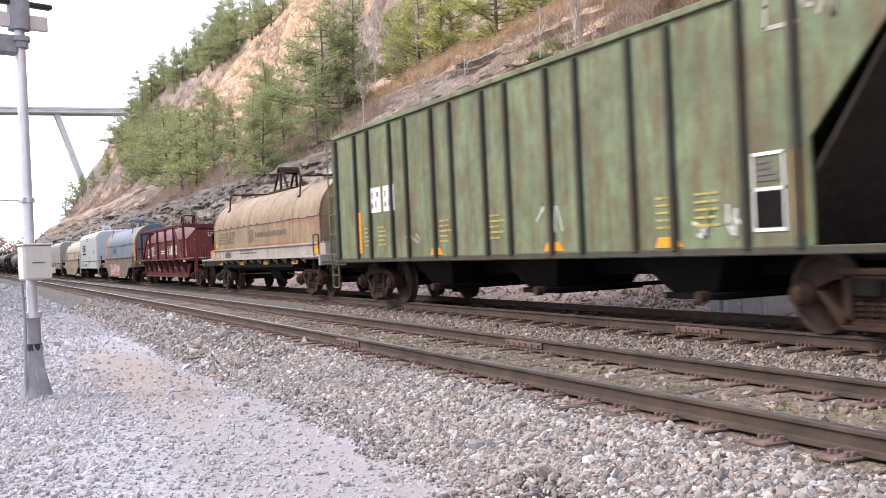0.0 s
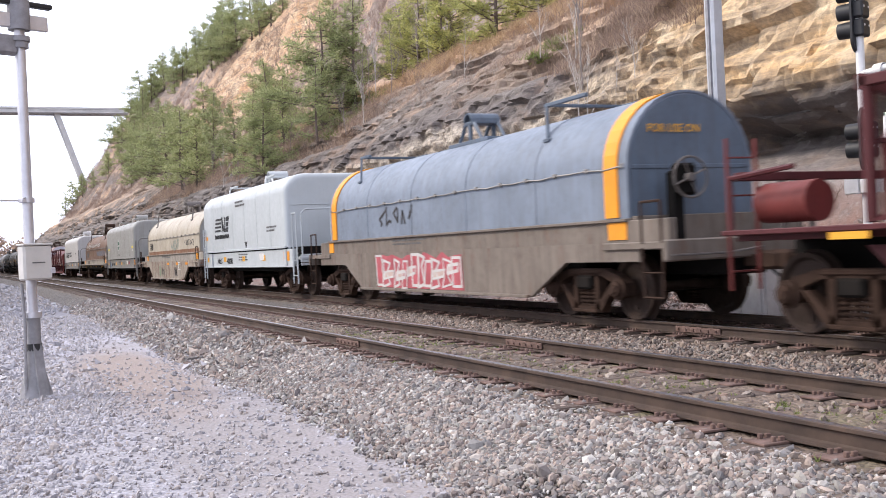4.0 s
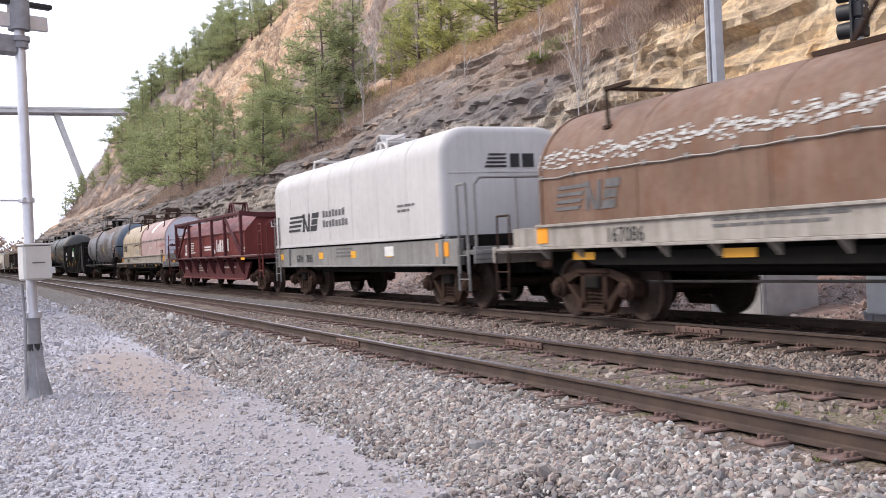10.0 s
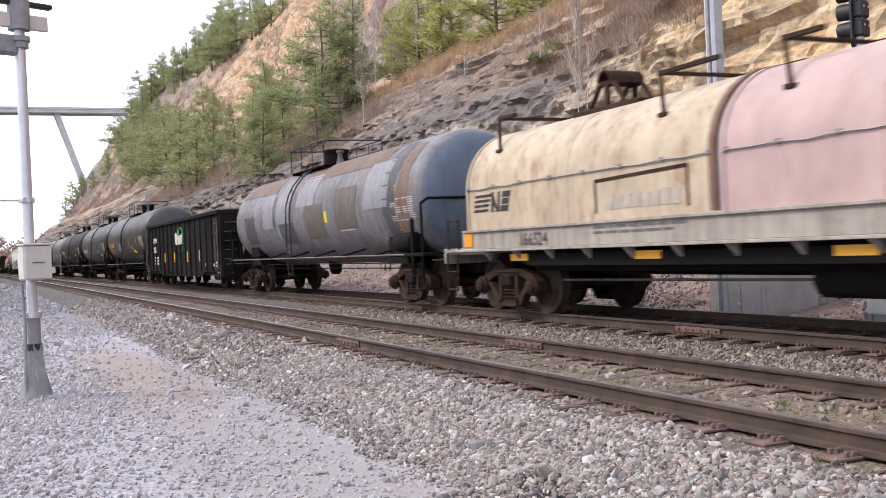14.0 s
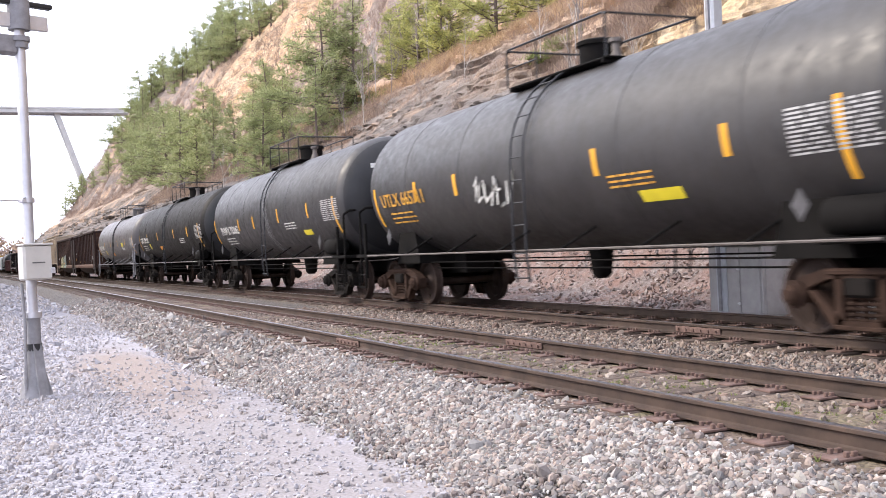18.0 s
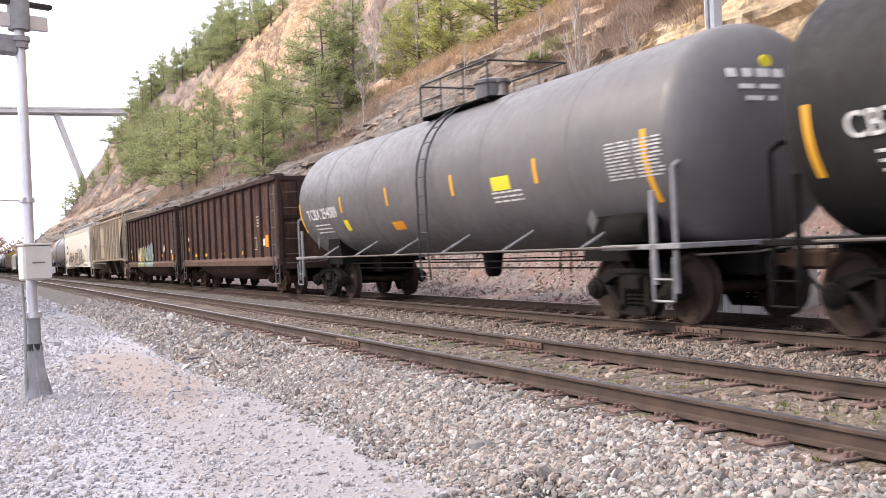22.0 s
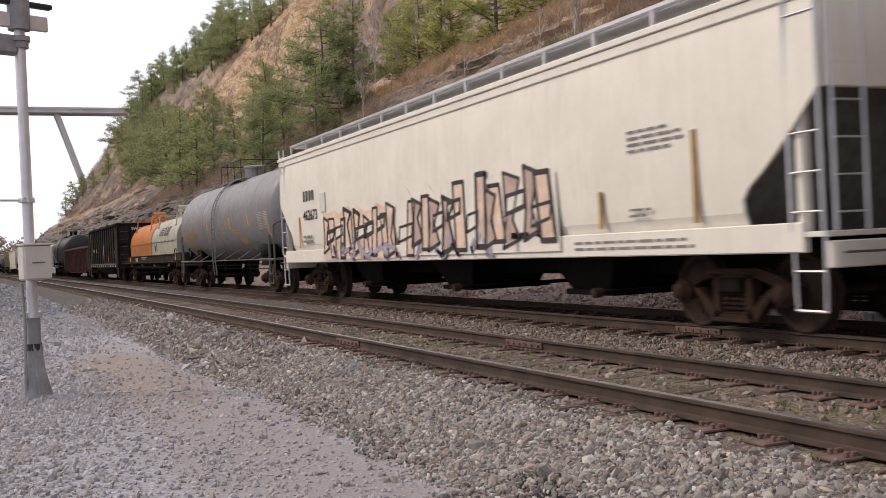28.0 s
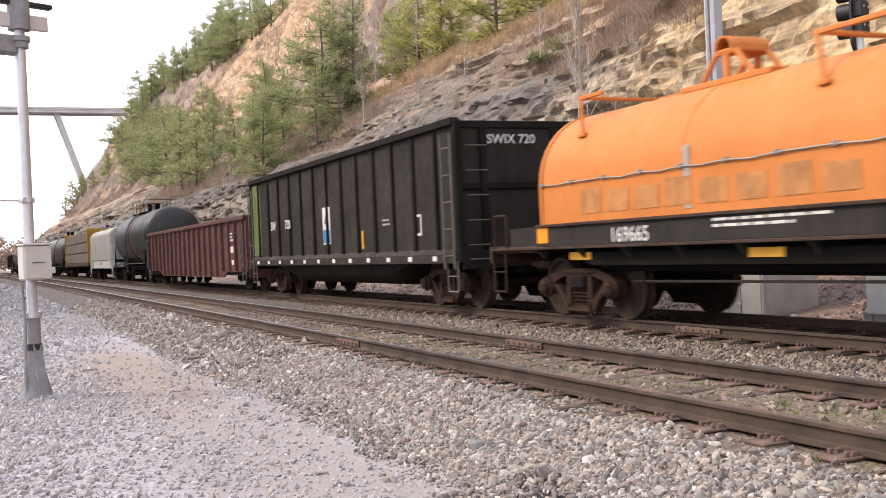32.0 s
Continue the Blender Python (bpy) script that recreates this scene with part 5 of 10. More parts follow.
def track_weeds():
    r = np.random.RandomState(3)
    n = 230
    x = r.uniform(-16, -4, n)
    y = TRACK_NEAR + r.normal(0.1, 0.38, n)
    p = np.stack([x, y, np.full(n, -0.165)], 1)
    return p


blades("track_weeds", "sparse green weeds and moss between the rails", M_weed, track_weeds(), 9, 0.045, 0.006, 17, 1.1, "weeds")


# ---------------------------------------------------------------- far trees down the line
def far_wood(name, label, boxes, seed, per=900, leaf=0.5, material=None):
    """Distant mixed trees as clumped leaves with an uneven outline."""
    r = np.random.RandomState(seed)
    vs = []
    for cx, cy, cz, rx, ry, rz in boxes:
        k = 14
        cc = np.stack([cx + r.normal(0, rx * 0.45, k), cy + r.normal(0, ry * 0.45, k), cz + r.uniform(-0.5, 0.9, k) * rz], 1)
        for c in cc:
            m = per // k
            p = c + r.normal(0, 1, (m, 3)) * np.array([rx, ry, rz]) * 0.22
            d, e = r.normal(0, 1, (m, 3)), r.normal(0, 1, (m, 3))
            d /= np.linalg.norm(d, axis=1)[:, None]
            e = np.cross(d, e)
            e /= np.linalg.norm(e, axis=1)[:, None]
            s = leaf * r.uniform(0.5, 1.2, m)[:, None]
            vs.append(np.stack([p - d * s, p + e * s * 0.6, p + d * s, p - e * s * 0.6], 1))
    v = np.concatenate(vs).reshape(-1, 3)
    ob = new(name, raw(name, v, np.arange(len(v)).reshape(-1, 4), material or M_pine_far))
    return tagged(ob, label, "trees", kind="stuff")


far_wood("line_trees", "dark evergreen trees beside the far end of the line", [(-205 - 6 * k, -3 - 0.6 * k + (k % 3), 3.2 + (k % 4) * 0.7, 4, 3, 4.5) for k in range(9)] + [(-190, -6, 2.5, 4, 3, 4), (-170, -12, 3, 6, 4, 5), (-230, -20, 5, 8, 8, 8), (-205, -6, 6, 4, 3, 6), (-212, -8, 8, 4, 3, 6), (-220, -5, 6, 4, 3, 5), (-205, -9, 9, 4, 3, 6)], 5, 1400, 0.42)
# this wood stands out of view, added to shade the far cars
far_wood("yard_wood", "unseen wood added to shade the far line", [(-52 - 8 * k, -14 - (k % 3), 5.5 + 1.5 * (k % 2), 6, 4, 8) for k in range(19)], 8, 1400, 0.9)
far_wood("valley_trees", "hazy trees across the valley", [(-520 - 15 * k, -10 + 9 * k, 4 + (k % 3) * 2, 10, 7, 7) for k in range(8)], 6, 900, 1.0, M_brush)


# ---------------------------------------------------------------- loose ballast
def stones(name, label, n, x0, x1, y0, y1, size, height, seed, material, dens=None, coarse=False):
    """Angular stones, joined; height(x, y) gives the bed."""
    r = np.random.RandomState(seed)
    gold = (1 + 5 ** 0.5) / 2
    ico = np.array([(-1, gold, 0), (1, gold, 0), (-1, -gold, 0), (1, -gold, 0), (0, -1, gold), (0, 1, gold), (0, -1, -gold), (0, 1, -gold), (gold, 0, -1), (gold, 0, 1), (-gold, 0, -1), (-gold, 0, 1)], float)
    ico /= np.linalg.norm(ico[0])
    tri = np.array([(0, 11, 5), (0, 5, 1), (0, 1, 7), (0, 7, 10), (0, 10, 11), (1, 5, 9), (5, 11, 4), (11, 10, 2), (10, 7, 6), (7, 1, 8), (3, 9, 4), (3, 4, 2), (3, 2, 6), (3, 6, 8), (3, 8, 9), (4, 9, 5), (2, 4, 11), (6, 2, 10), (8, 6, 7), (9, 8, 1)])
    if coarse:
        ico = np.array([(1, 0, 0), (-1, 0, 0), (0, 1, 0), (0, -1, 0), (0, 0, 1), (0, 0, -1)], float)
        tri = np.array([(0, 2, 4), (2, 1, 4), (1, 3, 4), (3, 0, 4), (2, 0, 5), (1, 2, 5), (3, 1, 5), (0, 3, 5)])
    nv = len(ico)
    x, y = r.uniform(x0, x1, n), r.uniform(y0, y1, n)
    if dens is not None:
        keep = r.uniform(0, 1, n) < dens(x, y)
        x, y = x[keep], y[keep]
    n = len(x)
    s = size * np.exp(r.normal(0, 0.32, n))
    v = ico[None] * (1 + r.uniform(-0.18, 0.16, (n, nv, 1)))
    v = v * np.stack([r.uniform(0.85, 1.6, n), r.uniform(0.65, 1.05, n), r.uniform(0.4, 0.75, n)], 1)[:, None]
    q = r.normal(0, 1, (n, 4))
    q /= np.linalg.norm(q, axis=1)[:, None]
    a, b, c, d = q.T
    rot = np.stack([np.stack([1 - 2 * (c * c + d * d), 2 * (b * c - a * d), 2 * (b * d + a * c)], 1), np.stack([2 * (b * c + a * d), 1 - 2 * (b * b + d * d), 2 * (c * d - a * b)], 1), np.stack([2 * (b * d - a * c), 2 * (c * d + a * b), 1 - 2 * (b * b + c * c)], 1)], 1)
    v = np.einsum("nij,nkj->nki", rot, v) * s[:, None, None]
    z = height(x, y) + s * r.uniform(-0.1, 0.45, n)
    v = v + np.stack([x, y, z], 1)[:, None]
    f = (tri[None] + (np.arange(n) * nv)[:, None, None]).reshape(-1, 3)
    ob = new(name, raw(name, v.reshape(-1, 3), f, material))
    return tagged(ob, label, "gravel", kind="stuff")


BED_Y = [2.4, 2.75, 3.1, 3.5, 3.85, 4.05, 4.5, 5.34, 6.2, 6.75, 7.3, 7.9, 8.5]
BED_Z = [-0.47, -0.47, -0.43, -0.32, -0.22, -0.172, -0.17, -0.163, -0.168, -0.18, -0.195, -0.18, -0.19]
bed_height = lambda x, y: np.interp(y - bend(x), BED_Y, BED_Z)


def off_rails(x, y):
    d = np.ones_like(x)
    for c in (TRACK_NEAR - GAUGE / 2, TRACK_NEAR + GAUGE / 2, TRACK_FAR - GAUGE / 2):
        d = d * (np.abs(y - c) > 0.19)
    inside = (np.abs(y - TRACK_NEAR) < 0.62)
    return d * np.where(inside, 0.2, np.where((np.abs(y - TRACK_FAR) < 1.35) | (np.abs(y - TRACK_NEAR) < 1.2), 0.4, 1.0))


M_yard_stone = stone_piece("yard stones", [(0.27, 0.265, 0.285), (0.36, 0.35, 0.375), (0.31, 0.30, 0.32), (0.47, 0.46, 0.48), (0.255, 0.23, 0.225), (0.35, 0.315, 0.30), (0.30, 0.295, 0.31)])
yard_height = lambda x, y: GROUND + 0.03 * fractal(x * 0.5, y * 0.5, 3, 4) - 0.03 * np.exp(-((y - 1.8) / 0.8) ** 2)
tie_ends = lambda x, y: np.where(y + 0.12 * vnoise(x * 2.3, y * 2.3, 60) > 4.12, 0.12, 1.0)
path = lambda x, y: np.exp(-((y - 2.25 - 0.25 * fractal(x * 0.35, y * 0.35, 57, 3)) / 0.82) ** 4) * smooth(-30, -20, x)
stones("ballast_stones", "angular grey and brown ballast stones beside the rail", 66000, -13.5, -3.2, 2.1, 4.42, 0.0195, bed_height, 1, M_stone, lambda x, y: tie_ends(x, y) * smooth(2.75, 3.4, y + 0.3 * fractal(x * 0.9, y * 0.9, 50, 3)))
stones("ballast_stones", "ballast stones between and beside the tracks", 38000, -24, -3.2, 4.35, 8.2, 0.0205, bed_height, 2, M_stone_mid, off_rails)
stones("ballast_stones", "ballast stones along the shoulder further off", 12000, -40, -13.5, 2.8, 4.4, 0.036, bed_height, 3, M_stone, tie_ends, True)
stones("yard_stones", "fine grey gravel scattered over the yard", 52000, -16.0, -2.6, -1.6, 3.3, 0.016, yard_height, 4, M_yard_stone, lambda x, y: (1 - 0.72 * path(x, y)) * (0.25 + 0.6 * smooth(-0.5, 0.5, fractal(x * 0.6, y * 1.0, 51, 3))))
stones("yard_stones", "coarse pale gravel round the mast", 17000, -15.5, -3.4, -1.8, 1.6, 0.0185, yard_height, 5, M_yard_stone, lambda x, y: smooth(1.3, 0.3, y - 0.25 * fractal(x, y, 52, 3)))
stones("yard_stones", "grey and brown gravel where yard and ballast meet", 9000, -16, -3.2, 2.75, 3.6, 0.018, lambda x, y: np.maximum(yard_height(x, y), bed_height(x, y)), 8, M_stone, lambda x, y: smooth(2.75, 3.2, y + 0.25 * fractal(x * 1.3, y * 1.3, 58, 3)))
stones("yard_stones", "coarse grey gravel beside the far line", 9000, -95.0, -36.0, -7.0, 3.0, 0.07, yard_height, 9, M_yard_stone, None, True)
stones("yard_stones", "grey gravel further down the yard", 12000, -40.0, -14.5, -2.5, 1.2, 0.032, yard_height, 7, M_yard_stone, None, True)
stones("yard_stones", "gravel along the foot of the ballast", 16000, -34.0, -12.0, 0.6, 3.2, 0.028, yard_height, 6, M_yard_stone, lambda x, y: (1 - 0.95 * path(x, y)) * (0.3 + 0.7 * smooth(1.2, 2.4, y + 0.3 * fractal(x * 0.6, y, 53, 3))), True)


TALUS_Y, TALUS_Z = [11.6, 12.6, 14.4, 15.6, 16.4, 16.75], [-0.55, -0.42, -0.1, 0.9, 1.9, 2.3]
M_talus = stone_piece("talus rubble", [(0.13, 0.10, 0.092), (0.25, 0.20, 0.185), (0.20, 0.13, 0.11), (0.36, 0.31, 0.285), (0.16, 0.14, 0.135), (0.28, 0.19, 0.155)])
stones("talus_rocks", "broken reddish and grey rubble at the foot of the cut", 16000, -46.0, -7.0, 12.4, 16.7, 0.045, lambda x, y: np.interp(y - bend(x), TALUS_Y, TALUS_Z), 21, M_talus, lambda x, y: 0.35 + 0.65 * smooth(-0.3, 0.5, fractal(x * 0.5, y * 0.5, 61, 3)), True)


# ================================================================ rolling stock

def flat_text(text, size, thick=0.002, spacing=1.0):
    cu = bpy.data.curves.new("lettering", "FONT")
    cu.body, cu.size, cu.extrude, cu.space_character = text, size, thick, spacing
    cu.offset = 0.012 * size
    cu.resolution_u = 3
    ob = bpy.data.objects.new("lettering", cu)
    scene.collection.objects.link(ob)
    me = bpy.data.meshes.new_from_object(ob.evaluated_get(bpy.context.evaluated_depsgraph_get()))
    bpy.data.objects.remove(ob)
    bpy.data.curves.remove(cu)
    return me


def letters(text, x, y, z, size, material, parent, spacing=1.0, tilt=0.0, stretch=1.0):
    """Lettering that faces the near side, its lower left corner at x, z."""
    me = flat_text(text, size, 0.002, spacing)
    me.materials.append(material)
    ob = new("lettering", me)
    ob.parent = parent
    ob.matrix_basis = pose(x, y, z, 90 - tilt, 0, 0) @ Matrix.Diagonal((stretch, 1, 1, 1))
    return ob


def end_letters(text, x, y, z, size, material, parent):
    """Lettering that faces forward on an end wall, reading from the near side to the far side."""
    me = flat_text(text, size)
    me.materials.append(material)
    ob = new("lettering", me)
    ob.parent = parent
    ob.matrix_basis = pose(x, y, z, 90, 0, 90)
    return ob


def stencil(cells, y, material, parent, name="stencil", label="", lean=0.0):
    """Flat marks on the near side: (x0, x1, z0, z1) each; lean slants them."""
    s = Shape()
    for x0, x1, z0, z1 in cells:
        k = lean * (z1 - z0)
        s.slab([(x0, z0), (x1, z0), (x1 + k, z1), (x0 + k, z1)], y - 0.006, y - 0.001)
    return part(name, s, material, parent, label)


def word_bars(x, z, width, height, seed=0):
    """Unreadable small print: bars in the lengths of its words."""
    rnd = random.Random(seed)
    out, p = [], x
    while p < x + width - 0.05:
        w = min(rnd.uniform(0.12, 0.34), x + width - p)
        out.append((p, p + w, z, z + height))
        p += w + 0.05
    return out


def print_block(x, z, width, rows, height=0.045, gap=0.035, seed=0):
    out = []
    for r in range(rows):
        out += word_bars(x, z - r * (height + gap), width * random.Random(seed + r).uniform(0.6, 1), height, seed + r)
    return out


def stripe_mark(x, z, w, h, y, material, parent):
    """A railway's emblem in plain bars: four that taper, three slanted, three stacked."""
    bars = []
    for k in range(4):
        z0 = z + h * (0.06 + 0.25 * k)
        a, b = x + 0.02 * w * k, x + w * (0.40 + 0.035 * k)
        bars.append([(a, z0), (b, z0), (b + 0.02 * w, z0 + 0.13 * h), (a + 0.01 * w, z0 + 0.13 * h)])
    lean = 0.03 * w
    for a, b, c in ((0.50, 0.555, 0), (0.67, 0.725, 0), (0.53, 0.59, 0.105)):
        bars.append([(x + a * w + c * w, z), (x + b * w + c * w, z), (x + (b - c * 0.6) * w + lean, z + h), (x + (a - c * 0.6) * w + lean, z + h)])
    for k, (a, b) in enumerate(((0.75, 0.95), (0.79, 0.97), (0.81, 1.02))):
        bars.append([(x + a * w, z + 0.35 * h * k), (x + b * w, z + 0.35 * h * k), (x + (b + 0.02) * w, z + (0.35 * k + 0.29) * h), (x + (a + 0.02) * w, z + (0.35 * k + 0.29) * h)])
    mark = part("emblem", Shape().slab(bars[0], y - 0.006, y - 0.001), material, parent, "emblem of tapering, slanted and stacked bars")
    for bar in bars[1:]:
        part("bar", Shape().slab(bar, y - 0.006, y - 0.001), material, mark)
    return mark


# ---------------------------------------------------------------- trucks
def truck_meshes(material):
    frame_s = Shape()
    for pts in ([(-1.04, 0.54), (-1.04, 0.36), (-0.98, 0.33), (-0.76, 0.37), (-0.70, 0.54), (-0.42, 0.63), (0.42, 0.63), (0.70, 0.54), (0.76, 0.37), (0.98, 0.33), (1.04, 0.36), (1.04, 0.54),
                  (0.84, 0.64), (0.45, 0.74), (-0.45, 0.74), (-0.84, 0.64)],
                 [(-0.72, 0.50), (-0.62, 0.50), (-0.25, 0.20), (-0.25, 0.10), (-0.36, 0.10)],
                 [(0.72, 0.50), (0.62, 0.50), (0.25, 0.20), (0.25, 0.10), (0.36, 0.10)],
                 [(-0.36, 0.10), (0.36, 0.10), (0.34, 0.19), (-0.34, 0.19)],
                 [(-0.34, 0.17), (-0.24, 0.17), (-0.24, 0.70), (-0.33, 0.70)],
                 [(0.34, 0.17), (0.24, 0.17), (0.24, 0.70), (0.33, 0.70)]):
        frame_s.slab(pts, -0.075, 0.075)
    frame_s.box(-0.33, 0.33, -0.13, 0.06, 0.10, 0.15, 0.01)
    frame_s.box(-0.42, 0.42, -0.10, 0.05, 0.67, 0.73, 0.012)
    side = frame_s.mesh("sideframe", material)
    spring = Shape()
    for k in range(5):
        z = 0.175 + 0.058 * k
        spring.lathe([(z, 0.052), (z + 0.014, 0.068), (z + 0.030, 0.068), (z + 0.044, 0.052)], "z", (0, 0, 0), 10)
    spring.tube((0, 0, 0.16), (0, 0, 0.47), 0.045, 8)
    spring = spring.mesh("spring", material)
    bolster = Shape().box(-0.19, 0.19, -1.12, 1.12, 0.44, 0.64, 0.03).box(-0.32, 0.32, -0.35, 0.35, 0.62, 0.80, 0.03)
    bolster.box(-0.55, -0.48, -0.9, 0.9, 0.34, 0.46, 0.01).box(0.48, 0.55, -0.9, 0.9, 0.34, 0.46, 0.01)
    bolster = bolster.mesh("truck", M_truck_dark)
    cap = Shape().lathe([(0.0, 0.16), (-0.05, 0.16), (-0.06, 0.12), (-0.12, 0.11), (-0.13, 0.07), (-0.15, 0.06), (-0.15, 0.001)], "y", (0, 0, 0), 14)
    for k in range(3):
        a = k * math.tau / 3 + 0.5
        cap.box(0.07 * math.cos(a) - 0.014, 0.07 * math.cos(a) + 0.014, -0.15, -0.12, 0.07 * math.sin(a) - 0.014, 0.07 * math.sin(a) + 0.014)
    cap = cap.mesh("bearing_cap", material)
    w = Shape()
    for s in (-1, 1):
        w.lathe([(s * 0.83, 0.001), (s * 0.83, 0.12), (s * 0.80, 0.14), (s * 0.765, 0.20), (s * 0.765, 0.36), (s * 0.82, 0.40), (s * 0.825, 0.452), (s * 0.72, 0.462), (s * 0.705, 0.487),
                 (s * 0.685, 0.487), (s * 0.68, 0.40), (s * 0.735, 0.36), (s * 0.735, 0.20), (s * 0.68, 0.14), (s * 0.65, 0.001)], "y", (0, 0, 0), 28)
        for k in range(4):
            a = k * math.tau / 4 + 0.3
            w.box(0.28 * math.cos(a) - 0.035, 0.28 * math.cos(a) + 0.035, s * 0.765, s * 0.775, 0.28 * math.sin(a) - 0.02, 0.28 * math.sin(a) + 0.02)
    w.tube((0, -1.05, 0), (0, 1.05, 0), 0.078, 12)
    wheel = w.mesh("wheelset", M_wheel)
    return side, spring, bolster, cap, wheel


TRUCK_RUST, TRUCK_DARK = truck_meshes(M_truck), truck_meshes(M_truck_dark)
WHEELSETS = []


def add_truck(car, x, dark=False):
    side, spring, bolster, cap, wheel = TRUCK_DARK if dark else TRUCK_RUST
    t = part("truck", bolster, None, car, "four-wheel cast steel freight truck", at=(x, 0, 0))
    for s in (-1, 1):
        part("sideframe", side, None, t, at=pose(0, s * 0.99, 0.0, 0, 0, 0 if s < 0 else 180))
        for cx in (-0.155, 0.0, 0.155):
            part("spring", spring, None, t, at=(cx, s * 0.99, 0))
        for e in (-0.89, 0.89):
            part("bearing_cap", cap, None, t, at=pose(e, s * 1.06, 0.457, 0, 0, 0 if s < 0 else 180))
    for e in (-0.89, 0.89):
        WHEELSETS.append((part("wheelset", wheel, None, t, "wheelset with polished treads", at=(e, 0, 0.457)), car, x + e))
    return t


COUPLER = Shape().box(-0.1, 0.75, -0.075, 0.075, 0.72, 0.88, 0.02).box(0.62, 0.92, -0.16, 0.13, 0.68, 0.93, 0.04).box(0.86, 1.0, -0.16, -0.04, 0.70, 0.91, 0.03)
COUPLER.box(-0.1, 0.12, -0.22, 0.22, 0.64, 0.96, 0.02)
COUPLER = COUPLER.mesh("coupler", M_truck)
HOSE = Shape().rod([(0, 0, 0.75), (0.25, 0.02, 0.55), (0.5, 0.0, 0.36), (0.72, -0.02, 0.42)], 0.022, 6).mesh("air_hose", M_black)
CUTLEVER = Shape().rod([(0.05, -1.35, 0.92), (0.12, -0.5, 0.92), (0.35, -0.12, 0.98)], 0.014, 5).mesh("uncoupling_lever", M_steel_bar)


def add_ends(car, front, rear, reach=0.62):
    """Couplers, hoses and uncoupling levers at both ends."""
    for x, turn in ((front, 0), (rear, 180)):
        part("coupler", COUPLER, None, car, at=pose(x - (0.4 if turn == 0 else -0.4), 0, 0, 0, 0, turn))
        part("air_hose", HOSE, None, car, at=pose(x - (0.1 if turn == 0 else -0.1), 0.3, 0, 0, 0, turn))
        part("uncoupling_lever", CUTLEVER, None, car, at=pose(x, 0, 0, 0, 0, turn))


def ladder(car, x, y, z0, z1, along="x", width=0.42, material=None, parent_name="ladder", rungs=None, rails=True):
    s = Shape()
    n = rungs or max(2, round((z1 - z0) / 0.40))
    a, b = -width / 2, width / 2
    pt = (lambda u, z: (x + u, y, z)) if along == "x" else (lambda u, z: (x, y + u, z))
    if rails:
        for u in (a, b):
            s.tube(pt(u, z0), pt(u, z1), 0.022, 6)
    for k in range(n):
        z = z0 + (z1 - z0) * (k + 0.5) / n
        s.tube(pt(a, z), pt(b, z), 0.012, 5)
    return part(parent_name, s, material or M_steel_bar, car)


def stirrup(car, x, y, material=None, z0=0.35, z1=0.9):
    s = Shape().rod([(x - 0.22, y, z1), (x - 0.2, y, z0), (x + 0.2, y, z0), (x + 0.22, y, z1)], 0.018, 5)
    s.tube((x - 0.21, y, (z0 + z1) / 2), (x + 0.21, y, (z0 + z1) / 2), 0.014, 5)
    return part("step", s, material or M_steel_bar, car)


def brake_wheel(car, x, y, z, r=0.28, material=None):
    s = Shape()
    n = 16
    ring = [(x, y + r * math.cos(k * math.tau / n), z + r * math.sin(k * math.tau / n)) for k in range(n + 1)]
    s.rod(ring, 0.018, 6)
    for k in range(4):
        a = k * math.tau / 8 * 2 + 0.4
        s.tube((x - 0.02, y, z), (x, y + r * math.cos(a), z + r * math.sin(a)), 0.012, 5)
    s.lathe([(-0.12, 0.06), (0.02, 0.06), (0.02, 0.001)], "x", (x, y, z), 10)
    w = part("brake_wheel", s, material or M_steel_bar, car, "spoked hand brake wheel")
    part("brake_housing", Shape().box(x - 0.24, x - 0.07, y - 0.17, y + 0.17, z - 0.24, z + 0.2, 0.04), M_under, w)
    return w


def new_car(name, label, front, rear, group="cars of the passing train", category="freight car"):
    car = tagged(new(name), label, category, group)
    TRAIN.append((car, 0.5 * (front + rear)))
    return car, 0.5 * (front - rear)


TRAIN = []


def rounded_prism(shape, prof, x0, x1, r, steps=3, smooth_faces=True):
    """A (y, z) outline drawn out along x with its end edges rounded by r."""
    cy = sum(p[0] for p in prof) / len(prof)
    cz = min(p[1] for p in prof)
    n = len(prof)
    zt = max(p[1] for p in prof)
    hw = max(abs(p[0] - cy) for p in prof)
    rings = [(x0 + r * (1 - math.cos(math.pi / 2 * k / steps)), r * (1 - math.sin(math.pi / 2 * k / steps))) for k in range(steps + 1)]
    rings.append((x0 + r + 0.02, 0.0))
    rings += [(x1 - (q - x0), o) for q, o in reversed(rings)]
    v = []
    for x, o in rings:
        fy, fz = (hw - o) / hw, (zt - cz - o) / (zt - cz)
        v += [(x, cy + (y - cy) * fy, cz + (z - cz) * fz) for y, z in prof]
    f = [(k * n + i, k * n + (i + 1) % n, (k + 1) * n + (i + 1) % n, (k + 1) * n + i) for k in range(len(rings) - 1) for i in range(n)]
    shape.add(v, f, smooth_faces)
    m = len(rings)
    shape.add(v, [tuple(range(n)), tuple(reversed(range((m - 1) * n, m * n)))])
    return shape


def arch(hw, z0, zf, zt, n=18):
    out = [(-hw, z0)]
    for k in range(n + 1):
        a = math.pi * (1 - k / n)
        out.append((hw * math.cos(a), zf + (zt - zf) * math.sin(a)))
    return out + [(hw, z0)]


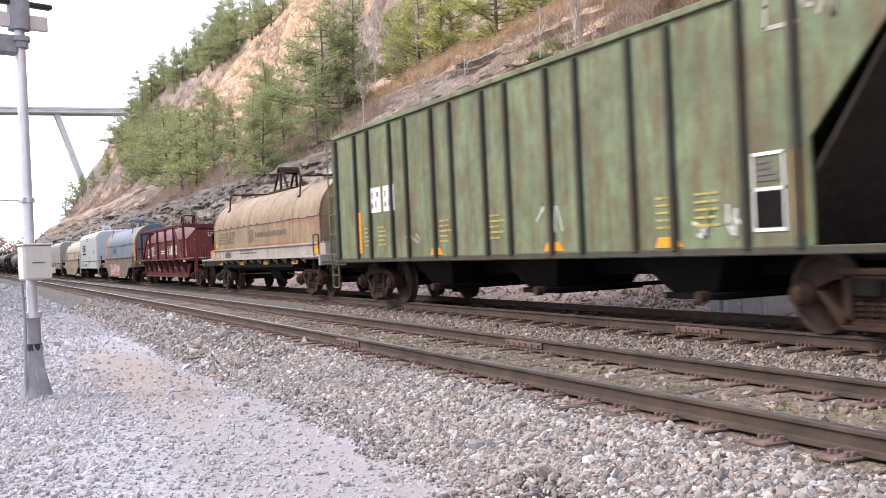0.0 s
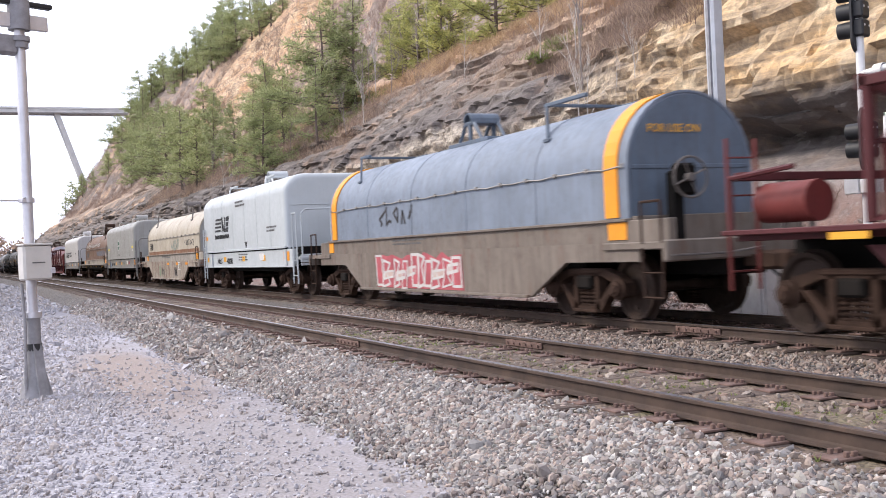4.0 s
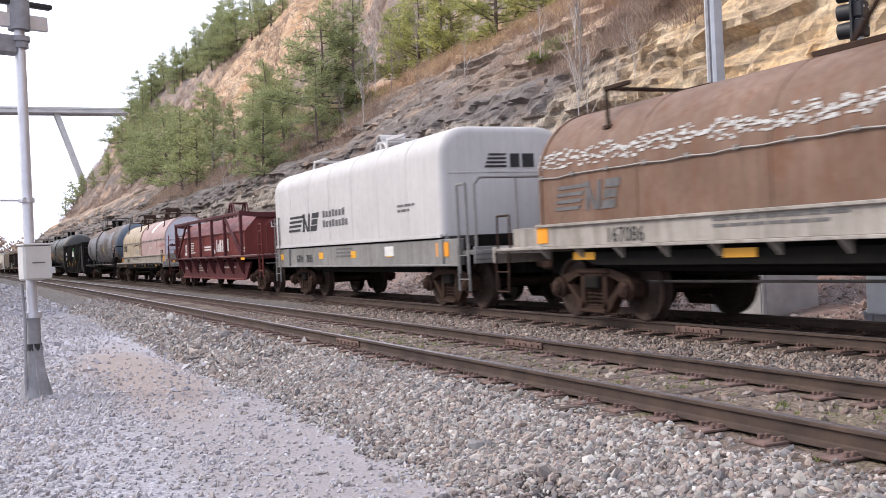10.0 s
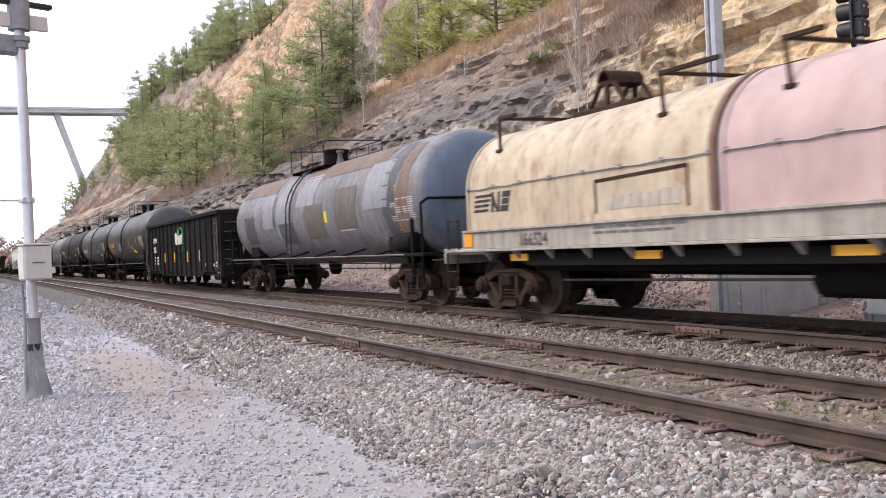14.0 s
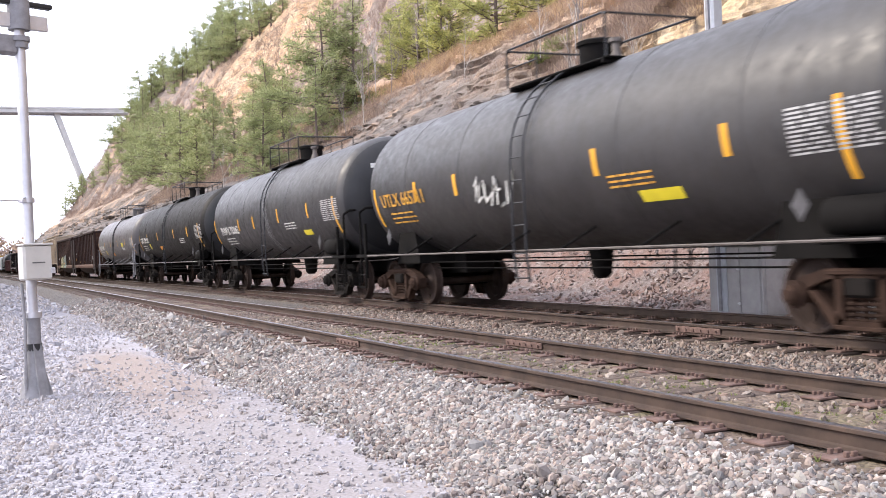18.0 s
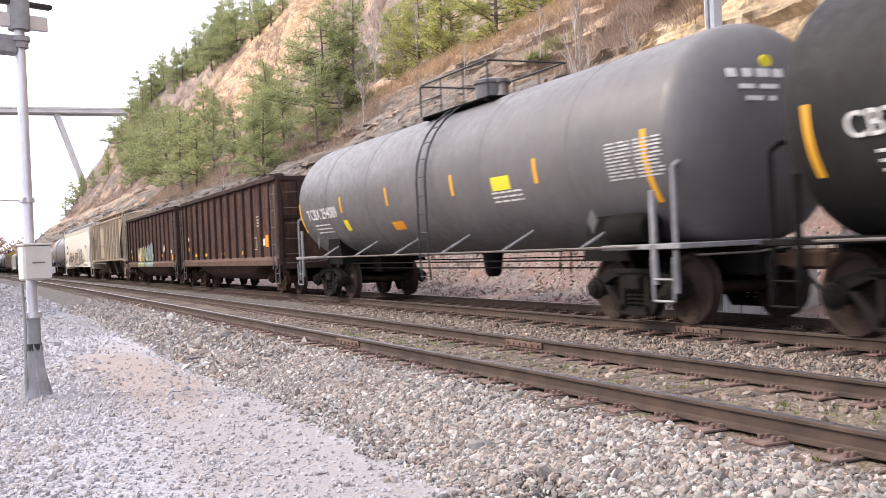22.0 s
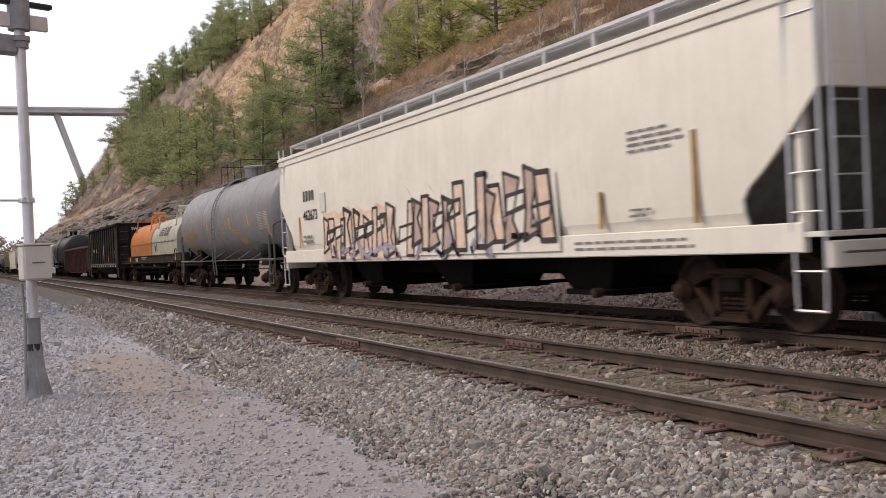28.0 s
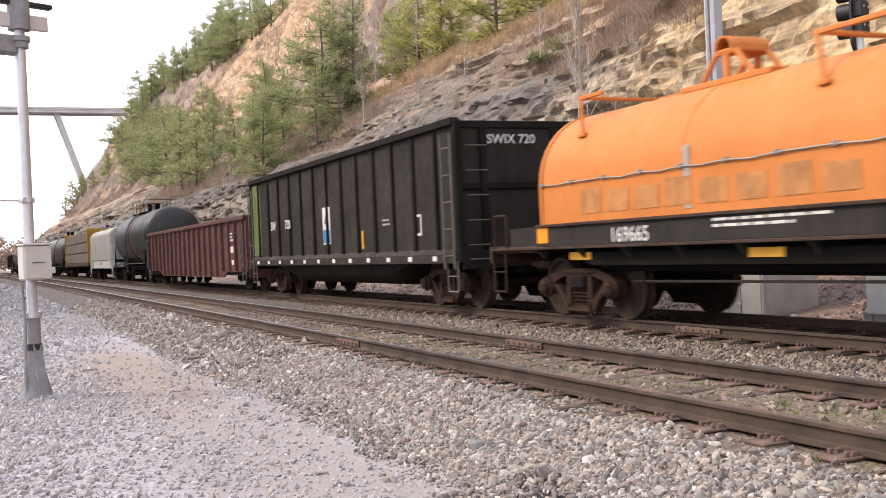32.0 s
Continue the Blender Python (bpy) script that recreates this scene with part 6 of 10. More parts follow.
def rounded_box_outline(hw, z0, zt, r, n=6):
    out = [(-hw, z0)]
    for k in range(n + 1):
        a = math.pi - math.pi / 2 * k / n
        out.append((-hw + r + r * math.cos(a), zt - r * 0.85 + r * 0.85 * math.sin(a)))
    for k in range(n + 1):
        a = math.pi / 2 - math.pi / 2 * k / n
        out.append((hw - r + r * math.cos(a), zt - r * 0.85 + r * 0.85 * math.sin(a)))
    return out + [(hw, z0)]


def hood_brackets(car, x, zt, material, span=0.85, tall=0.20, foot=(0.84, 0.42), ahead=True):
    """A guide bar across a hood: two raked legs on its shoulders and a flat rail; foot is each leg's half spread and drop."""
    s = Shape()
    for sy in (-1, 1):
        y, z = sy * foot[0], zt - foot[1]
        s.tube((x + 0.10, y, z), (x - 0.10, sy * (foot[0] - 0.12), zt + tall), 0.030, 6)
        s.box(x + 0.02, x + 0.20, y - 0.06, y + 0.06, z - 0.03, z + 0.03, 0.01)
        if ahead:
            s.box(x - 0.14, x + span, sy * (foot[0] - 0.12) - 0.03, sy * (foot[0] - 0.12) + 0.03, zt + tall - 0.06, zt + tall, 0.008)
    s.box(x - 0.14, x - 0.06, -foot[0] + 0.1, foot[0] - 0.1, zt + tall - 0.05, zt + tall, 0.008)
    return part("guide_bracket", s, material, car)


def lifting_bail(car, x, zt, material, high=0.5, long=1.2, pipe=True):
    """A raked frame on the roof that carries a curved saddle for the crane hook."""
    s = Shape()
    top = 0.34 * long
    for sy in (-0.26, 0.26):
        s.rod([(x - long / 2, sy, zt - 0.06), (x - top / 2, sy, zt + high - 0.06), (x + top / 2, sy, zt + high - 0.06), (x + long / 2, sy, zt - 0.06)], 0.04, 6)
        s.box(x - 0.05, x + 0.05, sy - 0.03, sy + 0.03, zt - 0.04, zt + high - 0.06, 0.006)
    s.box(x - top / 2, x + top / 2, -0.3, 0.3, zt + high - 0.07, zt + high - 0.02, 0.01)
    bail = part("lifting_bail", s, material, car, "raked steel lifting frame on the roof")
    if pipe:
        n, r0, r1 = 9, 0.15, 0.18
        prof = [(r1 * math.cos(a), r1 * math.sin(a)) for a in np.linspace(0, math.pi, n)] + [(r0 * math.cos(a), r0 * math.sin(a)) for a in np.linspace(math.pi, 0, n)]
        part("hook_saddle", Shape().slab([(x + u, zt + high - 0.03 + w) for u, w in prof], -0.32, 0.32), material, bail)
    part("roof_plate", Shape().box(x - 0.8 * long, x + 0.8 * long, -0.34, 0.34, zt - 0.06, zt + 0.02, 0.01), material, bail)
    return bail


def flange_rope(car, x0, x1, y, z, material=None):
    """The cable along a hood's seam, sagging from clip to clip."""
    s = Shape()
    n = max(3, round((x1 - x0) / 0.9))
    rnd = random.Random(round(x0 * 10 + z * 100))
    prev = None
    for k in range(n + 1):
        x = x0 + (x1 - x0) * k / n
        if prev is not None:
            mid = ((prev + x) / 2, y - 0.025, z - rnd.uniform(0.0, 0.03))
            s.tube((prev, y - 0.03, z), mid, 0.012, 5)
            s.tube(mid, (x, y - 0.03, z), 0.012, 5)
        s.box(x - 0.035, x + 0.035, y - 0.05, y, z - 0.03, z + 0.035, 0.008)
        prev = x
    return part("seam_cable", s, material or M_rope, car)


def end_rails(car, x, d, material, z0=1.1, z1=2.25, half=1.25):
    """Handrails at a platform end; d is +1 at the front end and -1 at the rear."""
    s = Shape()
    s.rod([(x, -half, z0), (x, -half, z1 - 0.12), (x, -half + 0.12, z1), (x, half - 0.12, z1), (x, half, z1 - 0.12), (x, half, z0)], 0.024, 6)
    for y in (-0.45, 0.25):
        s.tube((x, y, z0), (x, y, z1), 0.02, 5)
    s.rod([(x - d * 0.45, -half - 0.12, z0 - 0.45), (x - d * 0.45, -half - 0.12, z1 - 0.1), (x - d * 0.1, -half - 0.12, z1 - 0.1), (x - d * 0.1, -half - 0.12, z0 - 0.45)], 0.024, 6)
    return part("handrail", s, material, car)


# ---------------------------------------------------------------- coil cars with an arched hood
HOOD_HALF = 1.07                         # half the width of an arched hood


def coil_car(label, front, rear, hoods, sill, deck, numbers="", belly="truss", end_mat=None, bracket_mat=None, extras=None, dark_truck=False, top=3.2, flange=2.14, trucks=None, bail=(0.42, 1.1)):
    """hoods: (x0, x1, material) from the rear to the front, trucks: front and rear centres, in the train's metres."""
    car, hl = new_car("coil_car", label, front, rear)
    mid = 0.5 * (front + rear)
    lx = lambda x: x - mid
    hw, zb = HOOD_HALF, 1.42
    for x0, x1, m in hoods:
        s = rounded_prism(Shape(), arch(hw, zb, flange, top), lx(x0), lx(x1), 0.05, 2)
        h = part("hood", s, m, car, "arched steel hood")
        # rolled band at each end and lower flange
        for x in (lx(x0) + 0.03, lx(x1) - 0.03):
            b = Shape()
            pr = arch(hw + 0.022, zb, flange, top + 0.022)
            inner = arch(hw - 0.01, zb, flange, top - 0.01)
            b.extrude(pr + list(reversed(inner)), x - 0.035, x + 0.035)
            part("hood_band", b, m, h)
        if end_mat:
            prof = arch(hw - 0.03, zb + 0.01, flange, top - 0.04)
            for x in (lx(x0) - 0.006, lx(x1) + 0.006):
                part("hood_end", Shape().extrude(prof, x - 0.006, x + 0.006), end_mat, h, "flat hood end")
                part("end_rib", Shape().box(x - 0.02, x + 0.02, -hw + 0.05, hw - 0.05, flange - 0.03, flange + 0.03, 0.006), end_mat, h)
        flange_rope(car, lx(x0) + 0.1, lx(x1) - 0.1, -hw, flange + 0.02)
        for k in range(1, int((x1 - x0) / 2.4)):
            x = lx(x0) + (x1 - x0) * k / int((x1 - x0) / 2.4)
            b = Shape()
            b.extrude(arch(hw + 0.008, zb, flange, top + 0.008) + list(reversed(arch(hw - 0.01, zb, flange, top - 0.01))), x - 0.02, x + 0.02)
            part("hood_seam", b, m, h)
        bm = bracket_mat or m
        hood_brackets(car, lx(x1) - 0.20 * (x1 - x0), top, bm, 1.1)
        hood_brackets(car, lx(x0) + 0.12 * (x1 - x0), top, bm, 0.5)
        lifting_bail(car, lx(0.5 * (x0 + x1)), top, bm, *bail)
    h0, h1 = lx(hoods[0][0]), lx(hoods[-1][1])
    # side sills and deck
    for s in (-1, 1):
        y0, y1 = (-1.14, -1.02) if s < 0 else (1.02, 1.14)
        part("side_sill", Shape().box(-hl + 0.25, hl - 0.25, y0, y1, 1.08, 1.40, 0.01), sill, car)
        part("hood_ledge", Shape().box(h0 - 0.05, h1 + 0.05, y0 - (0.05 if s < 0 else 0), y1 + (0.05 if s > 0 else 0), 1.385, 1.43, 0.008), deck, car)
        if belly == "truss":
            yo = s * 1.44
            part("walkway", Shape().box(-hl + 0.1, hl - 0.1, min(s * 1.02, yo), max(s * 1.02, yo), 1.045, 1.085, 0.006), deck, car, "narrow side walkway")
            part("lower_sill", Shape().slab([(-hl + 2.2, 0.98), (-hl + 2.9, 0.80), (hl - 2.9, 0.80), (hl - 2.2, 0.98)], min(s * 1.26, s * 1.18), max(s * 1.26, s * 1.18)), M_under, car)
            br = Shape().add([(-0.03, s * 1.26, 1.05), (0.03, s * 1.26, 1.05), (0.03, s * 1.42, 1.05), (-0.03, s * 1.42, 1.05), (-0.03, s * 1.27, 0.90), (0.03, s * 1.27, 0.90)],
                             [(0, 1, 2, 3), (0, 4, 5, 1), (3, 2, 5, 4), (0, 3, 4), (1, 5, 2)]).mesh("walkway_bracket", sill)
            for k in range(13):
                part("walkway_bracket", br, None, car, at=(-hl + 1.6 + (2 * hl - 3.2) * k / 12, 0, 0))
            for k in range(4):
                x = -hl + 2.6 + (2 * hl - 5.2) * k / 3
                part("reflector", Shape().box(x - 0.28, x + 0.28, s * 1.27 - 0.004, s * 1.27 + 0.004, 0.88, 0.99), M_yellow, car)
        else:
            y = s * 1.30
            ins = 2.55
            part("side_plate", Shape().slab([(-hl + 0.7, 1.10), (-hl + 0.7, 0.84), (-hl + ins, 0.84), (-hl + ins + 1.1, 0.30), (hl - ins - 1.1, 0.30), (hl - ins, 0.84), (hl - 0.7, 0.84), (hl - 0.7, 1.10)],
                                            min(y, y - s * 0.07), max(y, y - s * 0.07)), deck, car, "deep fishbelly side plate")
            part("side_lip", Shape().box(-hl + ins + 1.1, hl - ins - 1.1, min(y, y + s * 0.07), max(y, y + s * 0.07), 0.29, 0.34, 0.006), deck, car)
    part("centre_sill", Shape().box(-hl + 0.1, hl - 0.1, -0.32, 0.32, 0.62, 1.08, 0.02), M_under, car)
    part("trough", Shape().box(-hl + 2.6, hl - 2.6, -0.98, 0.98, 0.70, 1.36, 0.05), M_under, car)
    for d, x in ((1, hl - 0.75), (-1, -hl + 0.75)):
        part("end_platform", Shape().box(x - 0.75, x + 0.75, -1.34, 1.34, 1.0, 1.10, 0.012), deck, car)
        part("end_sill", Shape().box(x + d * 0.72 - 0.05, x + d * 0.72 + 0.05, -1.40, 1.40, 0.84, 1.12, 0.02), deck, car)
        part("end_bulkhead", Shape().box(h1 + 0.02 if d > 0 else h0 - 0.12, h1 + 0.12 if d > 0 else h0 - 0.02, -1.05, 1.05, 1.09, 1.46, 0.01), deck, car)
        for e in (-1, 1):
            stirrup(car, x + d * 0.45, e * 1.38, M_truck, 0.38, 1.02)
        part("end_post", Shape().box(x + d * 0.62 - 0.04, x + d * 0.62 + 0.04, 0.60, 0.68, 1.10, 1.95, 0.008), M_steel_bar, car)
        part("end_post", Shape().box(x + d * 0.62 - 0.04, x + d * 0.62 + 0.04, 1.12, 1.20, 1.10, 1.95, 0.008), M_steel_bar, car)
        part("grab_iron", Shape().rod([(x + d * 0.62, -1.36, 1.08), (x + d * 0.62, -1.36, 1.62), (x + d * 0.2, -1.36, 1.62), (x + d * 0.2, -1.36, 1.08)], 0.018, 6), M_truck, car)
    part("brake_stand", Shape().box(h1 + 0.22, h1 + 0.38, -0.62, -0.42, 1.08, 2.05, 0.03), M_under, car, "upright brake stand before the hood end")
    brake_wheel(car, h1 + 0.52, -0.42, 1.95)
    part("brake_cylinder", Shape().tube((0.8, -0.72, 0.62), (1.9, -0.72, 0.62), 0.22, 12), M_under, car)
    part("brake_rod", Shape().rod([(-hl + 3.2, -0.8, 0.55), (0.8, -0.72, 0.6)], 0.02, 5).rod([(1.9, -0.72, 0.6), (hl - 3.2, -0.8, 0.55)], 0.02, 5), M_steel_bar, car)
    part("placard", Shape().box(h1 - 0.42, h1 + 0.02, -1.155, -1.142, 1.14, 1.38), M_orange_patch, car, "orange reflective patch")
    part("placard", Shape().box(h0 - 0.02, h0 + 0.30, -1.155, -1.142, 1.14, 1.38), M_orange_patch, car, "orange reflective patch")
    if numbers:
        letters(numbers, h0 + (1.9 if len(hoods) == 1 else 2.0), -1.146, 1.12, 0.29, M_white_mark if sill in (P_black,) else M_black_mark, car, 1.05)
    stencil(print_block(h0 + 4.2, 1.32, 2.2, 2, 0.035, 0.04, len(label)), -1.143, M_white_mark if sill in (P_black,) else M_grey_mark, car, "small_print")
    for x in ((lx(trucks[0]), lx(trucks[1])) if trucks else (-hl + 1.75, hl - 1.75)):
        add_truck(car, x, dark_truck)
    add_ends(car, hl, -hl)
    if extras:
        extras(car, hl, lx)
    return car


# ---------------------------------------------------------------- coil cars with a tall rounded hood
def tall_coil_car(label, front, rear, hood_mat, sill_mat, mark=None, number="", end_mat=None, top=3.5, extras=None, roof_fittings=True, reflect=-2.4, front_gap=1.2):
    car, hl = new_car("coil_car", label, front, rear)
    h0, h1 = -hl + 0.05, hl - front_gap
    s = rounded_prism(Shape(), rounded_box_outline(1.38, 1.36, top, 0.62), h0, h1, 0.14, 4)
    h = part("hood", s, hood_mat, car, "tall round-shouldered steel hood")
    if end_mat:
        part("hood_end", Shape().extrude(rounded_box_outline(1.22, 1.40, top - 0.16, 0.52), h1, h1 + 0.006), end_mat, h)
    for k in range(1, 7):
        x = h0 + (h1 - h0) * k / 7
        b = Shape().extrude(rounded_box_outline(1.385, 1.36, top + 0.005, 0.62) + list(reversed(rounded_box_outline(1.37, 1.36, top - 0.01, 0.62))), x - 0.012, x + 0.012)
        part("hood_seam", b, hood_mat, h)
    part("hood_skirt", Shape().box(h0 + 0.05, h1 - 0.05, -1.41, -1.37, 1.33, 1.40, 0.008), hood_mat, h)
    part("hood_skirt", Shape().box(h0 + 0.05, h1 - 0.05, 1.37, 1.41, 1.33, 1.40, 0.008), hood_mat, h)
    if roof_fittings:
        hood_brackets(car, h0 + 2.2, top, hood_mat, 0.9, 0.22, (0.9, 0.12))
        hood_brackets(car, h1 - 3.9, top, hood_mat, 0.9, 0.22, (0.9, 0.12))
        lifting_bail(car, 0.5 * (h0 + h1), top, hood_mat, 0.36)
    for sy in (-1, 1):
        y = sy * 1.36
        part("side_sill", Shape().box(-hl + 0.05, hl - 0.55, min(y, y - sy * 0.1), max(y, y - sy * 0.1), 0.82, 1.30, 0.012), sill_mat, car, "deep channel side sill")
        part("sill_lip", Shape().box(-hl + 0.05, hl - 0.55, min(y, y + sy * 0.05), max(y, y + sy * 0.05), 0.80, 0.84, 0.006), sill_mat, car)
        for k in (-1, 1):
            part("sill_post", Shape().box(k * (hl - 1.3) - 0.1, k * (hl - 1.3) + 0.1, min(y, y + sy * 0.05), max(y, y + sy * 0.05), 0.84, 1.30, 0.008), sill_mat, car)
    part("end_bulkhead", Shape().box(h1 - 0.08, h1 - 0.01, -1.32, 1.32, 1.08, 1.40, 0.01), sill_mat, car, "end plate under the hood")
    part("end_seam", Shape().box(h1 - 0.004, h1 + 0.012, -1.2, 1.2, 2.52, 2.55, 0.004), hood_mat, h)
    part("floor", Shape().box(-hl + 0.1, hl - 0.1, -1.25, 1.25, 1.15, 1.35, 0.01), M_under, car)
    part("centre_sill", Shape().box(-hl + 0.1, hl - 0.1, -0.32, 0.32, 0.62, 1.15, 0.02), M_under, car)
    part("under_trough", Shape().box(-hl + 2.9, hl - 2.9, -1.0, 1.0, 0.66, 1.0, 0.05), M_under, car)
    part("end_platform", Shape().box(hl - 1.3, hl, -1.32, 1.32, 1.0, 1.08, 0.012), sill_mat, car)
    part("end_sill", Shape().box(hl - 0.1, hl - 0.02, -1.32, 1.32, 0.84, 1.14, 0.012), sill_mat, car)
    end_rails(car, hl - 0.03, 1, sill_mat, 1.12, 2.35, 1.28)
    ladder(car, hl - 0.32, -1.40, 0.36, 1.2, "x", 0.42, sill_mat)
    ladder(car, -hl + 0.35, -1.42, 0.40, 2.2, "x", 0.42, sill_mat)
    brake_wheel(car, hl - 0.25, 0.75, 1.9)
    cells = []
    for k, x in enumerate((-hl + 0.45, reflect, 0.0 if reflect > -2.5 else -0.3, 2.2)):
        w = 0.35 if k else 0.28
        cells.append((x, x + w, 1.00, 1.16))
    for c in cells:
        stencil([c], -1.362, M_yellow, car, "reflector")
    part("placard", Shape().box(hl - 1.55, hl - 1.0, -1.375, -1.362, 0.98, 1.24), M_orange_patch, car, "orange reflective patch")
    if number:
        word, digits = number.split()
        letters(word, -hl + (2.0 if reflect > -2.5 else 2.15), -1.367, 0.93, 0.27, M_black_mark, car, 1.05)
        letters(digits, -hl + 2.85 if reflect > -2.5 else -2.5, -1.367, 0.93, 0.27, M_black_mark, car, 1.05)
    stencil(print_block(-hl + 5.3, 1.2, 1.6, 3, 0.04, 0.045, 7), -1.362, M_grey_mark, car, "small_print")
    part("notice", Shape().box(hl - 4.2, hl - 3.7, -1.372, -1.362, 1.02, 1.22), M_white_mark, car)
    if mark:
        mark(car, hl)
    for x in (-hl + 1.7, hl - 1.7):
        add_truck(car, x)
    add_ends(car, hl, -hl)
    if extras:
        extras(car, hl)
    return car


# ---------------------------------------------------------------- framed coil cars
def framed_coil_car(label, front, rear, red, red_dark, number):
    car, hl = new_car("coil_car", label, front, rear)
    b0, b1 = -hl + 2.25, hl - 2.75
    # sloped-shoulder hoods, three in a row
    n = 3
    for k in range(n):
        x0, x1 = b0 + (b1 - b0) * k / n + 0.02, b0 + (b1 - b0) * (k + 1) / n - 0.02
        prof = [(-1.27, 1.22), (-1.27, 1.98), (-0.78, 2.50), (-0.66, 2.57), (0.66, 2.57), (0.78, 2.50), (1.27, 1.98), (1.27, 1.22)]
        h = part("hood", Shape().extrude(prof, x0, x1), red, car, "sloped-shoulder steel hood")
        part("hood_lip", Shape().box(x0, x1, -1.295, -1.268, 1.96, 2.01, 0.005), red_dark, h)
        lifting_bail(car, -0.5, 2.57, red_dark, 0.66, 1.5, False) if k == 1 else None
    zt = 2.62
    for sy in (-1, 1):
        y0, y1 = sorted((sy * 1.34, sy * 1.44))
        part("top_rail", Shape().box(b0 - 0.08, b1 + 0.05, y0, y1, zt - 0.11, zt, 0.012), red_dark, car)
        for x in (b0, -3.2, -1.05, 1.08, 3.12, b1):
            part("post", Shape().box(x - 0.055, x + 0.055, y0, y1, 1.2, zt - 0.11, 0.012), red_dark, car)
        ya, yb = sorted((sy * 1.36, sy * 1.42))
        for x, d in ((b0, 1), (b1, -1)):
            w = 2.25
            part("brace", Shape().slab([(x + d * 0.05, 1.22), (x + d * 0.25, 1.22), (x + d * (w + 0.05), zt - 0.14), (x + d * (w - 0.15), zt - 0.14)], ya, yb), red_dark, car)
        ye0, ye1 = sorted((sy * 1.26, sy * 1.52))
        part("deck_edge", Shape().box(-hl + 0.2, hl - 0.2, ye0, ye1, 1.13, 1.19, 0.01), red_dark, car)
        yp0, yp1 = sorted((sy * 1.15, sy * 1.22))
        part("side_girder", Shape().slab([(-hl + 2.0, 0.98), (-hl + 2.7, 0.40), (hl - 3.0, 0.40), (hl - 2.3, 0.98)], yp0, yp1), red_dark, car, "deep girder below the deck")
        part("girder_lip", Shape().box(-hl + 2.7, hl - 3.0, min(sy * 1.22, sy * 1.30), max(sy * 1.22, sy * 1.30), 0.385, 0.43, 0.006), red, car)
        br = Shape().add([(-0.05, sy * 1.22, 1.13), (0.05, sy * 1.22, 1.13), (0.05, sy * 1.50, 1.13), (-0.05, sy * 1.50, 1.13), (-0.035, sy * 1.22, 0.56), (0.035, sy * 1.22, 0.56), (0.035, sy * 1.30, 0.62), (-0.035, sy * 1.30, 0.62)],
                         [(0, 1, 2, 3), (0, 4, 5, 1), (3, 2, 6, 7), (0, 3, 7, 4), (1, 5, 6, 2), (4, 7, 6, 5)]).mesh("deck_bracket", red_dark)
        for k in range(8):
            part("deck_bracket", br, None, car, at=(-hl + 2.9 + (2 * hl - 6.1) * k / 7, 0, 0))
    part("deck", Shape().box(-hl + 0.2, hl - 0.2, -1.3, 1.3, 1.06, 1.16, 0.01), red_dark, car)
    part("centre_sill", Shape().box(-hl + 0.1, hl - 0.1, -0.35, 0.35, 0.62, 1.06, 0.02), M_under, car)
    part("under_body", Shape().box(-hl + 2.9, hl - 3.2, -1.1, 1.1, 0.45, 1.0, 0.03), M_under, car)
    # end beams, bowed down by years of knocks
    bow = [(y, zt + 0.02 - 0.10 * (1 - (y / 1.44) ** 2)) for y in (-1.44, -0.9, -0.3, 0.3, 0.9, 1.44)]
    for x0, x1 in ((b1 - 0.015, b1 + 0.09), (b0 - 0.09, b0 + 0.015)):
        part("cross_beam", Shape().extrude([(y, z - 0.15) for y, z in bow] + bow[::-1], x0, x1), red_dark, car)
    # platform gear
    part("air_tank", Shape().tube((-hl + 0.35, -0.95, 1.48), (-hl + 1.15, -0.95, 1.48), 0.23, 14), red, car)
    part("rear_rail", Shape().rod([(-hl + 0.25, -1.4, 1.2), (-hl + 0.25, -1.4, 1.78), (-hl + 1.25, -1.4, 1.84)], 0.03, 6).box(-hl + 0.2, -hl + 0.32, -1.3, 1.3, 1.75, 1.85, 0.01), red_dark, car)
    ladder(car, -hl + 0.16, -1.15, 0.5, 2.25, "y", 0.42, red)
    ladder(car, hl - 0.3, -1.42, 0.5, 2.1, "x", 0.42, red)
    end_rails(car, hl - 0.12, 1, red, 1.16, 2.2, 1.25)
    part("battery_box", Shape().box(hl - 1.5, hl - 0.5, -0.1, 0.9, 1.16, 1.75, 0.03), red_dark, car)
    brake_wheel(car, hl - 0.3, -0.55, 1.9, 0.26, red_dark)
    for x in (-hl + 2.05, hl - 2.2):
        stencil([(x - 0.25, x + 0.25, 1.05, 1.125)], -1.50, M_yellow, car, "reflector")
    letters(number, -hl + 3.1, -1.225, 0.74, 0.15, M_white_mark, car, 1.08)
    stencil(print_block(-hl + 5.3, 0.86, 2.6, 3, 0.045, 0.05, 3), -1.222, M_pale_mark, car, "small_print")
    stencil(print_block(hl - 6.2, 0.78, 2.2, 1, 0.05, 0.05, 5), -1.222, M_pale_mark, car, "small_print")
    # white emblem, data panel, and the long name in unlettered blocks
    w = (b1 - b0) / 6
    s = Shape()
    s.slab([(b0 + w + 0.22 - 0.95, 1.30), (b0 + w - 0.30, 1.30), (b0 + w - 0.30, 1.40), (b0 + w - 0.73, 1.40)], -1.278, -1.272)
